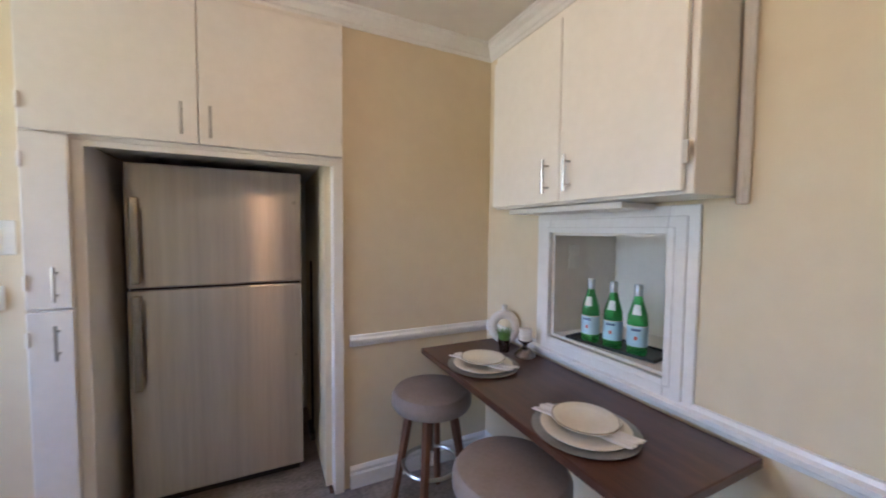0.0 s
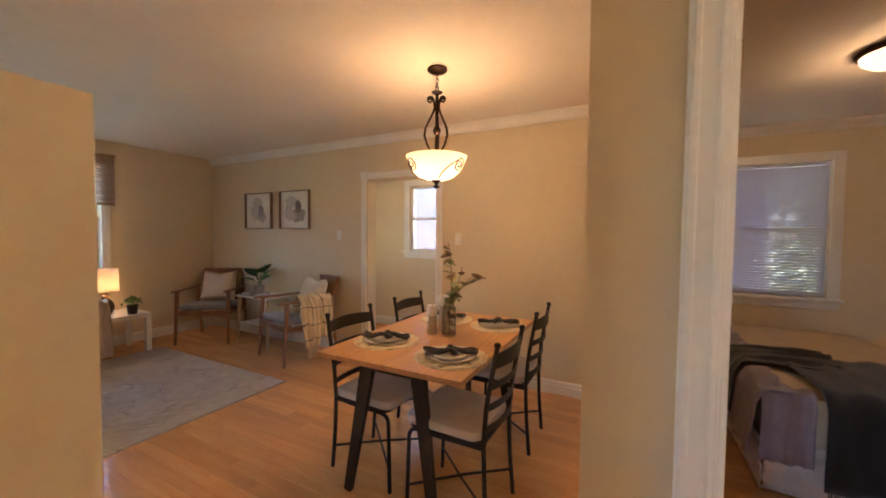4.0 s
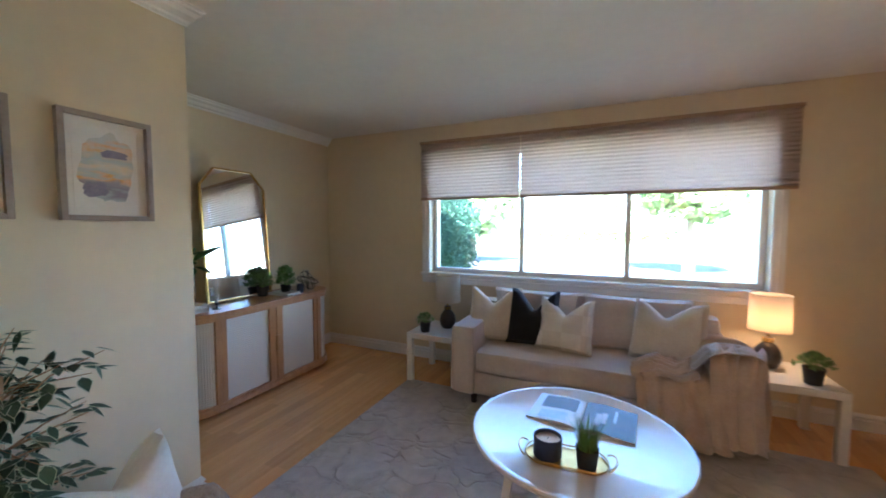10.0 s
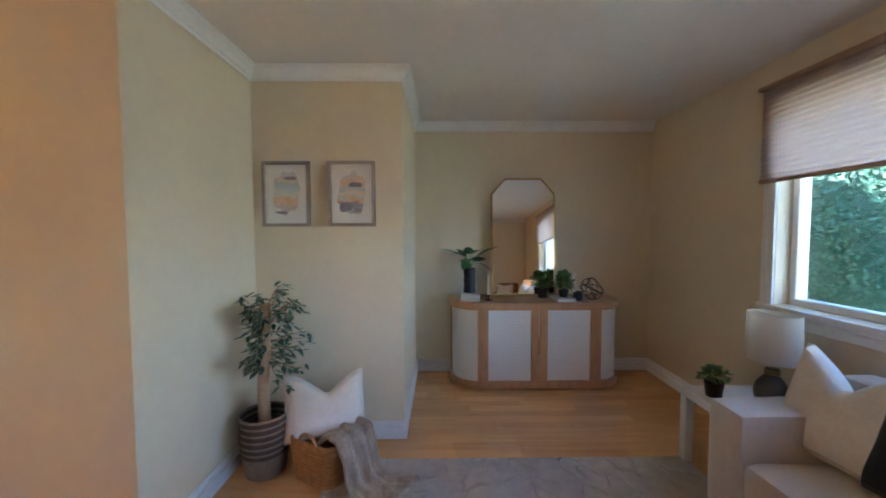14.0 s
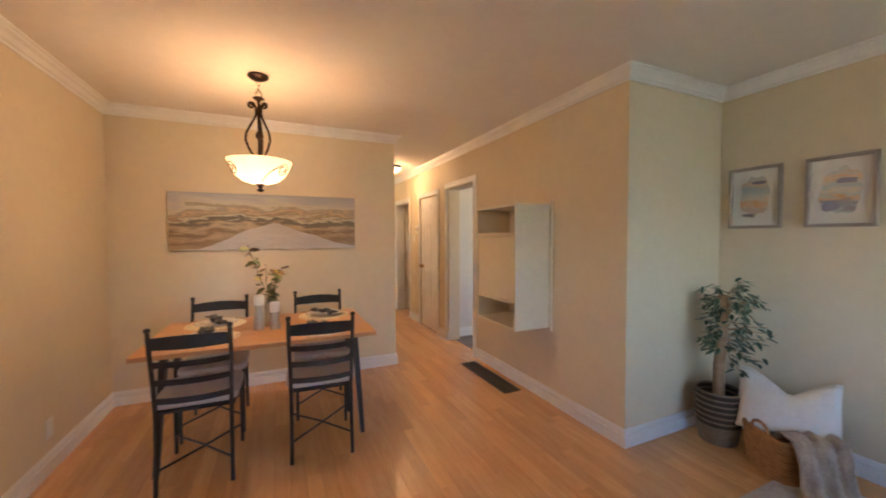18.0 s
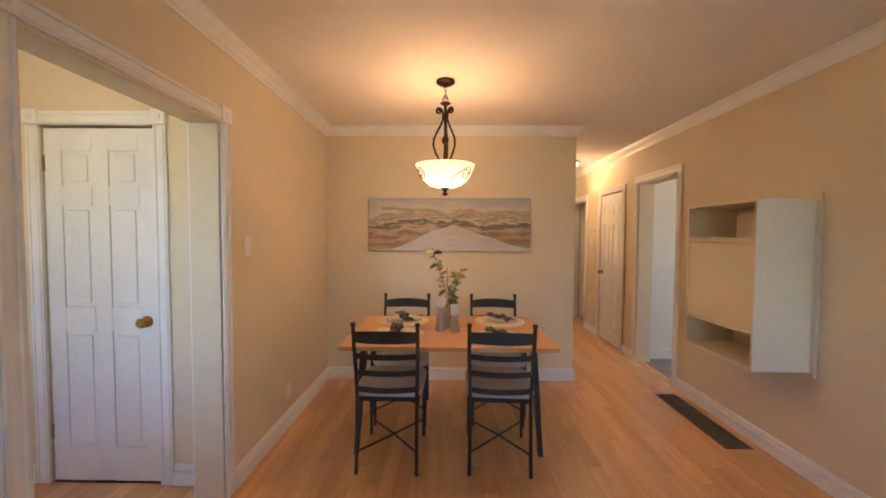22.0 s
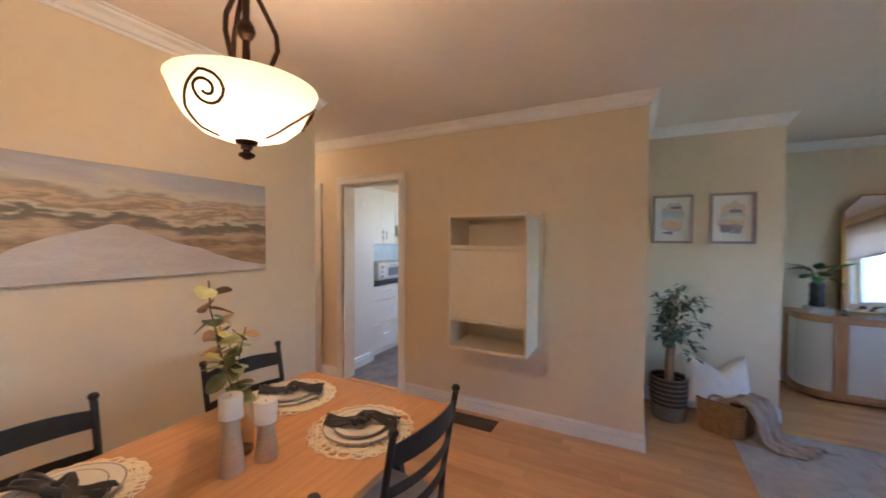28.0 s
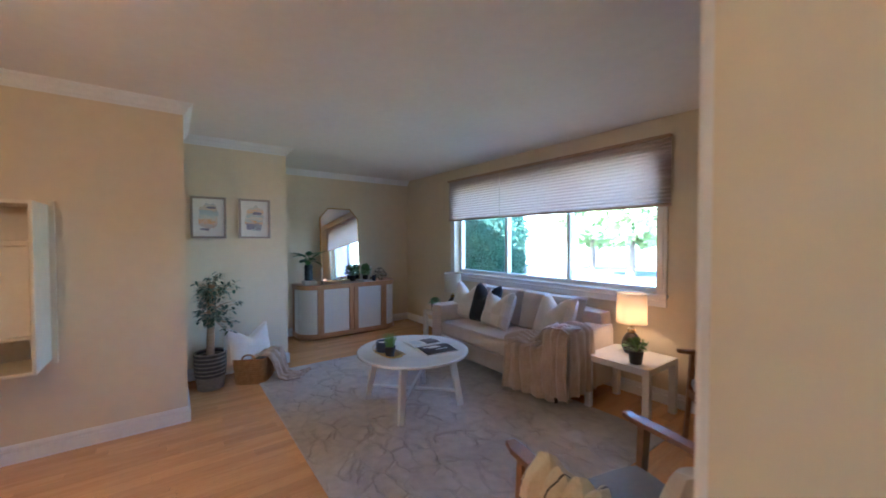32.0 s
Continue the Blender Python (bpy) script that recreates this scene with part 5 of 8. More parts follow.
_l.new(_vo.outputs["Distance"], _er.inputs[0])
_gn.inputs["Scale"].default_value = 4.5
_l.new(_co.outputs["Object"], _gn.inputs["Vector"])
_gr.inputs[1].default_value, _gr.inputs[2].default_value = 0.38, 0.60
_l.new(_gn.outputs["Fac"], _gr.inputs[0])
_fa.operation = "MULTIPLY"
_l.new(_er.outputs[0], _fa.inputs[0]), _l.new(_gr.outputs[0], _fa.inputs[1])
_bp2 = _n.new("ShaderNodeBump")
_bp2.invert = True
_bp2.inputs["Strength"].default_value, _bp2.inputs["Distance"].default_value = 0.9, 0.012
_l.new(_fa.outputs[0], _bp2.inputs["Height"]), _l.new(_p.inputs["Normal"].links[0].from_socket, _bp2.inputs["Normal"]), _l.new(_bp2.outputs[0], _p.inputs["Normal"])
# shade in the sunk creases, mixed into the pile colour
_dk, _mx = _n.new("ShaderNodeMath"), _n.new("ShaderNodeMix")
_dk.operation = "MULTIPLY"
_dk.inputs[1].default_value = 0.25
_l.new(_fa.outputs[0], _dk.inputs[0])
_mx.data_type = "RGBA"
_mx.inputs["B"].default_value = srgb(124, 116, 112)
_l.new(_p.inputs["Base Color"].links[0].from_socket, _mx.inputs["A"]), _l.new(_dk.outputs[0], _mx.inputs["Factor"])
_l.new(_mx.outputs["Result"], _p.inputs["Base Color"])
rug = thing("area_rug", pose(2.185, 4.598, 0.001), "large grey-beige rug with faint carved creases", "rug")
bm = bmesh.new()
NX, NYR = 60, 44
gv = [[bm.verts.new((-1.53 + 3.06 * i / NX, -1.06 + 2.12 * j / NYR, 0.011 + 0.0015 * noise.noise(Vector((i * 0.6, j * 0.6, 0))))) for j in range(NYR + 1)] for i in range(NX + 1)]
for i in range(NX):
    for j in range(NYR):
        bm.faces.new((gv[i][j], gv[i + 1][j], gv[i + 1][j + 1], gv[i][j + 1]))
edge = [gv[i][0] for i in range(NX + 1)] + [gv[NX][j] for j in range(1, NYR + 1)] + [gv[i][NYR] for i in range(NX - 1, -1, -1)] + [gv[0][j] for j in range(NYR - 1, 0, -1)]
low = [bm.verts.new((v.co.x * 1.001, v.co.y * 1.001, 0.0)) for v in edge]
for k in range(len(edge)):
    bm.faces.new((edge[k], low[k], low[(k + 1) % len(edge)], edge[(k + 1) % len(edge)]))
bmesh.ops.recalc_face_normals(bm, faces=bm.faces)
part("pile_surface", bm, RUGM, rug, smooth=True)
# sofa
sofa = thing("sofa", pose(2.125, 5.785, 0.012), "beige three-seat sofa with a loose throw and cushions", "sofa")


def soft_box(x0, x1, y0, y1, z0, z1, r=0.03, lump=0.008, seed=0):
    bm = box(x0, x1, y0, y1, z0, z1)
    bmesh.ops.subdivide_edges(bm, edges=bm.edges[:], cuts=7, use_grid_fill=True)
    cx, cy, cz = (x0 + x1) / 2, (y0 + y1) / 2, (z0 + z1) / 2
    hx, hy, hz = (x1 - x0) / 2, (y1 - y0) / 2, (z1 - z0) / 2
    for v in bm.verts:
        p = v.co - Vector((cx, cy, cz))
        q = Vector((max(-hx + r, min(hx - r, p.x)), max(-hy + r, min(hy - r, p.y)), max(-hz + r, min(hz - r, p.z))))
        d = p - q
        if d.length > 1e-6:
            p = q + d.normalized() * r
        p += (p / max(hx, hy, hz)) * lump * noise.noise(v.co * 4 + Vector((seed, 0, 0)))
        v.co = p + Vector((cx, cy, cz))
    return bm


part("base", soft_box(-0.93, 0.93, -0.36, 0.36, 0.085, 0.27, 0.025, 0.003), SOFA, sofa, smooth=True)
part("seat_cushion", soft_box(-0.745, 0.745, -0.40, 0.20, 0.272, 0.45, 0.045, 0.010, 1), SOFA, sofa, "wide loose seat cushion", smooth=True)
part("backrest", soft_box(-0.92, 0.92, 0.17, 0.36, 0.20, 0.74, 0.04, 0.004, 2), SOFA, sofa, smooth=True)
for s in (-1, 1):
    part("armrest", soft_box(s * 0.85 - 0.10, s * 0.85 + 0.10, -0.39, 0.35, 0.085, 0.625, 0.035, 0.004, 3 + s), SOFA, sofa, smooth=True)
    bc = cushion(0.77, 0.44, 0.20, 5 + s, 0.0, 14, 0.012, 0.28)
    part("back_cushion", bc, SOFA, sofa, smooth=True, at=pose(s * 0.375, 0.115, 0.425, -14))
for sx in (-0.78, 0.78):
    for sy in (-0.30, 0.28):
        part("foot", lathe([(0, 0.087), (0.03, 0.087), (0.022, 0.0), (0, 0.0)], 14, m=pose(sx, sy, 0)), FOOT, sofa)


def throw_cushion(x, y, z, w, h, material, label, rx, rz, seed, chop=0.16, name="throw_cushion", ry=0):
    c = thing(name, pose(x, y, z, rx, ry, rz), label, "cushion", "loose cushions")
    part("cover", cushion(w, h, 0.17, seed, chop, 16), material, c, smooth=True)
    return c


throw_cushion(1.440, 5.700, 0.455, 0.46, 0.46, PALE, "oatmeal square cushion leaning on the sofa", -20, 8, 1, 0.20)
throw_cushion(1.745, 5.690, 0.455, 0.42, 0.46, NAVY, "dark navy cushion leaning on the sofa", -18, -4, 2, 0.24)
throw_cushion(1.990, 5.640, 0.455, 0.43, 0.42, CHECK, "pale checked cushion leaning on the sofa", -20, -8, 3, 0.2)
throw_cushion(2.670, 5.690, 0.455, 0.48, 0.45, PALE, "oatmeal square cushion by the sofa's arm", -20, -16, 4, 0.18)


def drape(name, parent, path, wid, material, seed, folds=5, amp=0.02, n=26, m=14, flare=0.3, thick=0.008, label=""):
    """Cloth hung along a path of points: folded across its width, the folds deepening towards its ends."""
    P = [Vector(p) for p in path]
    L = [0.0]
    for a, b in zip(P, P[1:]):
        L.append(L[-1] + (b - a).length)
    bm = bmesh.new()
    rows = []
    for i in range(n + 1):
        d = L[-1] * i / n
        k = max(j for j in range(len(L) - 1) if L[j] <= d + 1e-9)
        u = (d - L[k]) / max(1e-6, L[k + 1] - L[k])
        c = P[k].lerp(P[k + 1], u)
        t = (P[min(k + 1, len(P) - 1)] - P[max(k - (u < 0.5), 0)]).normalized()
        wd = Vector(wid)
        nrm = t.cross(wd).normalized()
        e = abs(2 * i / n - 1)
        row = []
        for j in range(m * 2 + 1):
            v = j / m - 1
            f = amp * math.sin(v * folds * 1.6 + seed + 2.2 * noise.noise(Vector((v * 1.7, d * 2.2, seed)))) * (0.65 + 0.7 * noise.noise(Vector((v * 2.3, d * 1.5, seed + 8)))) + 0.9 * amp * noise.noise(Vector((v * 4, d * 5, seed + 4)))
            row.append(bm.verts.new(c + wd * v * 0.5 * (1 + flare * (e - 0.5) * 0.5) + nrm * f * (0.5 + 0.8 * e) + t * 0.015 * noise.noise(Vector((v * 3, seed, 1))) * (e > 0.9)))
        rows.append(row)
    for a, b in zip(rows, rows[1:]):
        for j in range(len(a) - 1):
            bm.faces.new((a[j], a[j + 1], b[j + 1], b[j]))
    ob = part(name, bm, material, parent, label, smooth=True)
    so = ob.modifiers.new("thick", "SOLIDIFY")
    so.thickness = thick
    return ob, rows


tw = thing("sofa_throw", pose(0.075, -0.115, 0), "beige knitted throw draped over the sofa's arm", "blanket")
drape("draped_end", tw, [(2.66, 5.70, 0.492), (2.74, 5.68, 0.55), (2.80, 5.66, 0.64), (2.86, 5.65, 0.672), (2.98, 5.65, 0.672), (3.035, 5.65, 0.640), (3.048, 5.65, 0.45), (3.055, 5.64, 0.15)], (0, 0.36, 0), THROW, 1.0, 8, 0.018, n=34, m=40, flare=0.1)
drape("front_fall", tw, [(2.76, 5.78, 0.515), (2.66, 5.64, 0.498), (2.60, 5.53, 0.492), (2.60, 5.465, 0.466), (2.63, 5.450, 0.30), (2.66, 5.435, 0.075)], (0.46, 0.06, 0), THROW, 2.0, 9, 0.028, n=36, m=48, flare=0.35)
drape("arm_fall", tw, [(2.93, 5.62, 0.672), (2.92, 5.52, 0.668), (2.91, 5.487, 0.62), (2.91, 5.470, 0.40), (2.92, 5.460, 0.12)], (0.26, 0, 0), THROW, 3.1, 7, 0.017, n=30, m=36, flare=0.3)
drape("bunched_fold", tw, [(2.40, 5.56, 0.488), (2.50, 5.60, 0.545), (2.62, 5.60, 0.500), (2.72, 5.63, 0.535)], (0.06, 0.20, 0.02), THROW, 4.4, 7, 0.030, m=30, flare=0.2)
drape("bunched_fold", tw, [(2.44, 5.50, 0.480), (2.53, 5.53, 0.520), (2.64, 5.53, 0.490), (2.74, 5.56, 0.520)], (0.02, 0.16, 0.02), THROW, 7.1, 6, 0.028, m=26, flare=0.2)


def end_table(x0, x1, label):
    t = thing("end_table", pose((x0 + x1) / 2, 5.88, 0.0), label, "side table", "white end tables")
    hx, hy = (x1 - x0) / 2, 0.25
    part("tabletop", box(-hx, hx, -hy, hy, 0.40, 0.45, 0.003), WHITEL, t)
    for sx in (-1, 1):
        for sy in (-1, 1):
            part("leg", box(sx * hx - (0.05 if sx > 0 else 0), sx * hx + (0.05 if sx < 0 else 0), sy * hy - (0.05 if sy > 0 else 0), sy * hy + (0.05 if sy < 0 else 0), 0.0135 if (x0 > 2 and sy < 0) else 0.001, 0.3995, 0.002), WHITEL, t)
    return t


end_table(0.645, 1.130, "square white lacquered end table at the sofa's end")
end_table(3.085, 3.60, "square white lacquered end table beside the draped throw")

CERAM = mat("bronze_glazed_ceramic", srgb(84, 74, 66), srgb(60, 54, 50), rough=0.3, metal=0.3, scale=12, bump=0.3, bump_scale=40)
LSHADE = bpy.data.materials.new("linen_lampshade")
LSHADE.use_nodes = True
_t = LSHADE.node_tree
_tr, _df, _mx = _t.nodes.new("ShaderNodeBsdfTranslucent"), _t.nodes.new("ShaderNodeBsdfDiffuse"), _t.nodes.new("ShaderNodeMixShader")
_tr.inputs[0].default_value, _df.inputs[0].default_value = srgb(176, 152, 120), srgb(236, 226, 208)
_mx.inputs[0].default_value = 0.5
_t.links.new(_tr.outputs[0], _mx.inputs[1]), _t.links.new(_df.outputs[0], _mx.inputs[2])
_t.links.new(_mx.outputs[0], _t.nodes["Material Output"].inputs[0])


def table_lamp(x, y, label):
    l = thing("table_lamp", pose(x, y, 0.45), label, "table lamp", "pair of table lamps")
    part("base", lathe([(0, 0), (0.045, 0.0), (0.058, 0.012), (0.074, 0.055), (0.076, 0.085), (0.066, 0.125), (0.044, 0.158), (0.030, 0.172), (0.032, 0.18), (0.032, 0.205), (0.026, 0.21), (0, 0.21)], 32), CERAM, l, "bulbous bronze-glazed ceramic base", smooth=True)
    for z in (0.182, 0.192, 0.202):
        part("ribbed_collar", lathe([(0.031, z - 0.004), (0.0345, z), (0.031, z + 0.004)], 28), BRASS, l, "ribbed brass collar", smooth=True)
    part("stem", tube([(0, 0, 0.21), (0, 0, 0.30)], 0.008, 8), BRASS, l)
    part("shade", lathe([(0.118, 0.255), (0.113, 0.50)], 44), LSHADE, l, "cream linen drum shade", smooth=True)
    part("shade_rim", lathe([(0.1185, 0.253), (0.1195, 0.256), (0.1185, 0.262), (0.1172, 0.257)], 44), LSHADE, l)
    part("shade_rim", lathe([(0.1135, 0.495), (0.1145, 0.499), (0.1135, 0.503), (0.112, 0.499)], 44), LSHADE, l)
    part("harp", tube([(-0.112, 0, 0.49), (0.112, 0, 0.49)], 0.002, 5), BRASS, l)
    return l


table_lamp(0.92, 5.93, "unlit table lamp with a bronze ceramic base")
table_lamp(3.31, 5.96, "lit table lamp with a bronze ceramic base")
part("bulb", lathe([(0, 0.37), (0.02, 0.36), (0.03, 0.335), (0.02, 0.305), (0.012, 0.29), (0, 0.29)], 14), glow("lit_bulb", (1, 0.75, 0.45, 1), 0.3), bpy.data.objects["table_lamp.001"], "glowing bulb", smooth=True).visible_shadow = False

HERB = mat("herb_leaf", srgb(124, 158, 90), srgb(88, 126, 66), rough=0.55, scale=15, per_object=0.25, per_island=True)
GRASSP = mat("potted_grass", srgb(122, 160, 72), srgb(88, 128, 52), rough=0.6, scale=15, per_object=0.25, per_island=True)
POTB = mat("black_pot", srgb(40, 40, 42), srgb(32, 32, 34), rough=0.5, scale=12)
SOIL = mat("soil", srgb(48, 38, 30), rough=0.95, scale=30, bump=0.8)


def small_plant(x, y, z, label, r=0.045, h=0.085, kind="herb", seed=0, pot=None, spread=1.0, tall=1.0, leaf=None):
    p = thing("potted_plant", pose(x, y, z), label, "potted plant", "small potted plants")
    part("pot", lathe([(0, 0), (r * 0.78, 0), (r, h), (r * 0.93, h), (r * 0.88, h - 0.012), (0, h - 0.012)], 24), pot or POTB, p, smooth=True)
    part("soil", lathe([(0, h - 0.010), (r * 0.88, h - 0.0105)], 20), SOIL, p)
    rg = random.Random(seed)
    bm = bmesh.new()
    if kind == "grass":
        for k in range(130):
            a, d = rg.uniform(0, 6.28), r * 0.8 * rg.random() ** 0.5
            b = Vector((d * math.cos(a), d * math.sin(a), h - 0.01))
            out = Vector((math.cos(a), math.sin(a), 0)) * (0.01 + 0.035 * rg.random()) * spread
            hh = rg.uniform(0.06, 0.10) * tall
            s = Vector((-math.sin(a), math.cos(a), 0)) * 0.0016
            m1 = b + out * 0.4 + Vector((0, 0, hh * 0.6))
            bm.faces.new([bm.verts.new(v) for v in (b - s, b + s, m1 + s * 0.8, m1 - s * 0.8)])
            bm.faces.new([bm.verts.new(v) for v in (m1 - s * 0.8, m1 + s * 0.8, b + out + Vector((0, 0, hh)))])
    else:
        for k in range(260 if kind == "bush" else 150):
            u = Vector((rg.gauss(0, 1), rg.gauss(0, 1), abs(rg.gauss(0, 0.8)))).normalized()
            c = Vector((u.x * r * 1.5 * spread, u.y * r * 1.5 * spread, h + u.z * 0.06 * tall + 0.01)) * 1.0
            c.x *= rg.uniform(0.4, 1.0)
            c.y *= rg.uniform(0.4, 1.0)
            a = (u + Vector((rg.gauss(0, 0.5), rg.gauss(0, 0.5), rg.gauss(0, 0.3)))).normalized()
            s = a.cross(Vector((0, 0, 1))).normalized() if abs(a.z) < 0.95 else Vector((1, 0, 0))
            l = rg.uniform(0.014, 0.024) * (1.25 if kind == "bush" else 1.0)
            bm.faces.new([bm.verts.new(v) for v in (c - a * l, c + s * l * 0.6, c + a * l, c - s * l * 0.6)])
            if k % 4 == 0:
                st = Vector((0, 0, h - 0.012))
                sd = s * 0.0008
                bm.faces.new([bm.verts.new(v) for v in (st - sd, st + sd, c + sd, c - sd)])
    part("foliage", bm, leaf or (GRASSP if kind == "grass" else HERB), p)
    return p


small_plant(0.785, 5.725, 0.45, "small leafy herb in a black pot on an end table", seed=1, spread=1.2, tall=1.3, r=0.05)
small_plant(3.46, 5.725, 0.45, "small leafy herb in a black pot beside the lit lamp", seed=2, r=0.055, h=0.10, spread=1.2, tall=1.3)

# coffee table
ct = thing("coffee_table", pose(2.175, 4.515, 0.0135), "round white coffee table with crossed stretchers", "table")
part("tabletop", lathe([(0, 0.438), (0.450, 0.438), (0.468, 0.442), (0.470, 0.452), (0.466, 0.459), (0.442, 0.460), (0.438, 0.4575), (0, 0.4575)], 64), WHITEL, ct, smooth=True)
for k in range(4):
    a = radians(45 + 90 * k)
    ca, sa = math.cos(a), math.sin(a)
    part("leg", bar((0.325 * ca, 0.325 * sa, 0.4375), (0.408 * ca, 0.408 * sa, 0.001), 0.056, 0.036, w2=0.044, d2=0.028), WHITEL, ct)
for a, dz in ((45, 0.0), (135, 0.022)):
    ca, sa = math.cos(radians(a)), math.sin(radians(a))
    part("stretcher", bar((-0.385 * ca, -0.385 * sa, 0.125 + dz), (0.385 * ca, 0.385 * sa, 0.125 + dz), 0.028, 0.018), WHITEL, ct)
GOLD = mat("gold_tray", srgb(196, 164, 96), srgb(180, 146, 82), rough=0.28, metal=1.0, scale=20, bump=0.1)
CTZ = 0.0135 + 0.4577
tr = thing("gold_tray", pose(2.155, 4.29, CTZ, 0, 0, 4), "small round-ended gold tray with loop handles", "tray")
part("tray_base", solid(rounded(-0.155, 0.155, -0.075, 0.075, 0.07), 0.0005, 0.004), GOLD, tr)
part("tray_rim", tube([(x, y, 0.012) for x, y in rounded(-0.157, 0.157, -0.077, 0.077, 0.07, 8) + rounded(-0.157, 0.157, -0.077, 0.077, 0.07, 8)[:1]], 0.004, 6), GOLD, tr, smooth=True)
for s in (-1, 1):
    part("handle", tube([(s * (0.157 + 0.03 * math.sin(t)), 0.055 * math.cos(t), 0.014 + 0.02 * math.sin(t)) for t in [math.pi * i / 10 for i in range(11)]], 0.0035, 6), GOLD, tr, smooth=True)
BLUEJ = mat("slate_blue_jar", srgb(66, 78, 100), srgb(54, 64, 86), rough=0.45, scale=10, bump=0.2, bump_scale=60)
jar = thing("jar_candle", pose(2.085, 4.275, CTZ + 0.0042), "slate-blue jar candle on the gold tray", "candle")
part("jar", lathe([(0, 0), (0.052, 0), (0.056, 0.006), (0.056, 0.082), (0.053, 0.084), (0.0505, 0.082), (0.0505, 0.065), (0, 0.065)], 32), BLUEJ, jar, smooth=True)
part("wax", lathe([(0, 0.069), (0.050, 0.068), (0.050, 0.0655)], 24), WAX, jar, "pale wax fill")
part("wick", tube([(0, 0, 0.068), (0.001, 0, 0.078)], 0.001, 5), BLACK, jar)
small_plant(2.235, 4.26, CTZ + 0.0042, "little potted grass on the gold tray", r=0.044, h=0.08, kind="grass", seed=7, tall=1.35, spread=1.3)
PAGE = mat("magazine_page", srgb(222, 220, 214), srgb(208, 208, 204), rough=0.3, scale=6)
PICD = mat("dark_photo_print", srgb(42, 40, 44), srgb(74, 66, 64), rough=0.42, scale=10)
PICL = mat("pale_photo_print", srgb(176, 190, 200), srgb(206, 206, 200), rough=0.3, scale=8)
mg = thing("open_magazine", pose(2.195, 4.67, CTZ + 0.0005, 0, 0, -6), "large open magazine with photographs", "magazine")
for s in (-1, 1):
    bm = bmesh.new()
    rows = []
    for i in range(11):
        u = i / 10
        rows.append([bm.verts.new((s * (0.003 + 0.235 * u), y, 0.006 + 0.016 * math.sin(math.pi * min(1, u * 1.2)) * (1 - u) + 0.002)) for y in (-0.145, 0.145)])
    low = [[bm.verts.new((v.co.x, v.co.y, 0.0)) for v in r] for r in (rows[0], rows[-1])]
    for a, b in zip(rows, rows[1:]):
        bm.faces.new((a[0], b[0], b[1], a[1]))
    bm.faces.new((rows[-1][0], low[1][0], low[1][1], rows[-1][1]))
    bm.faces.new([r[0] for r in rows] + [low[1][0], low[0][0]])
    bm.faces.new([r[1] for r in rows] + [low[1][1], low[0][1]])
    bmesh.ops.recalc_face_normals(bm, faces=bm.faces)
    part("page_block", bm, PAGE, mg)
    zf = lambda x: 0.0088 + 0.016 * math.sin(math.pi * min(1, (abs(x) - 0.003) / 0.235 * 1.2)) * (1 - (abs(x) - 0.003) / 0.235)
    for x0, x1, y0, y1, m_, lift in (((0.004, 0.237, -0.144, 0.144, PICD, 0), (0.062, 0.088, -0.10, 0.03, PAGE, 0.0008), (0.088, 0.112, -0.06, 0.05, PAGE, 0.0008), (0.14, 0.152, -0.02, 0.10, PAGE, 0.0008)) if s > 0 else ((-0.20, -0.03, -0.01, 0.125, PICD, 0), (-0.19, -0.06, -0.12, -0.04, PICL, 0))):
        bm = bmesh.new()
        st = [(bm.verts.new((x0 + (x1 - x0) * i / 8, y0, lift + zf(x0 + (x1 - x0) * i / 8))), bm.verts.new((x0 + (x1 - x0) * i / 8, y1, lift + zf(x0 + (x1 - x0) * i / 8)))) for i in range(9)]
        for a, b in zip(st, st[1:]):
            bm.faces.new((a[0], b[0], b[1], a[1]))
        part("printed_photo", bm, m_, mg)

# armchairs
TEAK = mat("walnut_frame", srgb(150, 108, 74), srgb(128, 88, 58), rough=0.42, scale=6, stretch=(3, 3, 3), bump=0.06)
GREYC = mat("blue_grey_seat", srgb(150, 152, 160), srgb(136, 138, 146), rough=0.95, scale=8, bump=0.4, bump_scale=400, sheen=0.3)
CANEM = mat("rattan_panel", srgb(200, 168, 118), srgb(176, 142, 94), rough=0.7, scale=40, bump=0.6, bump_scale=200)


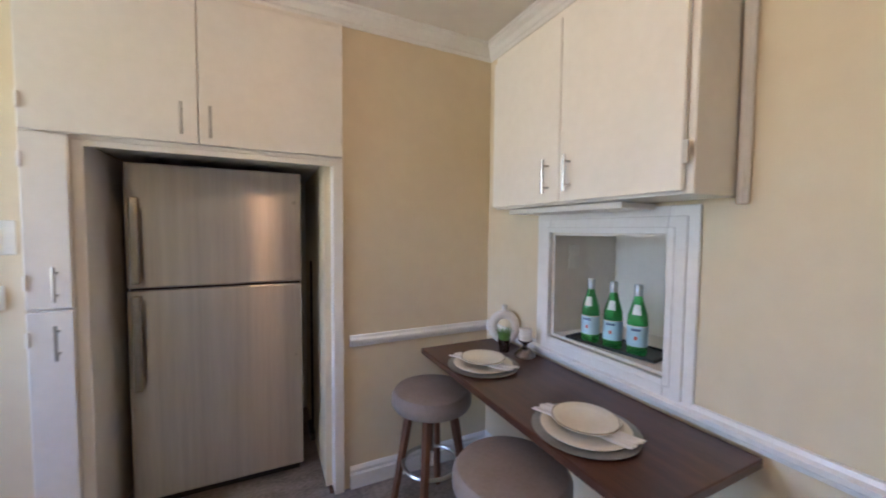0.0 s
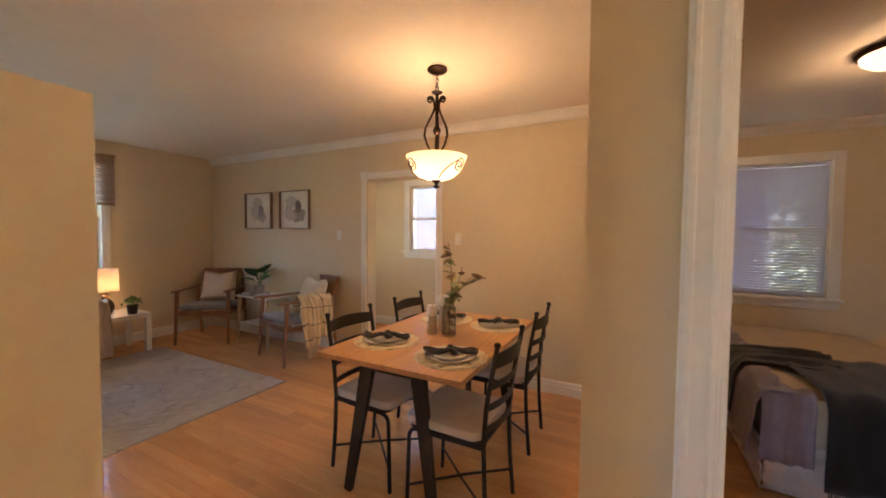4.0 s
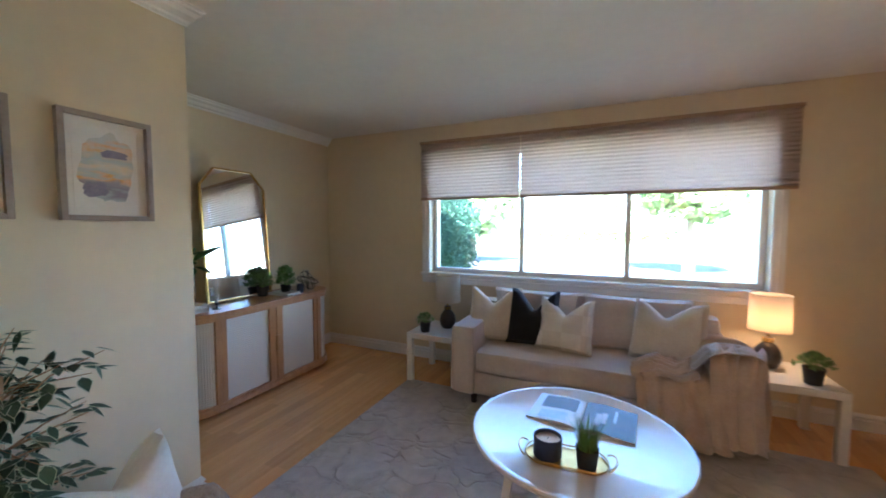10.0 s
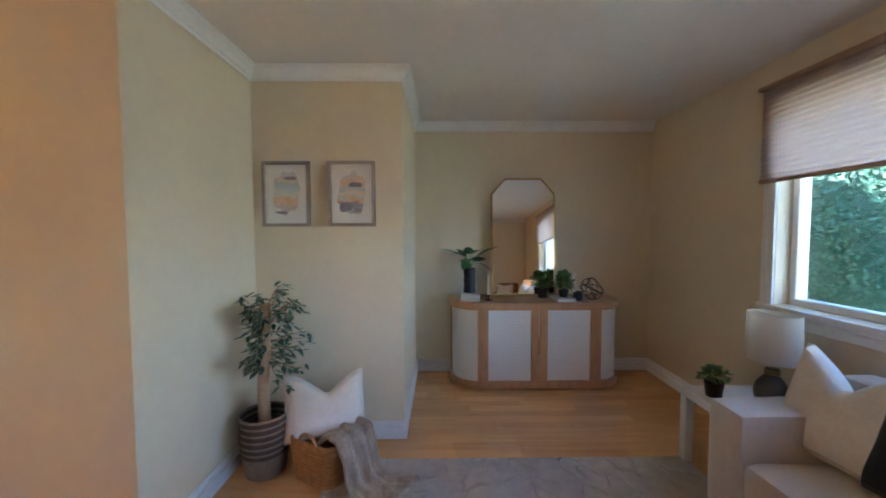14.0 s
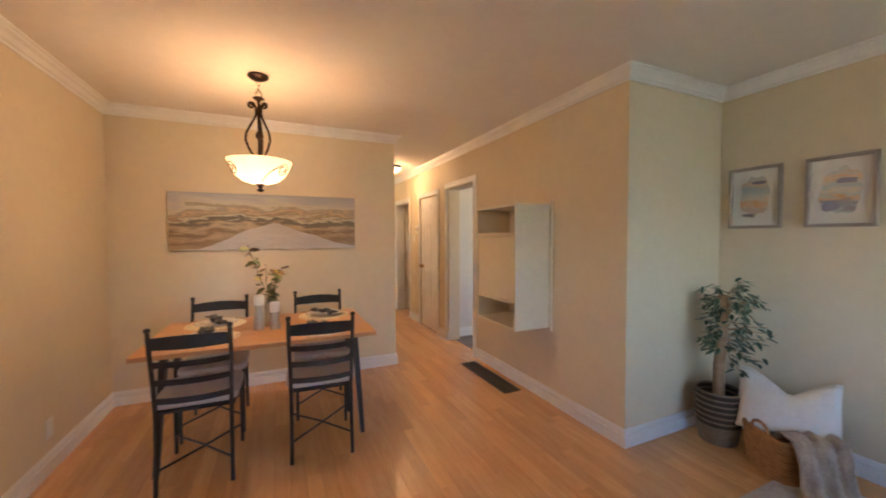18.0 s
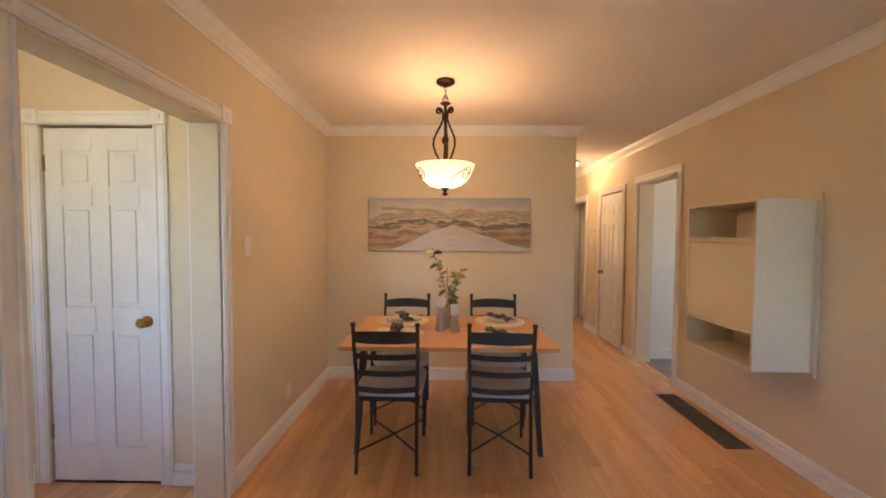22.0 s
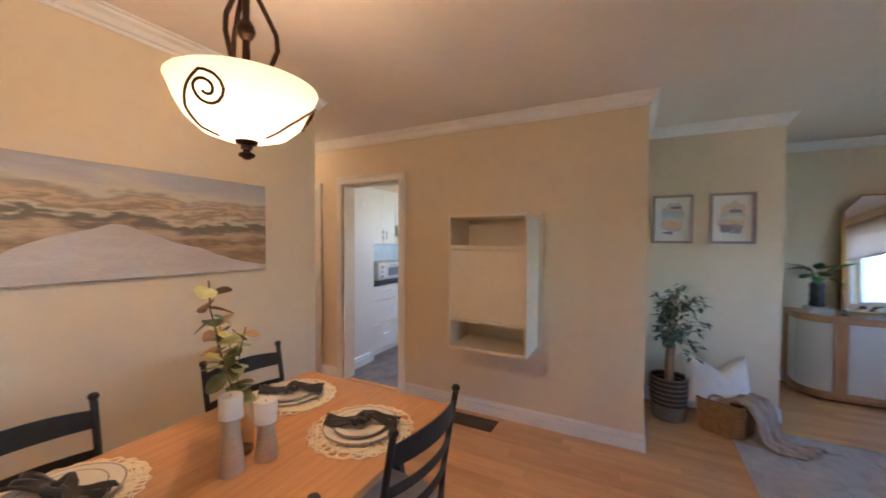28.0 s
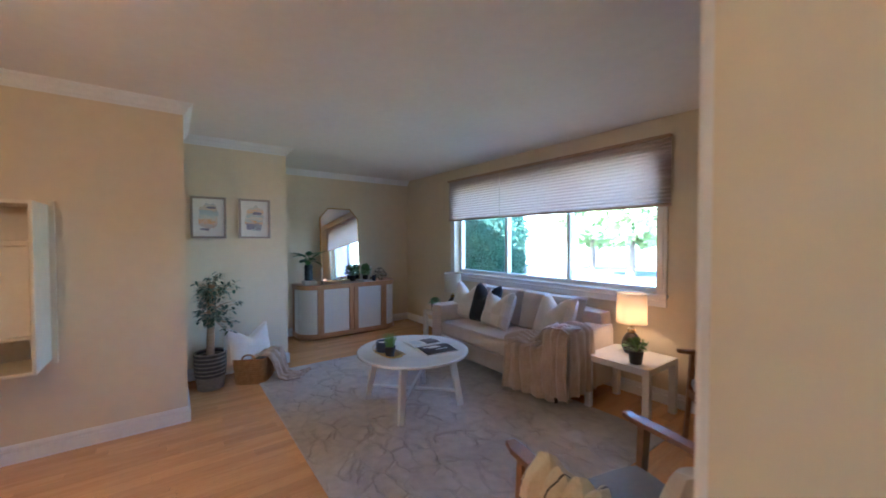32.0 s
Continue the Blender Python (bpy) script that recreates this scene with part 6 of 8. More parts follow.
def armchair(m, label):
    """A wooden lounge chair that faces -y, with a pad and a caned back."""
    c = thing("armchair", m, label, "armchair", "pair of lounge chairs")
    hw = 0.29
    for s in (-1, 1):
        part("front_leg", bar((s * hw, -0.27, 0.645), (s * (hw + 0.01), -0.31, 0.001), 0.040, 0.030, w2=0.026, d2=0.022, up=(0, 1, 0)), TEAK, c)
        part("back_leg", bar((s * (hw - 0.005), 0.20, 0.645), (s * hw, 0.33, 0.001), 0.040, 0.030, w2=0.028, d2=0.022, up=(0, 1, 0)), TEAK, c)
        part("arm", solid([(s * hw + a, b) for a, b in ((-0.018, -0.36), (0.018, -0.36), (0.032, -0.31), (0.026, 0.10), (0.018, 0.27), (-0.018, 0.27), (-0.022, 0.10), (-0.026, -0.31))], 0.646, 0.668, 0.004), TEAK, c)
        part("side_rail", bar((s * hw, -0.285, 0.385), (s * hw, 0.245, 0.345), 0.026, 0.05), TEAK, c)
        part("back_stile", bar((s * 0.255, 0.20, 0.36), (s * 0.255, 0.345, 0.86), 0.034, 0.026), TEAK, c)
    part("front_rail", box(-hw + 0.014, hw - 0.014, -0.298, -0.272, 0.36, 0.41, 0.003), TEAK, c)
    part("back_rail", box(-hw + 0.014, hw - 0.014, 0.215, 0.24, 0.32, 0.37, 0.003), TEAK, c)
    part("top_rail", bar((-0.255, 0.348, 0.855), (0.255, 0.348, 0.855), 0.030, 0.06), TEAK, c)
    part("lower_back_rail", bar((-0.24, 0.235, 0.48), (0.24, 0.235, 0.48), 0.022, 0.04), TEAK, c)
    bm = bmesh.new()
    bm.faces.new([bm.verts.new(v) for v in ((-0.238, 0.243, 0.505), (0.238, 0.243, 0.505), (0.238, 0.336, 0.823), (-0.238, 0.336, 0.823))])
    bmesh.ops.solidify(bm, geom=bm.faces[:], thickness=0.006)
    part("caned_back", bm, CANEM, c, "woven cane back panel")
    b = soft_box(-0.275, 0.275, -0.30, 0.22, 0.0, 0.075, 0.03, 0.006, 3)
    part("seat_pad", b, GREYC, c, "blue-grey padded seat", smooth=True, at=pose(0, 0, 0.402, -4))
    return c


A1M, A2M = pose(4.262, 5.56, 0.0, 0, 0, -54), pose(4.318, 4.055, 0.0, 0, 0, -104)
armchair(A1M, "walnut armchair with a blue-grey seat and cane back, in the corner")
armchair(A2M, "walnut armchair with a blanket over its arm")
for m_, sd, lb in ((A1M, 5, "pale patterned cushion propped on the corner armchair"), (A2M, 6, "pale patterned cushion propped on the armchair")):
    c = thing("chair_cushion", m_ @ pose(0, 0.115, 0.475, -17), lb, "cushion", "loose cushions")
    part("cover", cushion(0.44, 0.40, 0.15, sd, 0.05), PALE, c, smooth=True)

PLAIDB = mat("cream_check_blanket", srgb(234, 220, 190), srgb(220, 202, 166), rough=0.95, scale=10, bump=0.6, bump_scale=300, sheen=0.2)
_n, _l = PLAIDB.node_tree.nodes, PLAIDB.node_tree.links
_p, _co, _wn, _ad, _sx = _n["Principled BSDF"], _n.new("ShaderNodeTexCoord"), _n.new("ShaderNodeTexNoise"), _n.new("ShaderNodeVectorMath"), _n.new("ShaderNodeSeparateXYZ")
_wn.inputs["Scale"].default_value = 7.0
_ad.operation = "MULTIPLY_ADD"
_ad.inputs[1].default_value = (0.11, 0.11, 0.11)
_l.new(_co.outputs["Object"], _wn.inputs["Vector"]), _l.new(_wn.outputs["Color"], _ad.inputs[0]), _l.new(_co.outputs["Object"], _ad.inputs[2]), _l.new(_ad.outputs[0], _sx.inputs[0])
_or = _n.new("ShaderNodeMath")
_or.operation = "MAXIMUM"
for _k, (_ax, _f) in enumerate((("Y", 7.6), ("Z", 6.2))):
    _a, _b, _c = _n.new("ShaderNodeMath"), _n.new("ShaderNodeMath"), _n.new("ShaderNodeMath")
    _a.operation, _b.operation, _c.operation = "MULTIPLY", "FRACT", "LESS_THAN"
    _a.inputs[1].default_value, _c.inputs[1].default_value = _f, 0.055
    _l.new(_sx.outputs[_ax], _a.inputs[0]), _l.new(_a.outputs[0], _b.inputs[0]), _l.new(_b.outputs[0], _c.inputs[0]), _l.new(_c.outputs[0], _or.inputs[_k])
_mx = _n.new("ShaderNodeMix")
_mx.data_type = "RGBA"
_mx.inputs["B"].default_value = srgb(74, 66, 62)
_l.new(_p.inputs["Base Color"].links[0].from_socket, _mx.inputs["A"]), _l.new(_or.outputs[0], _mx.inputs["Factor"]), _l.new(_mx.outputs["Result"], _p.inputs["Base Color"])
PLAIDF = mat("cream_fringe", srgb(226, 210, 178), srgb(210, 190, 154), rough=0.95, scale=20)
pb = thing("plaid_blanket", A2M, "cream blanket with thin charcoal checks draped over the chair's arm", "blanket")
drape("blanket_cloth", pb, [(0.02, -0.04, 0.50), (0.14, 0.0, 0.53), (0.25, 0.02, 0.665), (0.29, 0.03, 0.695), (0.345, 0.03, 0.66), (0.365, 0.04, 0.50), (0.378, 0.05, 0.27)], (0.0, 0.32, 0), PLAIDB, 5.0, 6, 0.026, m=20, flare=-0.2)
drape("blanket_fold", pb, [(0.20, -0.09, 0.60), (0.30, -0.07, 0.72), (0.355, -0.06, 0.66), (0.385, -0.05, 0.42), (0.39, -0.04, 0.19)], (0.0, 0.20, 0), PLAIDB, 2.0, 5, 0.024, m=14, flare=-0.9)
drape("blanket_fold", pb, [(0.12, 0.13, 0.58), (0.27, 0.12, 0.70), (0.345, 0.11, 0.67), (0.375, 0.10, 0.52), (0.38, 0.09, 0.40)], (0.0, 0.20, 0), PLAIDB, 8.0, 4, 0.020, m=14, flare=-0.3)
bm = bmesh.new()
rg = random.Random(8)
for k in range(46):
    y = -0.095 + 0.11 * k / 45
    tube([(0.39, y, 0.185), (0.392 + rg.uniform(-0.01, 0.02), y + rg.uniform(-0.01, 0.01), 0.12), (0.39 + rg.uniform(-0.02, 0.03), y + rg.uniform(-0.015, 0.015), 0.06 + 0.03 * rg.random())], 0.002, 4, bm=bm)
part("fringe", bm, PLAIDF, pb, "cream fringe")

# side table between the chairs
sd = thing("side_table", pose(4.475, 4.83, 0), "white-topped side table with pale legs and a lower shelf", "side table")
part("tabletop", box(-0.190, 0.172, -0.30, 0.30, 0.575, 0.60, 0.004), WHITEL, sd)
part("lower_shelf", box(-0.17, 0.17, -0.26, 0.26, 0.235, 0.252, 0.003), WHITEL, sd)
for sx in (-1, 1):
    for sy in (-1, 1):
        part("leg", bar((sx * 0.165, sy * 0.255, 0.574), (sx * 0.185, sy * 0.285, 0.001), 0.034, 0.03, w2=0.026, d2=0.022, up=(0, 1, 0)), BIRCH if sx < 0 else WHITEL, sd)
GREYP = mat("grey_ceramic_pot", srgb(150, 144, 140), srgb(134, 128, 124), rough=0.7, scale=14, bump=0.3, bump_scale=90)
BIGL = mat("broad_green_leaf", srgb(72, 120, 60), srgb(52, 94, 46), rough=0.42, scale=12, per_object=0.2)


def broad_plant(name, x, y, z, leaves, label, pot, pot_mat, l=0.15, w=0.11, seed=1, rise=0.2, lift=0.0):
    p = thing(name, pose(x, y, z), label, "potted plant")
    part("pot", lathe(pot, 28), pot_mat, p, smooth=True)
    top = max(q[1] for q in pot)
    rg = random.Random(seed)
    meshes = []
    for k in range(3):
        b = leaf_mesh(l * (0.8 + 0.2 * k), w * (0.8 + 0.2 * k), 0.18, 0.75, 8)
        me = bpy.data.meshes.new("leaf")
        b.to_mesh(me), b.free()
        me.materials.append(BIGL)
        meshes.append(me)
    for k in range(leaves):
        a = 2 * math.pi * k / leaves + rg.uniform(-0.4, 0.4)
        hh = rise * rg.uniform(0.35, 1.0)
        reach = 0.03 + 0.05 * (1 - hh / rise) + 0.02 * rg.random()
        tip = Vector((reach * math.cos(a), reach * math.sin(a), top + hh))
        part("leaf_stalk", tube([(0.008 * math.cos(a), 0.008 * math.sin(a), top - 0.02), (0.02 * math.cos(a), 0.02 * math.sin(a), top + hh * 0.5), tuple(tip)], 0.0028, 5), HERB, p)
        o = new("leaf", meshes[k % 3])
        o.parent = p
        o.matrix_local = Matrix.Translation(tip) @ Euler((rg.uniform(-0.3, 0.3), lift + (rg.uniform(-1.25, -0.6) if hh > 0.6 * rise else rg.uniform(-0.85, -0.15)), a)).to_matrix().to_4x4()
    return p


broad_plant("potted_plant", 4.48, 4.94, 0.60, 9, "broad-leaved green plant in a grey pot on the side table", [(0, 0), (0.055, 0), (0.064, 0.11), (0.058, 0.11), (0.054, 0.095), (0, 0.095)], GREYP, 0.165, 0.155, 3, 0.17, 0.15)
CLEAR = mat("small_glass_dish", srgb(214, 214, 210), rough=0.15, scale=20)
bkA = mat("paper_cover", srgb(228, 224, 214), srgb(214, 208, 196), rough=0.5, scale=8)


def book(x, y, z, w, d, h, turn, cover, label):
    b = thing("book", pose(x, y, z, 0, 0, turn), label, "book", "stacked books")
    part("page_block", box(-w / 2 + 0.003, w / 2 - 0.004, -d / 2 + 0.004, d / 2 - 0.004, 0.002, h - 0.002), PAGE, b)
    for z0 in (0.0003, h - 0.002):
        part("cover", box(-w / 2, w / 2, -d / 2, d / 2, z0, z0 + 0.0017), cover, b)
    part("spine", box(-w / 2 - 0.0015, -w / 2, -d / 2, d / 2, 0.0003, h - 0.0003), cover, b)
    return b


book(4.43, 4.69, 0.600, 0.20, 0.27, 0.016, 12, bkA, "pale magazine lying on the side table")
book(4.44, 4.685, 0.6162, 0.19, 0.26, 0.010, 20, PICL, "printed magazine on top of another")
gl = thing("reading_glasses", pose(4.40, 4.67, 0.6265, 0, 0, 35), "thin black-framed reading glasses lying on a magazine", "glasses")
for s in (-1, 1):
    part("lens_rim", tube([(s * 0.032 + 0.024 * math.cos(t), 0.02 * math.sin(t), 0.014 + 0.010 * math.sin(t)) for t in [2 * math.pi * i / 20 for i in range(21)]], 0.0016, 5), BLACK, gl)
    part("temple", tube([(s * 0.056, 0.004, 0.016), (s * 0.058, 0.07, 0.006), (s * 0.05, 0.13, 0.002)], 0.0015, 5), BLACK, gl)
part("bridge", tube([(-0.009, 0.004, 0.018), (0, 0.006, 0.021), (0.009, 0.004, 0.018)], 0.0016, 5), BLACK, gl)
dish = thing("glass_coaster", pose(4.37, 5.05, 0.6003), "small clear glass dish on the side table", "dish")
part("dish_body", lathe([(0, 0), (0.04, 0), (0.045, 0.02), (0.042, 0.02), (0.038, 0.004), (0, 0.004)], 24), CLEAR, dish, smooth=True)


# pictures
def framed(name, m, w, h, fw, fmat, label, mount, blobs, seed, group, depth=0.022):
    """A framed print in the xz plane facing +y; blobs of paint: (x, z, half width, half height, material)."""
    p = thing(name, m, label, "picture", group)
    for b, nm in (((-w / 2, -w / 2 + fw, 0.001, depth, -h / 2, h / 2), "frame_side"), ((w / 2 - fw, w / 2, 0.001, depth, -h / 2, h / 2), "frame_side"), ((-w / 2 + fw, w / 2 - fw, 0.001, depth, h / 2 - fw, h / 2), "frame_top"), ((-w / 2 + fw, w / 2 - fw, 0.001, depth, -h / 2, -h / 2 + fw), "frame_bottom")):
        part(nm, box(*b, 0.0015), fmat, p)
    part("mount", box(-w / 2 + fw, w / 2 - fw, 0.001, 0.008, -h / 2 + fw, h / 2 - fw), mount, p, "white print mount")
    for i, (x, z, a, b, m_) in enumerate(blobs):
        bm = bmesh.new()
        k_ = 1.2 if h < 0.45 else 1.0
        vs_ = []
        for k in range(44):
            t = 2 * math.pi * k / 44
            rr_ = 1 + 0.30 * noise.noise(Vector((math.cos(t) * 1.9 + seed, math.sin(t) * 1.9, i * 3.0))) + 0.10 * noise.noise(Vector((math.cos(t) * 6 + seed, math.sin(t) * 6, i * 5.0)))
            ex = 1.6
            cx_ = math.copysign(abs(math.cos(t)) ** (2 / (2 + ex)), math.cos(t)) if a > b * 1.4 else math.cos(t)
            vs_.append(bm.verts.new((k_ * (x + a * rr_ * cx_), 0.0084 + 0.0004 * i, k_ * (z + b * rr_ * math.sin(t)))))
        bm.faces.new(vs_)
        part("paint_shape", bm, m_, p)
    return p


MOUNT = mat("mount_board", srgb(238, 234, 226), srgb(232, 227, 218), rough=0.6, scale=10)
FRAMEG = mat("grey_wood_frame", srgb(170, 156, 144), srgb(154, 140, 128), rough=0.6, scale=8, bump=0.1)
FRAMEB = mat("brown_wood_frame", srgb(150, 124, 102), srgb(132, 106, 86), rough=0.55, scale=8)
AN = mat("art_plum", srgb(128, 122, 140), srgb(158, 150, 160), rough=0.6, scale=30)


def watercolour(name, tones, seed):
    """Washes of colour in ragged level bands, thinner and thicker by turns."""
    m = mat(name, srgb(230, 220, 205), rough=0.65, scale=20)
    n, l = m.node_tree.nodes, m.node_tree.links
    co, mp, n1, sx, ma, rp, hs, n2, mr = (n.new("ShaderNode" + k) for k in ("TexCoord", "Mapping", "TexNoise", "SeparateXYZ", "Math", "ValToRGB", "HueSaturation", "TexNoise", "MapRange"))
    mp.inputs["Scale"].default_value, mp.inputs["Location"].default_value = (7, 1, 26), (seed * 3.7, 0, seed * 1.3)
    n1.inputs["Scale"].default_value, n1.inputs["Detail"].default_value, n1.inputs["Distortion"].default_value = 1.0, 5, 0.7
    l.new(co.outputs["Object"], mp.inputs[0]), l.new(mp.outputs[0], n1.inputs["Vector"]), l.new(co.outputs["Object"], sx.inputs[0])
    sc = n.new("ShaderNodeMath")
    sc.operation, ma.operation = "MULTIPLY_ADD", "MULTIPLY_ADD"
    sc.inputs[1].default_value, sc.inputs[2].default_value, ma.inputs[1].default_value = 4.3, 0.22, 0.55
    l.new(sx.outputs["Z"], sc.inputs[0]), l.new(n1.outputs["Fac"], ma.inputs[0]), l.new(sc.outputs[0], ma.inputs[2])
    for k, (f, *c) in enumerate(tones):
        e = rp.color_ramp.elements[k] if k < 2 else rp.color_ramp.elements.new(f)
        e.position, e.color = f, srgb(*c)
    n2.inputs["Scale"].default_value = 38.0
    l.new(co.outputs["Object"], n2.inputs["Vector"]), l.new(n2.outputs["Fac"], mr.inputs[0])
    mr.inputs[1].default_value, mr.inputs[2].default_value, mr.inputs[3].default_value, mr.inputs[4].default_value = 0.3, 0.7, 0.45, 1.15
    l.new(ma.outputs[0], rp.inputs[0]), l.new(rp.outputs[0], hs.inputs["Color"]), l.new(mr.outputs[0], hs.inputs["Saturation"]), l.new(hs.outputs[0], n["Principled BSDF"].inputs["Base Color"])
    return m


WC1 = watercolour("orange_teal_wash", ((0.0, 206, 190, 186), (0.14, 214, 188, 168), (0.28, 232, 186, 138), (0.42, 226, 196, 158), (0.52, 226, 216, 200), (0.66, 196, 206, 200), (0.78, 186, 198, 200), (0.86, 224, 192, 150), (1.0, 206, 206, 198)), 1.0)
WC2 = watercolour("plum_orange_wash", ((0.0, 190, 196, 192), (0.10, 150, 140, 146), (0.22, 172, 158, 158), (0.31, 232, 184, 124), (0.40, 200, 204, 194), (0.52, 230, 212, 180), (0.64, 190, 202, 196), (0.76, 226, 196, 150), (0.86, 230, 182, 120), (1.0, 214, 210, 196)), 2.0)
for y_, wc_, sd_, lb_, bl_ in ((3.176, WC1, 1, "grey-framed abstract print with orange and teal washes", [(0.0, 0.005, 0.070, 0.115, WC1), (-0.02, 0.085, 0.036, 0.009, AN), (0.03, -0.10, 0.030, 0.008, AN)]), (3.597, WC2, 2, "grey-framed abstract print with plum and orange washes", [(0.0, 0.005, 0.072, 0.115, WC2), (-0.02, 0.050, 0.036, 0.013, AN), (0.035, -0.072, 0.034, 0.024, AN)])):
    pc_ = framed("framed_abstract", pose(XP, y_, 1.634, 0, 0, -90), 0.305, 0.42, 0.020, FRAMEG, lb_, MOUNT, bl_, sd_, "framed abstracts", 0.030)
    for b_, nm_ in (((-0.108, -0.1055, -0.165, 0.165), "mount_bevel"), ((0.1055, 0.108, -0.165, 0.165), "mount_bevel"), ((-0.1055, 0.1055, 0.1625, 0.165), "mount_bevel"), ((-0.1055, 0.1055, -0.165, -0.1625), "mount_bevel")):
        part(nm_, box(b_[0], b_[1], 0.008, 0.0105, b_[2], b_[3]), MOUNT, pc_)
AG, AD = mat("art_grey", srgb(206, 198, 190), srgb(190, 182, 174), rough=0.6, scale=12), mat("art_dark_grey", srgb(120, 114, 114), srgb(140, 134, 132), rough=0.6, scale=12)
AG2 = mat("art_mid_grey", srgb(180, 170, 164), srgb(166, 156, 150), rough=0.6, scale=12)
framed("framed_pebbles", pose(XE, 5.185, 1.672, 0, 0, 90), 0.525, 0.475, 0.007, FRAMEB, "brown-framed canvas of overlapping grey pebble shapes", MOUNT, [(0.03, 0.10, 0.10, 0.085, AG), (0.06, -0.02, 0.11, 0.10, AG), (-0.06, -0.08, 0.085, 0.07, AG2), (-0.035, 0.0, 0.05, 0.075, AD)], 3, "framed pebble pictures", 0.04)
framed("framed_pebbles", pose(XE, 4.50, 1.672, 0, 0, 90), 0.525, 0.475, 0.007, FRAMEB, "brown-framed canvas of overlapping grey pebble shapes", MOUNT, [(0.07, 0.10, 0.10, 0.075, AG), (0.11, -0.04, 0.075, 0.095, AG), (-0.05, -0.07, 0.12, 0.085, AG2), (-0.06, 0.04, 0.055, 0.08, AD), (0.03, -0.08, 0.06, 0.05, AG)], 4, "framed pebble pictures", 0.04)

# sideboard
CANEW = bpy.data.materials.new("white_cane_webbing")
CANEW.use_nodes = True
_t = CANEW.node_tree
_pb, _co, _mx = _t.nodes["Principled BSDF"], _t.nodes.new("ShaderNodeTexCoord"), _t.nodes.new("ShaderNodeMix")
_mx.data_type = "RGBA"
_ws = []
for _d in ("DIAGONAL", "Z"):
    _w = _t.nodes.new("ShaderNodeTexWave")
    _w.wave_type, _w.bands_direction = "BANDS", ("Y" if _d == "DIAGONAL" else "Z")
    _w.inputs["Scale"].default_value = 19.0
    _t.links.new(_co.outputs["Object"], _w.inputs["Vector"])
    _ws.append(_w)
_ml = _t.nodes.new("ShaderNodeMath")
_ml.operation = "MULTIPLY"
_t.links.new(_ws[0].outputs["Fac"], _ml.inputs[0]), _t.links.new(_ws[1].outputs["Fac"], _ml.inputs[1])
_mr = _t.nodes.new("ShaderNodeMapRange")
_mr.inputs[1].default_value, _mr.inputs[2].default_value = 0.25, 0.6
_t.links.new(_ml.outputs[0], _mr.inputs[0])
_mx.inputs["A"].default_value, _mx.inputs["B"].default_value = srgb(238, 233, 222), srgb(184, 174, 158)
_t.links.new(_mr.outputs[0], _mx.inputs["Factor"])
_t.links.new(_mx.outputs["Result"], _pb.inputs["Base Color"])
_pb.inputs["Roughness"].default_value = 0.6
_bu = _t.nodes.new("ShaderNodeBump")
_bu.inputs["Strength"].default_value, _bu.inputs["Distance"].default_value = 0.6, 0.003
_bu.invert = True
_t.links.new(_mr.outputs[0], _bu.inputs["Height"])
_t.links.new(_bu.outputs[0], _pb.inputs["Normal"])
OAKS = mat("light_oak_sideboard", srgb(196, 150, 104), srgb(178, 130, 86), rough=0.30, scale=5, stretch=(4, 4, 1), bump=0.06)
sb = thing("sideboard", pose(-0.765, 5.03, 0), "rounded oak sideboard with white cane door panels", "sideboard")
SW_, SD_, SH_ = 0.765, 0.47, 0.770


def d_outline(g=0.0, r=0.255, seg=12):
    r -= g
    pts = [(0.0, -SW_ + g), (SD_ - 0.255, -SW_ + g)] + [(SD_ - 0.255 + r * math.sin(t), -SW_ + 0.255 - r * math.cos(t)) for t in [radians(90) * i / seg for i in range(1, seg)]]
    pts += [(SD_ - g, -SW_ + 0.255), (SD_ - g, SW_ - 0.255)] + [(SD_ - 0.255 + r * math.cos(t), SW_ - 0.255 + r * math.sin(t)) for t in [radians(90) * i / seg for i in range(1, seg)]] + [(SD_ - 0.255, SW_ - g), (0.0, SW_ - g)]
    return pts


part("worktop", solid(d_outline(), SH_ - 0.032, SH_, 0.003), OAKS, sb)
part("carcass", solid(d_outline(0.022), 0.06, SH_ - 0.033), CANEW, sb, "white cane skin")
part("plinth", solid(d_outline(0.0), 0.02, 0.062, 0.003), OAKS, sb)
part("toe_base", solid(d_outline(0.05), 0.0005, 0.02), FOOT, sb)
part("upper_band", solid(d_outline(0.004), SH_ - 0.062, SH_ - 0.033), OAKS, sb)
part("lower_band", solid(d_outline(0.004), 0.063, 0.085), OAKS, sb)
for y0, y1 in ((-0.535, -0.490), (0.490, 0.535), (-0.068, -0.003), (0.003, 0.068)):
    part("door_stile", box(SD_ - 0.04, SD_ - 0.004 if abs(y0) > 0.1 else SD_ - 0.002, y0, y1, 0.083, SH_ - 0.050, 0.002), OAKS, sb)
for s in (-1, 1):
    for y0, y1, nm in ((0.445, 0.487, "door_outer_stile"),):
        a, b = sorted((s * y0, s * y1))
        part(nm, box(SD_ - 0.03, SD_ - 0.010, a, b, 0.083, SH_ - 0.050, 0.002), OAKS, sb)
    part("corner_post", box(0.005, 0.06, s * (SW_ - 0.02) - 0.015, s * (SW_ - 0.02) + 0.015, 0.083, SH_ - 0.050, 0.002), OAKS, sb)
part("door_handle", box(SD_ - 0.002, SD_ + 0.018, -0.016, 0.016, 0.33, 0.47, 0.004), OAKS, sb, "wooden pull handle")

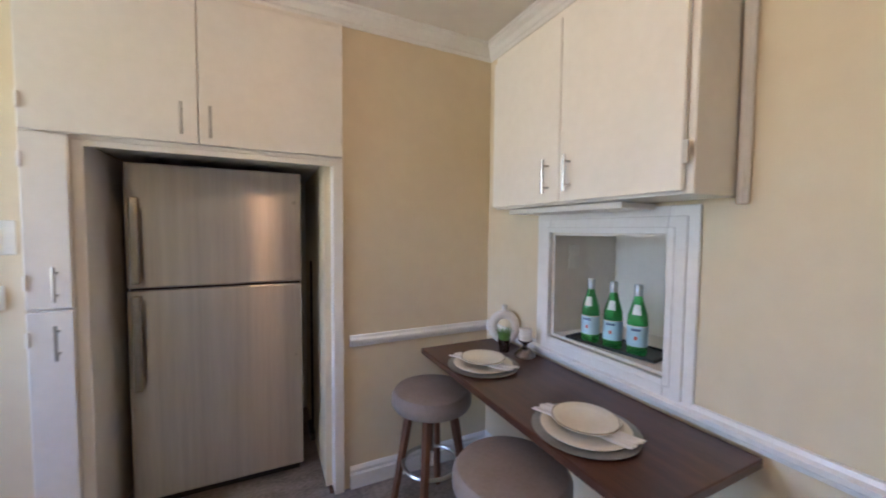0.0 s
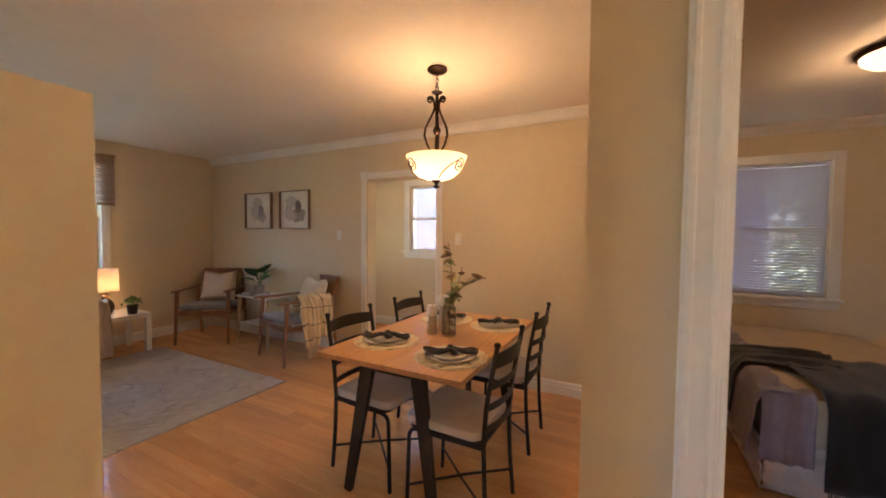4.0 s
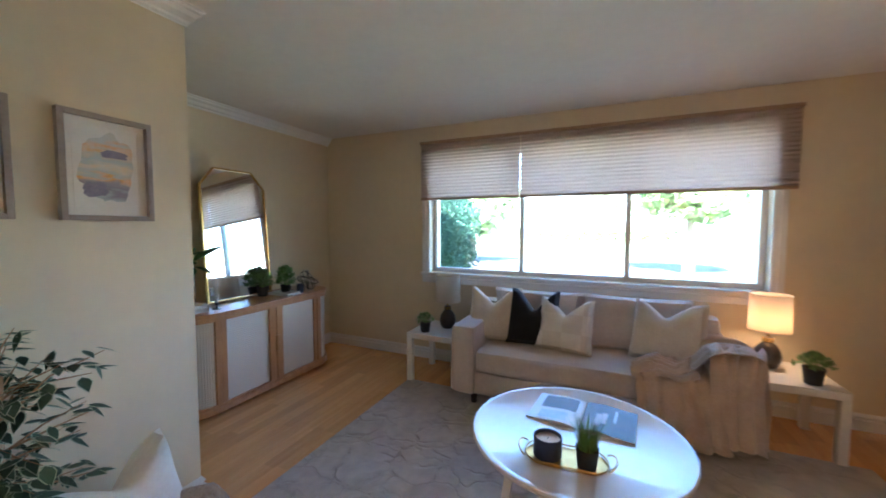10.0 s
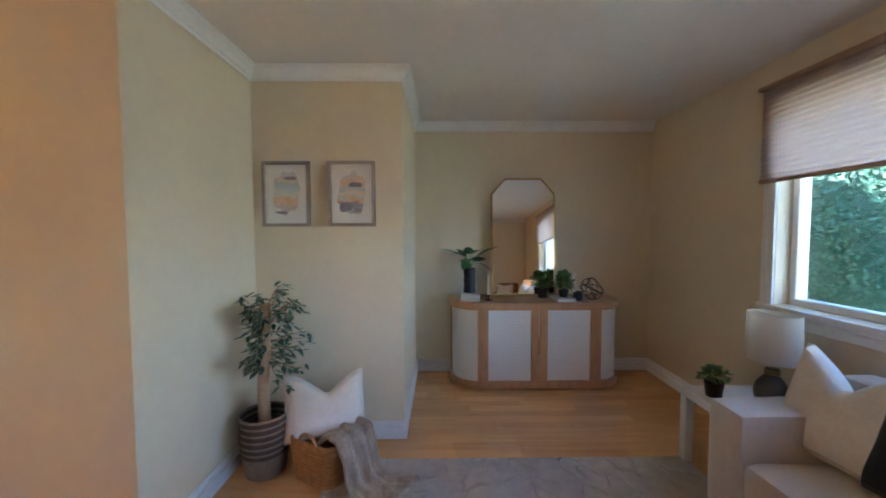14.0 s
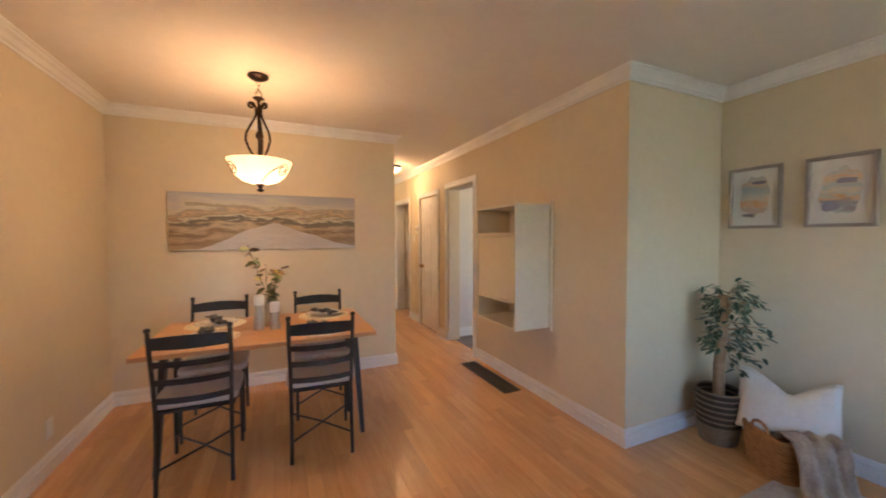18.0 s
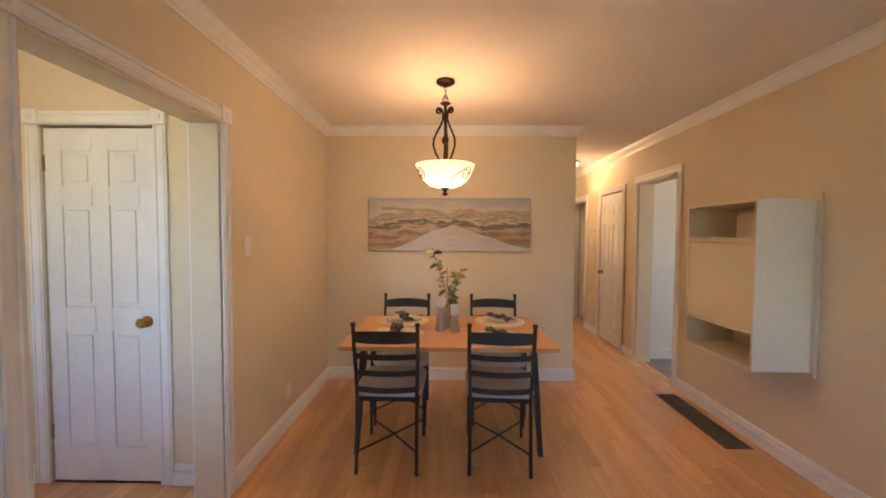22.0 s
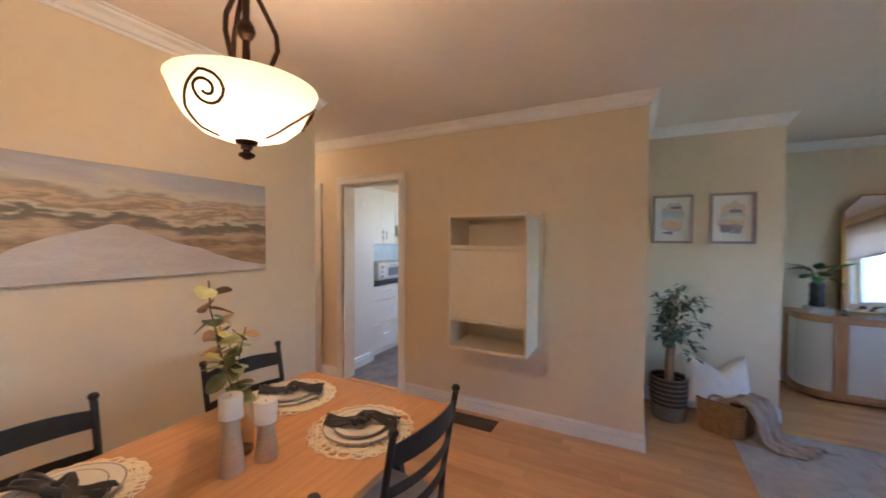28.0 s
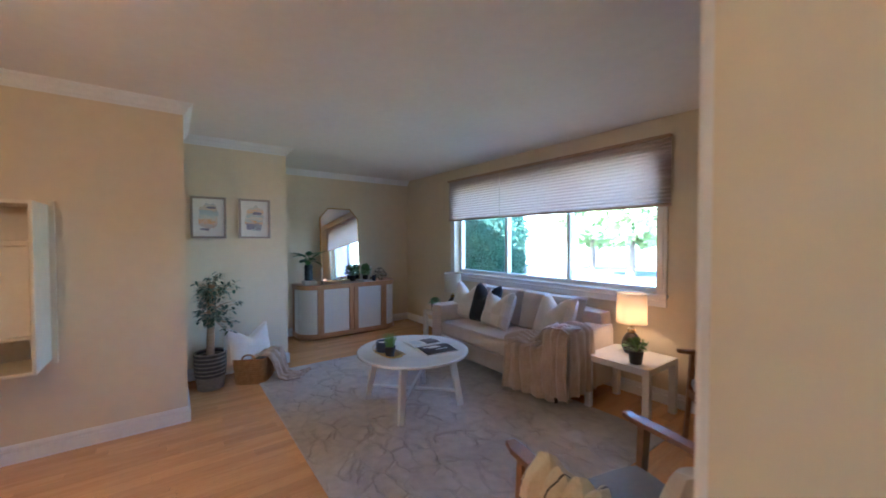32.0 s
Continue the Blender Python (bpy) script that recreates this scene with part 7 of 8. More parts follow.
mr = thing("mirror", pose(-0.768, 4.962, SH_ + 0.001, 0, -4.0), "tall clipped-corner mirror in a thin brass frame, leaning on the wall", "mirror")
out = [(-0.305, 0.0), (0.305, 0.0), (0.305, 0.965), (0.175, 1.115), (-0.175, 1.115), (-0.305, 0.965)]
inn = [(-0.292, 0.013), (0.292, 0.013), (0.292, 0.960), (0.170, 1.102), (-0.170, 1.102), (-0.292, 0.960)]
part("mirror_glass", solid(inn, 0.135, 0.139, axis="x"), MIRROR, mr)
part("backing", solid(inn, 0.122, 0.134, axis="x"), FOOT, mr)
bm = bmesh.new()
for k in range(6):
    a, b, c, d = out[k], out[(k + 1) % 6], inn[(k + 1) % 6], inn[k]
    q = [[bm.verts.new((x, p[0], p[1])) for p in (a, b, c, d)] for x in (0.120, 0.146)]
    bm.faces.new(q[0][::-1]), bm.faces.new(q[1])
    for i in range(4):
        bm.faces.new((q[0][i], q[0][(i + 1) % 4], q[1][(i + 1) % 4], q[1][i]))
bmesh.ops.recalc_face_normals(bm, faces=bm.faces)
part("mirror_frame", bm, BRASS, mr, "thin brass frame")

BLKV = mat("black_ribbed_vase", srgb(34, 34, 38), srgb(26, 26, 30), rough=0.4, scale=12)
book(-0.525, 4.45, SH_, 0.17, 0.24, 0.028, 84, bkA, "cream hardback book on the sideboard")
book(-0.525, 4.45, SH_ + 0.0285, 0.16, 0.22, 0.026, 88, bkA, "cream hardback book on top of another")
broad_plant("vase_plant", -0.535, 4.44, SH_ + 0.0548, 10, "rubber plant leaves in a tall black ribbed vase", [(0, 0)] + [(0.054 + 0.003 * math.sin(i * 1.4), 0.004 + i * 0.0187) for i in range(13)] + [(0.046, 0.228), (0.044, 0.215), (0, 0.215)], BLKV, 0.20, 0.105, 8, 0.13, 0.55)
for x, y, z in ((-0.435, 4.60, SH_), (-0.555, 5.42, SH_)):
    cs = thing("candlestick", pose(x, y, z), "small black iron candlestick", "candlestick", "taper candles")
    part("stick", lathe([(0, 0), (0.030, 0), (0.030, 0.005), (0.008, 0.012), (0.006, 0.03), (0.014, 0.04), (0.014, 0.052), (0, 0.052)], 18), BLACK, cs, smooth=True)
    tp = thing("taper_candle", pose(x, y, z + 0.045), "white taper candle in an iron stick", "candle", "taper candles")
    part("wax", lathe([(0, 0.007), (0.010, 0.007), (0.009, 0.18), (0.003, 0.19), (0, 0.19)], 14), WAX, tp, smooth=True)
book(-0.465, 5.275, SH_, 0.16, 0.24, 0.024, 92, bkA, "pale book under a small plant")
small_plant(-0.575, 5.125, SH_, "bushy green plant in a dark pot before the mirror", r=0.05, h=0.085, seed=14, spread=1.35, tall=2.5, kind="bush")
small_plant(-0.465, 5.285, SH_ + 0.0245, "bushy green plant in a dark pot on a book", r=0.045, h=0.065, seed=15, spread=1.55, tall=2.7, kind="bush")
kn = thing("wire_orb", pose(-0.425, 5.525, SH_ + 0.103), "black metal wire orb ornament", "ornament")
for k in range(5):
    rot = Euler((k * 0.75, k * 0.6 + 0.3, k * 1.1)).to_matrix()
    part("wire_ring", tube([tuple(rot @ Vector((0.099 * math.cos(t), 0.099 * math.sin(t), 0))) for t in [2 * math.pi * i / 28 for i in range(29)]], 0.0035, 6), BLACK, kn, smooth=True)
mug = thing("dark_mug", pose(-0.66, 5.365, SH_), "small dark blue ceramic ornament beside the orb", "ornament")
mug.location = (-0.40, 5.40, SH_)
part("body", lathe([(0, 0), (0.026, 0), (0.03, 0.01), (0.03, 0.085), (0.026, 0.085), (0.025, 0.07), (0, 0.07)], 20), BLUEJ, mug, smooth=True)
part("handle", tube([(0.03 + 0.022 * math.sin(t), 0, 0.045 + 0.024 * math.cos(t)) for t in [math.pi * i / 8 for i in range(9)]], 0.004, 6), BLUEJ, mug)

# tree in a basket pot, and the basket
TRUNKM = mat("birch_stick_trunk", srgb(186, 154, 118), srgb(150, 116, 84), rough=0.8, scale=10, bump=0.5, bump_scale=60)
LGRN = mat("ficus_leaf", srgb(78, 102, 80), srgb(54, 78, 62), rough=0.55, scale=25, per_object=0.2, per_island=True)
LRIM = mat("ficus_leaf_rim", srgb(178, 184, 156), srgb(160, 168, 138), rough=0.55, scale=25)
BASKD = mat("dark_woven_rope", srgb(84, 74, 66), srgb(64, 56, 50), rough=0.9, scale=30, bump=0.7, bump_scale=200)
BASKL = mat("pale_woven_rope", srgb(150, 132, 112), srgb(128, 110, 92), rough=0.9, scale=30, bump=0.7, bump_scale=200)
tp_ = thing("ficus_tree", pose(0.735, 3.15, 0), "variegated ficus tree in a striped woven pot", "tree")
for k in range(28):
    z = 0.008 + k * 0.0124
    r = 0.102 + 0.027 * min(1, k / 15)
    part("pot_coil", tube([(r * math.cos(t), r * math.sin(t), z) for t in [2 * math.pi * i / 36 for i in range(37)]], 0.0074, 6), BASKL if k < 9 or k % 3 == 0 else BASKD, tp_, "woven rope coil", smooth=True)
part("pot_soil", lathe([(0, 0.28), (0.118, 0.275), (0.095, 0.003), (0, 0.003)], 24), SOIL, tp_)
part("trunk", tube([(0, 0, 0.27), (0.012, 0.004, 0.5), (-0.004, 0.012, 0.75), (0.004, 0.018, 0.98)], 0.03, 12, radii=[0.034, 0.032, 0.031, 0.029]), TRUNKM, tp_, smooth=True)
rg = random.Random(31)
bm = bmesh.new()
twig = bmesh.new()
for k in range(52):
    a = rg.uniform(0, 6.28)
    z0 = rg.uniform(0.64, 0.95)
    rch = rg.uniform(0.18, 0.41) * (1 if z0 < 0.9 else 0.85)
    dx, dy = math.cos(a), math.sin(a)
    if dx < -0.2:
        rch *= 0.66
    if dx > 0.3:
        rch *= 0.78
    if dy > 0.3:
        rch *= 0.86
    if dy < -0.2:
        rch *= 0.48
    rise = rg.uniform(-0.10, 0.22) if z0 > 0.8 else rg.uniform(-0.16, 0.12)
    pts = [Vector((0, 0.015, z0)), Vector((dx * rch * 0.5, dy * rch * 0.5 + 0.015, z0 + rise * 0.7)), Vector((dx * rch, dy * rch + 0.015, z0 + rise))]
    tube([tuple(p) for p in pts], 0.003, 4, bm=twig, radii=[0.0045, 0.003, 0.0012])
    for j in range(9):
        u = rg.uniform(0.25, 1.0)
        p = pts[0].lerp(pts[1], u * 2) if u < 0.5 else pts[1].lerp(pts[2], u * 2 - 1)
        d = Vector((dx + rg.gauss(0, 0.9), dy + rg.gauss(0, 0.9), rg.uniform(-1.1, 0.3))).normalized()
        s = d.cross(Vector((0, 0, 1))).normalized()
        nrm = s.cross(d)
        l, w = rg.uniform(0.054, 0.078), rg.uniform(0.026, 0.038)
        p = p + Vector((rg.gauss(0, 0.015), rg.gauss(0, 0.015), rg.gauss(0, 0.015)))
        shape = [(0, 0), (0.2, 0.40), (0.45, 0.5), (0.75, 0.26), (1, 0), (0.75, -0.26), (0.45, -0.5), (0.2, -0.40)]
        vo = [bm.verts.new(p + d * l * a_ + s * w * b_ - nrm * 0.15 * l * a_ * a_) for a_, b_ in shape]
        vi = [bm.verts.new(p + d * l * (0.5 + (a_ - 0.5) * 0.88) + s * w * b_ * 0.83 - nrm * 0.15 * l * a_ * a_ + nrm * 0.0012) for a_, b_ in shape]
        f = bm.faces.new(vi)
        for i in range(8):
            bm.faces.new((vo[i], vo[(i + 1) % 8], vi[(i + 1) % 8], vi[i])).material_index = 1
part("branch", twig, TRUNKM, tp_)
lf = part("leaves", bm, LGRN, tp_, "dark green leaves edged in cream")
lf.data.materials.append(LRIM)

WICK = mat("wicker", srgb(186, 140, 92), srgb(158, 114, 70), rough=0.75, scale=30, bump=0.5, bump_scale=220)
bk = thing("wicker_basket", pose(0.735, 3.53, 0, 0, 0, -28), "honey-coloured wicker basket holding a cushion and throw", "basket")
for k in range(12):
    z = 0.012 + k * 0.0205
    g = 0.02 * k / 12
    pts = rounded(-0.15 - g, 0.15 + g, -0.135 - g, 0.135 + g, 0.05, 5)
    pts = pts + pts[:1]
    part("basket_coil", tube([(x + 0.003 * math.sin(i * 2.1 + k), y + 0.003 * math.cos(i * 2.3 + k), z) for i, (x, y) in enumerate(pts)], 0.0118, 6), WICK, bk, smooth=True)
part("basket_floor", solid(rounded(-0.145, 0.145, -0.13, 0.13, 0.05), 0.002, 0.012), WICK, bk)
for s in (-1, 1):
    part("basket_handle", tube([(s * 0.17, 0.06 * math.cos(t), 0.245 + 0.05 * math.sin(t)) for t in [math.pi * i / 10 for i in range(11)]], 0.009, 6), WICK, bk, smooth=True)
throw_cushion(0.70, 3.49, 0.165, 0.48, 0.38, WHITEC, "fluffy white cushion standing in the basket", -14, 108, 9, 0.20, "basket_cushion", 0)
fur = mat("taupe_faux_fur", srgb(206, 186, 164), srgb(150, 128, 108), rough=0.98, scale=4, bump=1.0, bump_scale=150, sheen=0.4, stretch=(5, 5, 1.2))
bt = thing("basket_throw", pose(0, 0, 0), "taupe plush throw spilling out of the basket onto the rug", "blanket")
drape("cloth", bt, [(0.70, 3.56, 0.22), (0.77, 3.63, 0.285), (0.84, 3.70, 0.285), (0.885, 3.74, 0.20), (0.905, 3.77, 0.06), (0.94, 3.84, 0.032), (0.93, 3.98, 0.030)], (0.19, -0.16, 0), fur, 6.0, 6, 0.018, flare=0.5, thick=0.016)
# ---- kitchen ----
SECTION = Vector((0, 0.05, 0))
def bar_pull(parent, m, l=0.10):
    """A slim bar handle along z, standing off to -y."""
    h = part("handle", tube([(0, -0.030, -l / 2), (0, -0.030, l / 2)], 0.0055, 8), NICKEL, parent, "brushed nickel bar handle", smooth=True, at=m)
    for z in (-l * 0.32, l * 0.32):
        part("handle_post", tube([(0, -0.030, z), (0, 0.001, z)], 0.004, 6), NICKEL, h)
    return h


def hinge_on(parent, x, y, z):
    part("hinge", box(x - 0.006, x + 0.006, y - 0.006, y + 0.001, z - 0.028, z + 0.028, 0.001), CAB, parent, "small painted hinge")


KY = 2.70
tc = thing("tall_cupboard", pose(0, KY, 0), "white built-in cupboard wall round the fridge", "cupboard")
for nm, b in (("left_stile", (-0.635, -0.600, 0, 0.022, 0.001, 1.69)), ("right_stile", (0.32, 0.368, 0, 0.135, 0.001, 1.69)), ("head_rail", (-0.600, 0.32, 0, 0.022, 1.668, 1.69)), ("alcove_side", (-0.635, -0.620, 0.022, 1.05, 0.001, 1.69)), ("alcove_side", (0.340, 0.355, 0.136, 1.05, 0.001, 1.69)),
              ("alcove_top", (-0.635, 0.355, 0.135, 1.05, 1.70, 1.715)), ("alcove_back", (-0.635, 0.355, 1.05, 1.065, 0.001, 1.715)), ("upper_box", (-0.773, 0.368, 0.004, 0.45, 1.716, 2.355)), ("pantry_box", (-0.773, -0.636, 0.004, 0.45, 0.08, 1.69)), ("toe_kick", (-0.773, -0.636, 0.03, 0.45, 0.001, 0.08)), ("divider_rail", (-0.773, 0.368, 0.002, 0.135, 1.691, 1.715))):
    part(nm, box(*b, 0.0015), CAB, tc)
for x0, x1, z0, z1, hx, hz, hg in ((-0.770, -0.228, 1.710, 2.325, -0.282, 1.805, -0.765), (-0.224, 0.364, 1.710, 2.325, -0.181, 1.800, 0.358), (-0.770, -0.639, 1.055, 1.702, -0.680, 1.148, -0.766), (-0.770, -0.639, 0.085, 1.045, -0.680, 0.930, -0.766)):
    d = part("door", box(x0, x1, -0.019, 0.0, z0, z1, 0.003), CAB, tc, "flat white slab door")
    bar_pull(d, pose(hx, -0.019, hz), 0.13)
    for z in (z0 + 0.1, z1 - 0.1):
        hinge_on(d, hg, -0.019, z)

FR = thing("fridge", pose(-0.183, 2.98, 0), "stainless steel top-freezer fridge in an alcove", "fridge")
FSTEEL = mat("brushed_steel_door", srgb(212, 206, 198), srgb(196, 190, 182), rough=0.30, metal=1.0, scale=2, stretch=(14, 1, 0.3))
_p = FSTEEL.node_tree.nodes["Principled BSDF"]
_tg = FSTEEL.node_tree.nodes.new("ShaderNodeTangent")
_tg.direction_type, _tg.axis = "RADIAL", "X"
_p.inputs["Anisotropic"].default_value = 1.0
FSTEEL.node_tree.links.new(_tg.outputs[0], _p.inputs["Tangent"])
FDARK = mat("fridge_side", srgb(78, 76, 74), rough=0.5, scale=6, metal=0.4)
part("cabinet", box(-0.372, 0.372, 0.062, 0.70, 0.03, 1.655, 0.006), FDARK, FR)
part("freezer_door", box(-0.378, 0.378, 0.0, 0.058, 1.075, 1.66, 0.008, 2), FSTEEL, FR, "brushed steel freezer door")
part("fridge_door", box(-0.378, 0.378, 0.0, 0.058, 0.045, 1.065, 0.008, 2), FSTEEL, FR, "brushed steel fridge door")
# black strip set into the slit between the doors for its shade
part("door_gap", box(-0.37, 0.37, 0.012, 0.06, 1.0655, 1.0745), BLACK, FR)
part("kick_grille", box(-0.36, 0.36, 0.03, 0.06, 0.005, 0.044), BLACK, FR)
for z0, z1 in ((1.10, 1.50), (0.60, 1.045)):
    h = part("door_handle", box(-0.350, -0.318, -0.055, -0.028, z0, z1, 0.006, 2), STEEL, FR, "long flat steel handle")
    for z in (z0 + 0.02, z1 - 0.02):
        part("handle_mount", box(-0.348, -0.320, -0.028, 0.001, z - 0.018, z + 0.018, 0.003), STEEL, h)
for x, z, r in ((0.342, 1.50, 0.011), (0.345, 0.67, 0.006)):
    part("badge", lathe([(0, 0.004), (r, 0.003), (r, 0), (0, 0)], 14, m=pose(x, -0.0005, z, 90)), NICKEL, FR)
gb = thing("broom_caddy", pose(0.29, 3.35, 0), "slim dark shape stored beside the fridge", "caddy")
part("pole", tube([(0, 0, 0.001), (0, 0.02, 1.15)], 0.012, 8), BLACK, gb)
part("head", box(-0.03, 0.03, -0.10, 0.10, 0.001, 0.05, 0.006), BLACK, gb)

uc = thing("wall_cabinet", pose(0, 0, 0), "white two-door wall cabinet above the niche", "cabinet")
part("body", box(1.028, XK - 0.001, 1.42, 2.335, 1.462, 2.15, 0.002), CAB, uc)
part("light_rail", box(1.06, XK - 0.002, 1.66, 2.27, 1.437, 1.4595, 0.003), CAB, uc)
part("top_frame", box(1.024, XK - 0.001, 1.418, 2.337, 2.1505, 2.18, 0.003), CAB, uc)
for y0, y1 in ((1.440, 1.890), (1.894, 2.333)):
    d = part("door", box(1.008, 1.027, y0, y1, 1.470, 2.145, 0.003), CAB, uc, "flat white slab door")
    bar_pull(d, pose(1.008, (1.950 if y0 > 1.8 else 1.838), 1.570, 0, 0, -90), 0.13)
part("hinge", box(1.002, 1.010, 1.424, 1.440, 1.54, 1.60, 0.001), NICKEL, bpy.data.objects["wall_cabinet"], "small steel hinge")
part("scribe_trim", box(XK - 0.02, XK - 0.0015, 1.388, 1.418, 1.44, 2.35, 0.005), TRIM, uc, "white scribe moulding")
part("scribe_bead", box(XK - 0.028, XK - 0.021, 1.396, 1.412, 1.44, 2.35, 0.003), TRIM, uc)

WALN = mat("dark_walnut_bar", srgb(88, 52, 36), srgb(62, 36, 26), rough=0.32, scale=3, stretch=(9, 0.9, 4), bump=0.05, coat=0.15)
bt_ = thing("breakfast_bar", pose(0, 0, 0), "dark walnut drop-leaf breakfast bar fixed to the wall", "counter")
part("bar_top", box(0.73, XK - 0.028, 1.317, 2.55, 0.727, 0.755, 0.003), WALN, bt_)
part("wall_cleat", box(XK - 0.027, XK - 0.002, 1.36, 2.46, 0.665, 0.726, 0.003), TRIM, bt_)
for y in (1.6, 2.25):
    part("bracket", bar((XK - 0.03, y, 0.46), (0.95, y, 0.72), 0.02, 0.03), TRIM, bt_)
    part("bracket_foot", box(XK - 0.020, XK - 0.001, y - 0.015, y + 0.015, 0.42, 0.664, 0.002), TRIM, bt_)
STOOLC = mat("grey_taupe_vinyl", srgb(150, 136, 128), srgb(138, 124, 116), rough=0.55, scale=8, bump=0.15, bump_scale=120)
STOOLW = mat("stool_wood", srgb(124, 84, 60), srgb(102, 66, 46), rough=0.45, scale=6, stretch=(3, 3, 1))


def stool(x, y, turn):
    s = thing("bar_stool", pose(x, y, 0, 0, 0, turn), "round grey padded stool with splayed wooden legs", "stool", "stools at the breakfast bar")
    part("seat", lathe([(0, 0.61), (0.13, 0.61), (0.175, 0.602), (0.19, 0.58), (0.19, 0.545), (0.18, 0.528), (0, 0.525)], 36), STOOLC, s, "thick round padded seat", smooth=True)
    for k in range(4):
        a = radians(45 + 90 * k)
        part("leg", bar((0.10 * math.cos(a), 0.10 * math.sin(a), 0.525), (0.19 * math.cos(a), 0.19 * math.sin(a), 0.001), 0.040, 0.028, w2=0.026, d2=0.022), STOOLW, s)
    part("spindle", tube([(0, 0, 0.30), (0, 0, 0.525)], 0.014, 10), STEEL, s, "steel screw column")
    part("foot_ring", tube([(0.135 * math.cos(t), 0.135 * math.sin(t), 0.24) for t in [2 * math.pi * i / 28 for i in range(29)]], 0.009, 6), NICKEL, s, "steel foot ring", smooth=True)
    return s


stool(0.725, 2.405, 10)
stool(0.72, 1.767, 30)
CHARG = mat("silver_charger", srgb(156, 156, 152), srgb(142, 142, 138), rough=0.4, metal=0.6, scale=16)
LINEN = mat("white_linen_napkin", srgb(240, 238, 236), srgb(230, 227, 226), rough=0.9, scale=12, bump=0.4, bump_scale=350)
for x, y, tn in ((0.887, 2.207, 20), (0.884, 1.624, 10)):
    cg = thing("charger_plate", pose(x, y, 0.755), "silver beaded charger plate on the bar", "plate", "bar place settings")
    part("charger_body", plate(0.158, 0.0005, 0.010), CHARG, cg, smooth=True)
    dp = thing("dinner_plate", pose(x, y, 0.7598), "cream dinner plate on a silver charger", "plate", "bar place settings")
    part("plate_body", plate(0.132, 0, 0.014), PLATE, dp, smooth=True)
    nk = thing("napkin", pose(x, y, 0.7755, 0, 0, tn), "folded white linen napkin between two plates", "napkin", "bar place settings")
    drape("folded_cloth", nk, [(0.02, -0.150, 0.004), (0.01, -0.10, 0.004), (0, 0, 0.002), (-0.01, 0.10, 0.004), (-0.02, 0.150, 0.004)], (0.075, 0, 0), LINEN, 2.0 + x, 3, 0.0025, flare=0.2, thick=0.005)
    sp = thing("salad_plate", pose(x, y, 0.780), "small cream plate on a white napkin", "plate", "bar place settings")
    part("plate_body", plate(0.098, 0.003, 0.015), PLATE, sp, smooth=True)
    part("rim_line", lathe([(0.095, 0.0183), (0.0985, 0.0186), (0.0988, 0.0170), (0.095, 0.0168)], 40), PLRIM, sp, "taupe rim line", smooth=True)
RINGV = mat("matte_white_ceramic", srgb(232, 224, 212), srgb(222, 213, 200), rough=0.8, scale=14, bump=0.3, bump_scale=90)
rv = thing("ring_vase", pose(1.165, 2.44, 0.755, 0, 0, 60), "matte white ring-shaped vase", "vase")
part("ring", tube([(0.02 * math.sin(2 * t) * 0, 0.062 * math.cos(t), 0.092 + 0.066 * math.sin(t)) for t in [2 * math.pi * i / 36 for i in range(37)]], 0.024, 14), RINGV, rv, smooth=True)
part("neck", lathe([(0.014, 0.165), (0.011, 0.185), (0.016, 0.208), (0.012, 0.208), (0.008, 0.185), (0.008, 0.165)], 18), RINGV, rv, smooth=True)
part("foot", lathe([(0, 0.0005), (0.03, 0.0005), (0.026, 0.012), (0, 0.012)], 18), RINGV, rv)
MERC = mat("mercury_glass_cup", srgb(150, 142, 136), srgb(90, 84, 80), rough=0.25, metal=0.9, scale=30)
small_plant(1.092, 2.334, 0.755, "tiny grass plant in a silver mercury cup", r=0.032, h=0.062, kind="grass", seed=22, pot=MERC, tall=0.75, spread=0.9)
ch_ = thing("candle_holder", pose(1.143, 2.234, 0.755), "smoked glass candle holder on the bar", "candle holder")
part("glass_foot", lathe([(0, 0.0005), (0.052, 0.0005), (0.05, 0.012), (0.028, 0.035), (0.012, 0.045), (0.012, 0.058), (0.026, 0.07), (0.034, 0.074), (0.034, 0.078), (0, 0.078)], 28), MERC, ch_, smooth=True)
wx = thing("pillar_candle", pose(1.143, 2.234, 0.833), "white pillar candle in a glass holder", "candle")
part("wax", lathe([(0, 0.0005), (0.030, 0.0005), (0.030, 0.055), (0.027, 0.058), (0, 0.054)], 20), WAX, wx, smooth=True)

# niche tray with bottles
TRAYB = mat("black_tray", srgb(40, 40, 42), srgb(52, 52, 54), rough=0.4, metal=0.4, scale=14)
ty = thing("serving_tray", pose(1.345, 1.885, NZ0 + 0.0125, 0, 0, 8), "narrow dark metal tray in the niche", "tray")
part("tray_base", box(-0.075, 0.075, -0.185, 0.185, 0.0, 0.005, 0.001), TRAYB, ty)
for b in ((-0.085, -0.075, -0.195, 0.195), (0.075, 0.085, -0.195, 0.195), (-0.075, 0.075, -0.195, -0.185), (-0.075, 0.075, 0.185, 0.195)):
    part("tray_rim", box(*b, 0.0, 0.012, 0.002), TRAYB, ty)
GREENG = bpy.data.materials.new("green_bottle_glass")
GREENG.use_nodes = True
_p = GREENG.node_tree.nodes["Principled BSDF"]
_p.inputs["Base Color"].default_value = (0.10, 0.62, 0.16, 1)
_p.inputs["Transmission Weight"].default_value, _p.inputs["Roughness"].default_value, _p.inputs["IOR"].default_value = 0.75, 0.03, 1.45
LABB = mat("pale_blue_label", srgb(170, 206, 226), srgb(190, 220, 234), rough=0.4, scale=16)
LABW = mat("white_label", srgb(232, 234, 232), rough=0.4, scale=16)
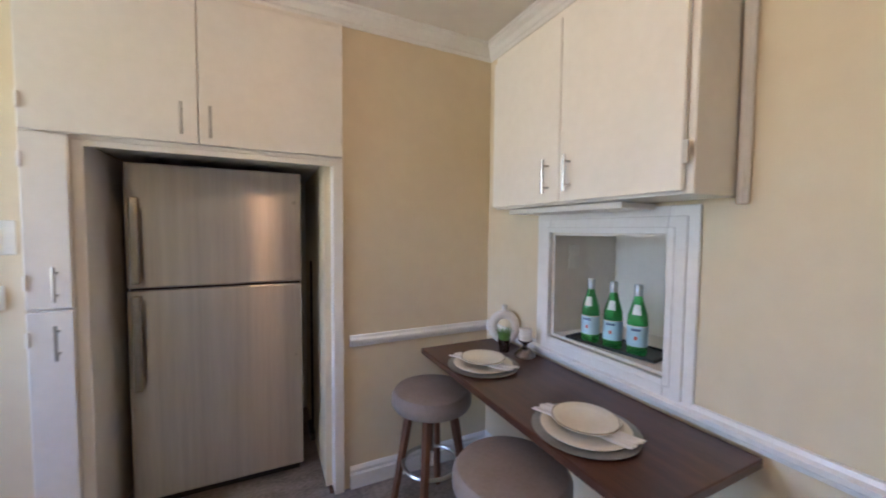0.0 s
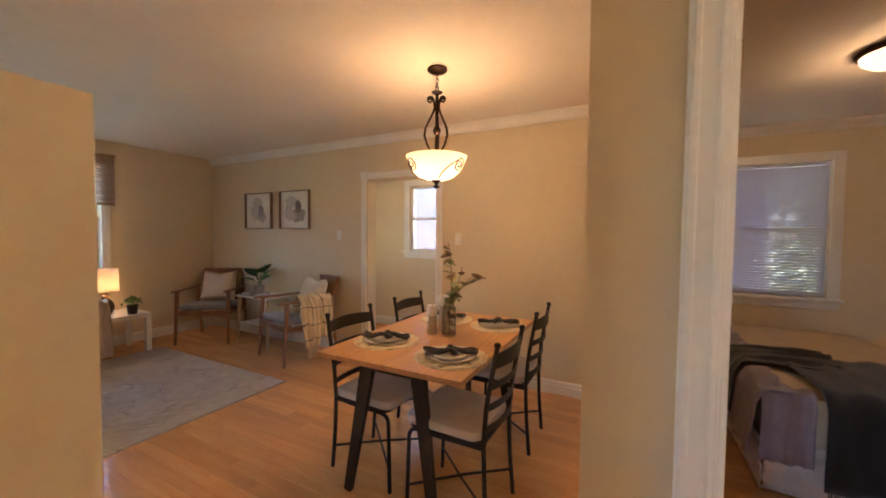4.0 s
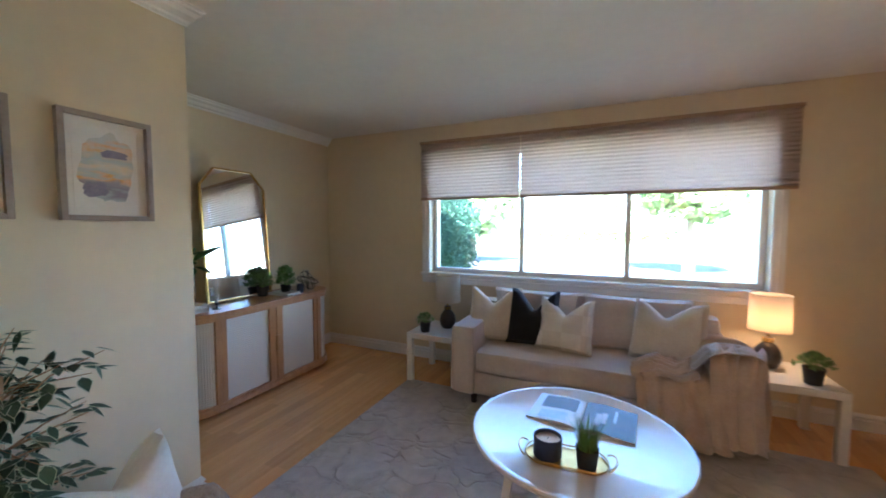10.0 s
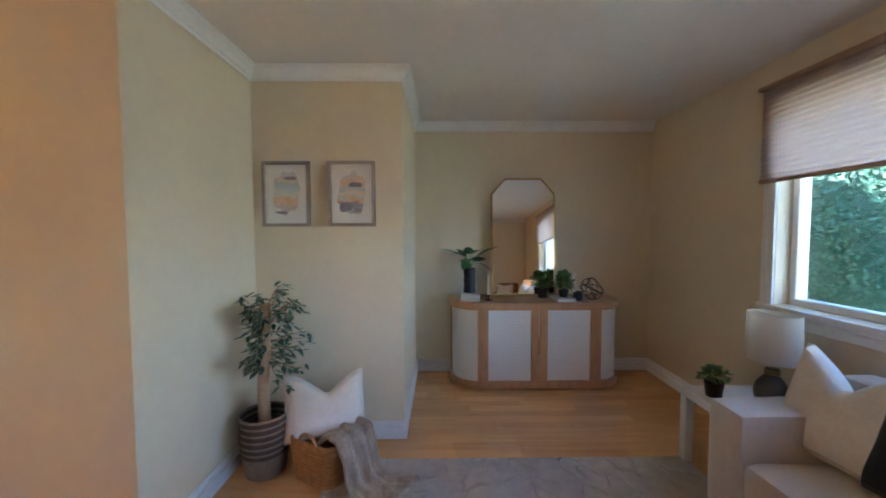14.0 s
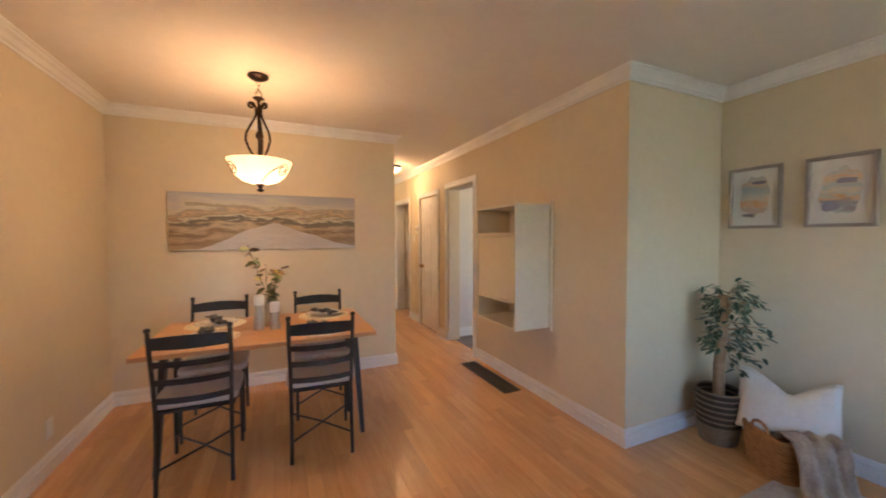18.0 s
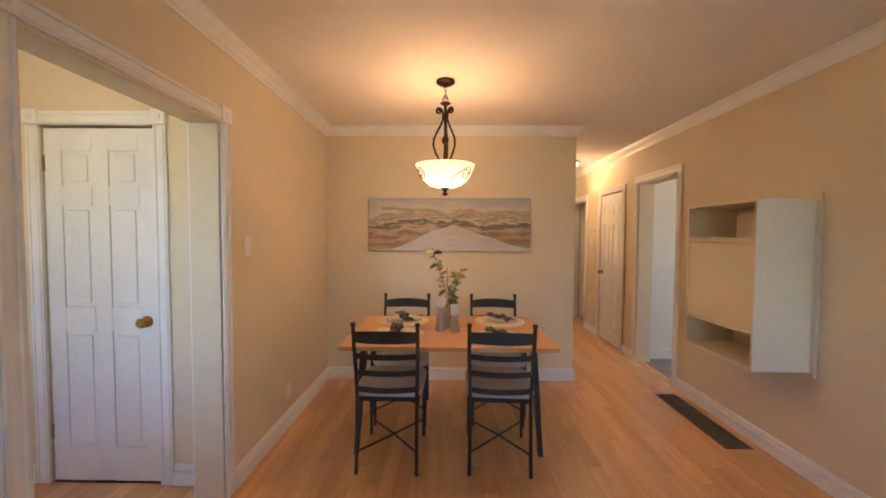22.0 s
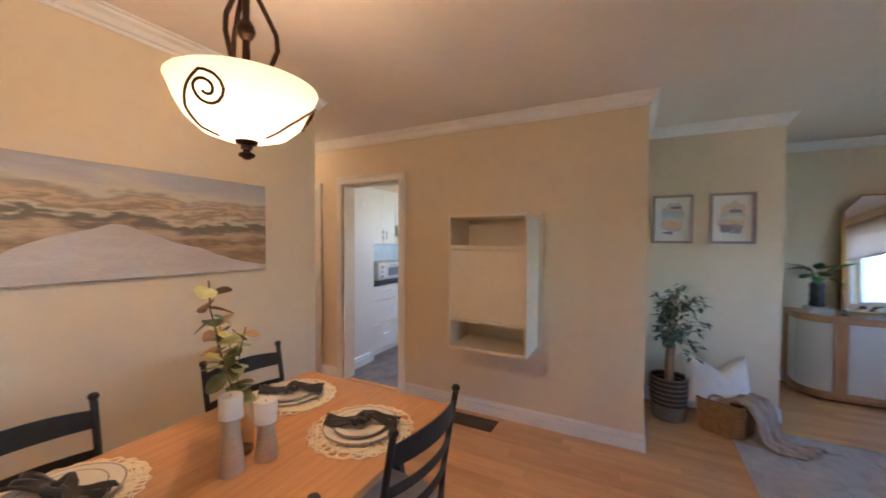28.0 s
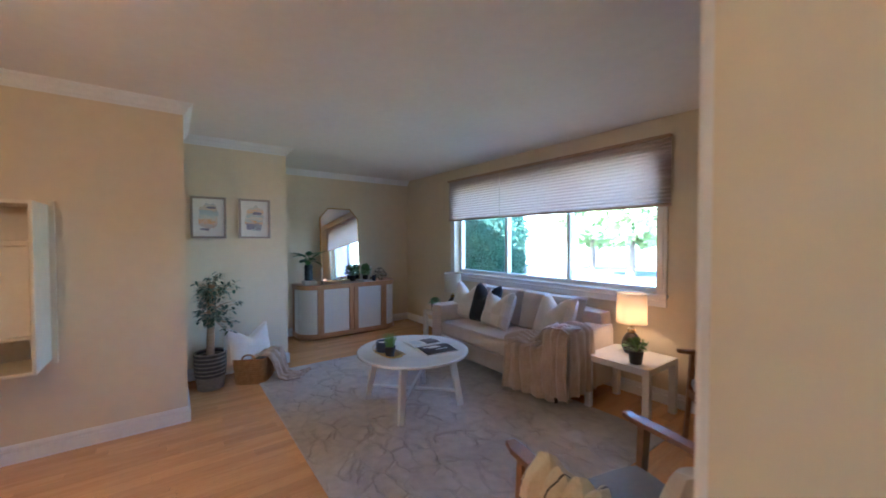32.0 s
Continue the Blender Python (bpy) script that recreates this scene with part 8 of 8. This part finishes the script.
CAPS = mat("silver_cap", srgb(186, 190, 196), rough=0.35, metal=0.8, scale=30)
REDS = mat("red_star", srgb(206, 84, 70), rough=0.5, scale=20)
NAVYT = mat("navy_print", srgb(84, 110, 150), rough=0.5, scale=20)


def bottle(x, y, turn):
    b = thing("water_bottle", pose(x, y, NZ0 + 0.018, 0, 0, turn), "green glass water bottle with a pale blue label", "bottle", "bottles on the niche tray")
    part("glass", lathe([(0, 0), (0.034, 0), (0.037, 0.006), (0.037, 0.125), (0.034, 0.155), (0.022, 0.195), (0.0145, 0.225), (0.0135, 0.255), (0, 0.255)], 28), GREENG, b, smooth=True)
    part("label", lathe([(0.0376, 0.035), (0.0376, 0.115)], 28), LABB, b, "pale blue paper label", smooth=True)
    st = []
    bm = bmesh.new()
    for r_, z_ in ((0.0335, 0.158), (0.0300, 0.170), (0.0258, 0.184), (0.0225, 0.196)):
        st.append([bm.verts.new((r_ * math.cos(t), r_ * math.sin(t), z_)) for t in [math.pi + 1.0 * (i / 8 - 0.5) for i in range(9)]])
    for p, q in zip(st, st[1:]):
        for i in range(8):
            bm.faces.new((p[i], p[i + 1], q[i + 1], q[i]))
    part("neck_label", bm, LABW, b, "white neck label", smooth=True)
    part("cap", lathe([(0.0148, 0.228), (0.0152, 0.265), (0.013, 0.272), (0, 0.272)], 20), CAPS, b, "silver foil cap", smooth=True)
    for z0, z1, w, m_, nm in ((0.096, 0.105, 0.9, NAVYT, "label_lettering"), (0.062, 0.075, 0.28, REDS, "red_star")):
        bm = bmesh.new()
        st = [(bm.verts.new((0.0380 * math.cos(t), 0.0380 * math.sin(t), z0)), bm.verts.new((0.0380 * math.cos(t), 0.0380 * math.sin(t), z1))) for t in [math.pi + w * (i / 8 - 0.5) for i in range(9)]]
        for p, q in zip(st, st[1:]):
            bm.faces.new((p[0], q[0], q[1], p[1]))
        part(nm, bm, m_, b)
    part("label_edge", lathe([(0.0379, 0.112), (0.0379, 0.1155)], 28), LABW, b)
    return b


bottle(1.290, 1.977, 20)
bottle(1.305, 1.875, 25)
bottle(1.320, 1.775, 28)

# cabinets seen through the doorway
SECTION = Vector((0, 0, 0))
STONE = mat("dark_counter", srgb(54, 50, 50), srgb(40, 38, 38), rough=0.25, scale=20)
bc = thing("base_cabinet", pose(0, 0, 0), "white drawer cabinet under a dark counter", "cabinet")
part("body", box(-0.9, 0.73, -0.449, 0.10, 0.09, 0.875, 0.002), CAB, bc)
part("toe_kick", box(-0.9, 0.73, -0.449, 0.04, 0.001, 0.09), CAB, bc)
for x0, x1 in ((0.20, 0.725), (-0.33, 0.19)):
    for z0, z1 in ((0.70, 0.87), (0.42, 0.69), (0.10, 0.41)):
        d = part("drawer_front", box(x0, x1, 0.101, 0.119, z0, z1, 0.003), CAB, bc, "flat white drawer front")
        part("handle", tube([((x0 + x1) / 2 - 0.07, 0.145, (z0 + z1) / 2 + 0.02), ((x0 + x1) / 2 + 0.07, 0.145, (z0 + z1) / 2 + 0.02)], 0.0055, 8), NICKEL, d, "brushed nickel bar handle")
        for q in (-0.05, 0.05):
            part("handle_post", tube([((x0 + x1) / 2 + q, 0.145, (z0 + z1) / 2 + 0.02), ((x0 + x1) / 2 + q, 0.118, (z0 + z1) / 2 + 0.02)], 0.004, 6), NICKEL, d)
cw = thing("countertop", pose(0, 0, 0), "dark speckled kitchen countertop", "countertop")
part("slab", box(-0.9, 0.739, -0.449, 0.135, 0.876, 0.912, 0.004), STONE, cw)
wu = thing("wall_cabinet", pose(0, 0, 0), "white two-door wall cabinet over the counter", "cabinet")
part("body", box(0.195, 0.73, -0.449, 0.05, 1.38, 2.07, 0.002), CAB, wu)
for x0, x1, hx in ((0.465, 0.725, 0.50), (0.20, 0.46, 0.425)):
    d = part("door", box(x0, x1, 0.051, 0.070, 1.385, 2.065, 0.003), CAB, wu, "flat white slab door")
    bar_pull(d, pose(hx, 0.070, 1.50, 0, 0, 180), 0.11)
wh = thing("wall_cabinet", pose(0, 0, 0), "short white wall cabinet above the range hood", "cabinet")
part("body", box(-0.42, 0.19, -0.449, 0.05, 1.64, 2.07, 0.002), CAB, wh)
for x0, x1, hx in ((-0.113, 0.187, -0.08), (-0.417, -0.117, -0.15)):
    d = part("door", box(x0, x1, 0.051, 0.070, 1.645, 2.065, 0.003), CAB, wh, "flat white slab door")
    bar_pull(d, pose(hx, 0.070, 1.74, 0, 0, 180), 0.11)
HOOD = mat("beige_hood_enamel", srgb(196, 186, 170), srgb(186, 176, 160), rough=0.35, scale=8, metal=0.2)
rh = thing("range_hood", pose(0, 0, 0), "beige range hood under a short cabinet", "range hood")
part("canopy", solid([(-0.449, 1.50), (0.12, 1.50), (0.12, 1.545), (0.05, 1.638), (-0.449, 1.638)], -0.415, 0.185, 0.004, axis="x"), HOOD, rh)
part("filter", box(-0.35, 0.12, -0.35, 0.06, 1.494, 1.4995), STEEL, rh, "metal grease filter")
for k in range(2):
    part("switch", box(0.10 - 0.05 * k, 0.13 - 0.05 * k, 0.1195, 0.123, 1.515, 1.53), BLACK, rh)
TOAST = mat("white_appliance", srgb(236, 236, 236), rough=0.35, scale=10)
mw = thing("toaster_oven", pose(0.27, -0.08, 0.913), "white toaster oven with a side control panel", "toaster oven")
part("body", box(-0.26, 0.26, -0.15, 0.13, 0.012, 0.235, 0.012, 2), TOAST, mw, smooth=True)
part("oven_door", box(-0.25, 0.10, 0.130, 0.139, 0.03, 0.22, 0.004), TOAST, mw)
part("door_glass", box(-0.22, 0.07, 0.1392, 0.1405, 0.06, 0.17), PICD, mw, "dark oven glass")
part("door_handle", tube([(-0.20, 0.158, 0.195), (0.05, 0.158, 0.195)], 0.007, 8), NICKEL, mw, smooth=True)
for x in (-0.19, 0.04):
    part("handle_post", tube([(x, 0.158, 0.195), (x, 0.138, 0.195)], 0.005, 6), NICKEL, mw)
for z in (0.06, 0.12, 0.18):
    part("knob", lathe([(0, 0.018), (0.015, 0.018), (0.018, 0.0), (0, 0)], 16, m=pose(0.18, 0.130, z, -90)), NICKEL, mw, smooth=True)
for k in range(4):
    part("foot", lathe([(0, 0.013), (0.012, 0.013), (0.010, 0), (0, 0)], 10, m=pose(-0.22 + 0.44 * (k % 2), -0.12 + 0.22 * (k // 2), 0)), BLACK, mw)
kb = thing("knife_block", pose(0.62, -0.20, 0.913), "wooden utensil block on the counter", "utensil holder")
part("block", box(-0.05, 0.05, -0.06, 0.06, 0, 0.16, 0.006), BIRCH, kb)
for k in range(4):
    part("utensil_handle", tube([(-0.03 + 0.02 * k, 0, 0.155), (-0.04 + 0.026 * k, 0.01, 0.24 + 0.02 * (k % 2))], 0.009, 7), WICK, kb, smooth=True)
kc = thing("coffee_canister", pose(0.66, 0.02, 0.913), "small black canister on the counter", "canister")
part("body", lathe([(0, 0), (0.04, 0), (0.04, 0.10), (0.036, 0.105), (0, 0.105)], 20), BLACK, kc, smooth=True)
ks = thing("backsplash", pose(0, 0, 0), "pale blue-grey tiled backsplash", "backsplash", kind="structure")
TILE = mat("pale_tile", srgb(206, 216, 222), srgb(196, 206, 213), rough=0.25, scale=6, per_object=0.06)
for r in range(4):
    for c in range(10):
        x0 = -0.80 + c * 0.152 + (0.05 if r % 2 else 0)
        part("tile", box(x0, x0 + 0.15, -0.449, -0.443, 0.914 + r * 0.116, 0.914 + r * 0.116 + 0.113, 0.001), TILE, ks)

# ---- bedroom seen through its doorway ----
SHEET = mat("cream_sheet", srgb(216, 200, 176), srgb(206, 190, 166), rough=0.95, scale=6, bump=0.4, bump_scale=200)
SKIRT = mat("white_bed_skirt", srgb(226, 220, 214), srgb(214, 208, 202), rough=0.95, scale=9, bump=0.5, bump_scale=220)
DUVET = mat("lilac_grey_cover", srgb(166, 158, 172), srgb(150, 142, 158), rough=0.95, scale=5, bump=0.4, bump_scale=250)
BLKT = mat("black_throw", srgb(40, 40, 44), srgb(28, 28, 32), rough=0.95, scale=9, bump=0.6, bump_scale=220, sheen=0.4)
bed = thing("bed", pose(3.96, -0.49, 0), "bed with a cream sheet, grey cover and white skirt", "bed")
part("mattress", soft_box(0.0, 1.93, -0.55, 0.55, 0.26, 0.55, 0.05, 0.008, 4), SHEET, bed, smooth=True)
part("box_base", box(0.03, 1.92, -0.52, 0.52, 0.02, 0.27, 0.01), SHEET, bed)
drape("foot_skirt", bed, [(-0.015, -0.54, 0.15), (-0.015, 0.55, 0.15)], (0, 0, 0.28), SKIRT, 3.0, 4, 0.010, n=70, flare=0.0)
drape("side_skirt", bed, [(-0.01, 0.565, 0.15), (1.90, 0.565, 0.15)], (0, 0, 0.28), SKIRT, 3.5, 4, 0.010, n=90, flare=0.0)
drape("cover_side", bed, [(0.20, 0.44, 0.562), (0.20, 0.54, 0.555), (0.20, 0.59, 0.48), (0.18, 0.63, 0.20)], (0.42, 0, 0), DUVET, 4.0, 4, 0.012, flare=0.2)
drape("cover_foot", bed, [(0.10, 0.46, 0.562), (0.0, 0.46, 0.56), (-0.035, 0.46, 0.48), (-0.05, 0.47, 0.19)], (0, 0.22, 0), DUVET, 4.5, 3, 0.012, flare=0.1)
drape("cover_far", bed, [(1.28, 0.40, 0.562), (1.28, 0.54, 0.555), (1.26, 0.60, 0.48), (1.20, 0.70, 0.30)], (0.70, 0, 0), DUVET, 5.2, 5, 0.016, flare=0.3)
bth = thing("bed_throw", pose(3.96, -0.49, 0), "black fringed throw laid across the foot of the bed", "blanket")
drape("cloth", bth, [(0.75, -0.05, 0.585), (0.35, -0.07, 0.59), (0.02, -0.08, 0.585), (-0.05, -0.08, 0.52), (-0.065, -0.08, 0.30), (-0.075, -0.08, 0.11)], (0, 0.80, 0), BLKT, 7.0, 6, 0.016, flare=0.1)
drape("side_fall", bth, [(0.62, 0.05, 0.60), (0.62, 0.40, 0.60), (0.62, 0.56, 0.585), (0.61, 0.615, 0.50), (0.58, 0.64, 0.26)], (0.42, 0, 0), BLKT, 2.0, 5, 0.016, flare=0.2)
bm = bmesh.new()
for k in range(80):
    y = -0.47 + 0.78 * k / 79
    tube([(-0.08, y, 0.12), (-0.085 + 0.01 * math.sin(k), y + 0.008 * math.sin(k * 1.7), 0.035 + 0.012 * math.sin(k * 2.3))], 0.0028, 4, bm=bm)
part("fringe", bm, BLKT, bth, "black fringe")
# ---- floors, laid last ----
VINYL = mat("marbled_grey_vinyl", srgb(150, 140, 132), srgb(96, 88, 84), rough=0.38, scale=5, stretch=(1, 1.6, 1), bump=0.05)
tagged(part("floor_kitchen", box(-2.6, XK + 0.055, -0.45, 2.77, -0.012, 0.0), VINYL), "marbled grey vinyl kitchen floor", "floor", kind="structure")
tagged(part("floor_kitchen_recess", box(-0.775, 0.30, 2.77, 3.84, -0.012, 0.0), VINYL), "marbled grey vinyl under the fridge", "floor", kind="structure")
tagged(part("threshold", box(XK + 0.055, XK + 0.095, KDOOR[0] + 0.014, KDOOR[1] - 0.014, 0.0, 0.006, 0.002), OAK), "oak threshold strip in the kitchen doorway", "threshold", kind="structure")
fl = thing("floor", pose(0, 0, 0), "warm oak strip floor with a soft sheen", "floor", kind="structure")
rng = random.Random(5)
PW = 0.083
near, far = [], []
regions = [(XD, XE, YD, YN), (XW, XD, YR, YN), (XD, XH, -3.30, YD), (XK + 0.055, XD, KDOOR[0] + 0.012, KDOOR[1] - 0.012), (XE, XE + 0.15, ARCH[0] + 0.012, ARCH[1] - 0.012), (XE + 0.15, XO, 2.36, 4.40), (XH + 0.12, XO, -2.78, 0.70), (XH, XH + 0.12, BDOOR[0] + 0.012, BDOOR[1] - 0.012), (XK, XD, HDOOR2[0] + 0.012, HDOOR2[1] - 0.012), (-0.1, XK, -2.10, -0.57), (0.28, XD, -3.30, -2.22), (XK, XD, -2.22, -2.10)]
solids = [(XW, XP, YR, YP), (XP - 1.5, XP, YR - 0.2, YP)]
for ri, (x0, x1, y0, y1) in enumerate(regions):
    x = x0
    while x < x1 - 1e-3:
        xe = min(x + PW, x1)
        y = y0 - rng.uniform(0, 0.8)
        while y < y1 - 1e-3:
            ye = y + rng.uniform(0.35, 1.15)
            a, b = max(y, y0), min(ye, y1)
            y = ye
            if b - a < 0.004:
                continue
            if ri == 1 and xe < XP + 0.01 and a < YP:
                if b <= YP:
                    continue
                a = YP
            covered = ri in (0, 1) and x > 0.65 and xe < 3.68 and a > 3.58 and b < 5.68
            (near if ri in (0, 3, 4) and b < 4.0 and not covered else far).append((x, xe, a, b))
        x = xe
near.sort(key=lambda q: abs((q[0] + q[1]) / 2 - 3.0) + abs((q[2] + q[3]) / 2 - 2.6))
far += near[300:]
near = near[:300]
cache = {}
for x0, x1, y0, y1 in near:
    key = (round(x1 - x0, 4), round((y1 - y0) * 20))
    ob = None
    if key not in cache:
        me = bpy.data.meshes.new("floor_board")
        l = key[1] / 20
        b = box(-key[0] / 2 + 0.0004, key[0] / 2 - 0.0004, -0.5, 0.5, -0.011, 0.0)
        b.to_mesh(me), b.free()
        me.materials.append(OAK)
        cache[key] = me
    ob = new("floor_board", cache[key])
    ob.parent = fl
    ob.location, ob.scale = ((x0 + x1) / 2, (y0 + y1) / 2, 0), (1, y1 - y0 - 0.0008, 1)
V, F = [], []
for x0, x1, y0, y1 in far:
    i = len(V)
    x0, x1, y0, y1 = x0 + 0.0004, x1 - 0.0004, y0 + 0.0004, y1 - 0.0004
    V += [(x0, y0, -0.011), (x1, y0, -0.011), (x1, y1, -0.011), (x0, y1, -0.011), (x0, y0, 0), (x1, y0, 0), (x1, y1, 0), (x0, y1, 0)]
    F += [(i + 4, i + 5, i + 6, i + 7), (i, i + 1, i + 5, i + 4), (i + 1, i + 2, i + 6, i + 5), (i + 2, i + 3, i + 7, i + 6), (i + 3, i, i + 4, i + 7)]
me = bpy.data.meshes.new("floor_boards_rest")
me.from_pydata(V, [], F)
me.materials.append(OAKJ)
o = new("floor_boards_rest", me)
o.parent = fl
tagged(o, "oak floor boards farther off", kind="stuff")
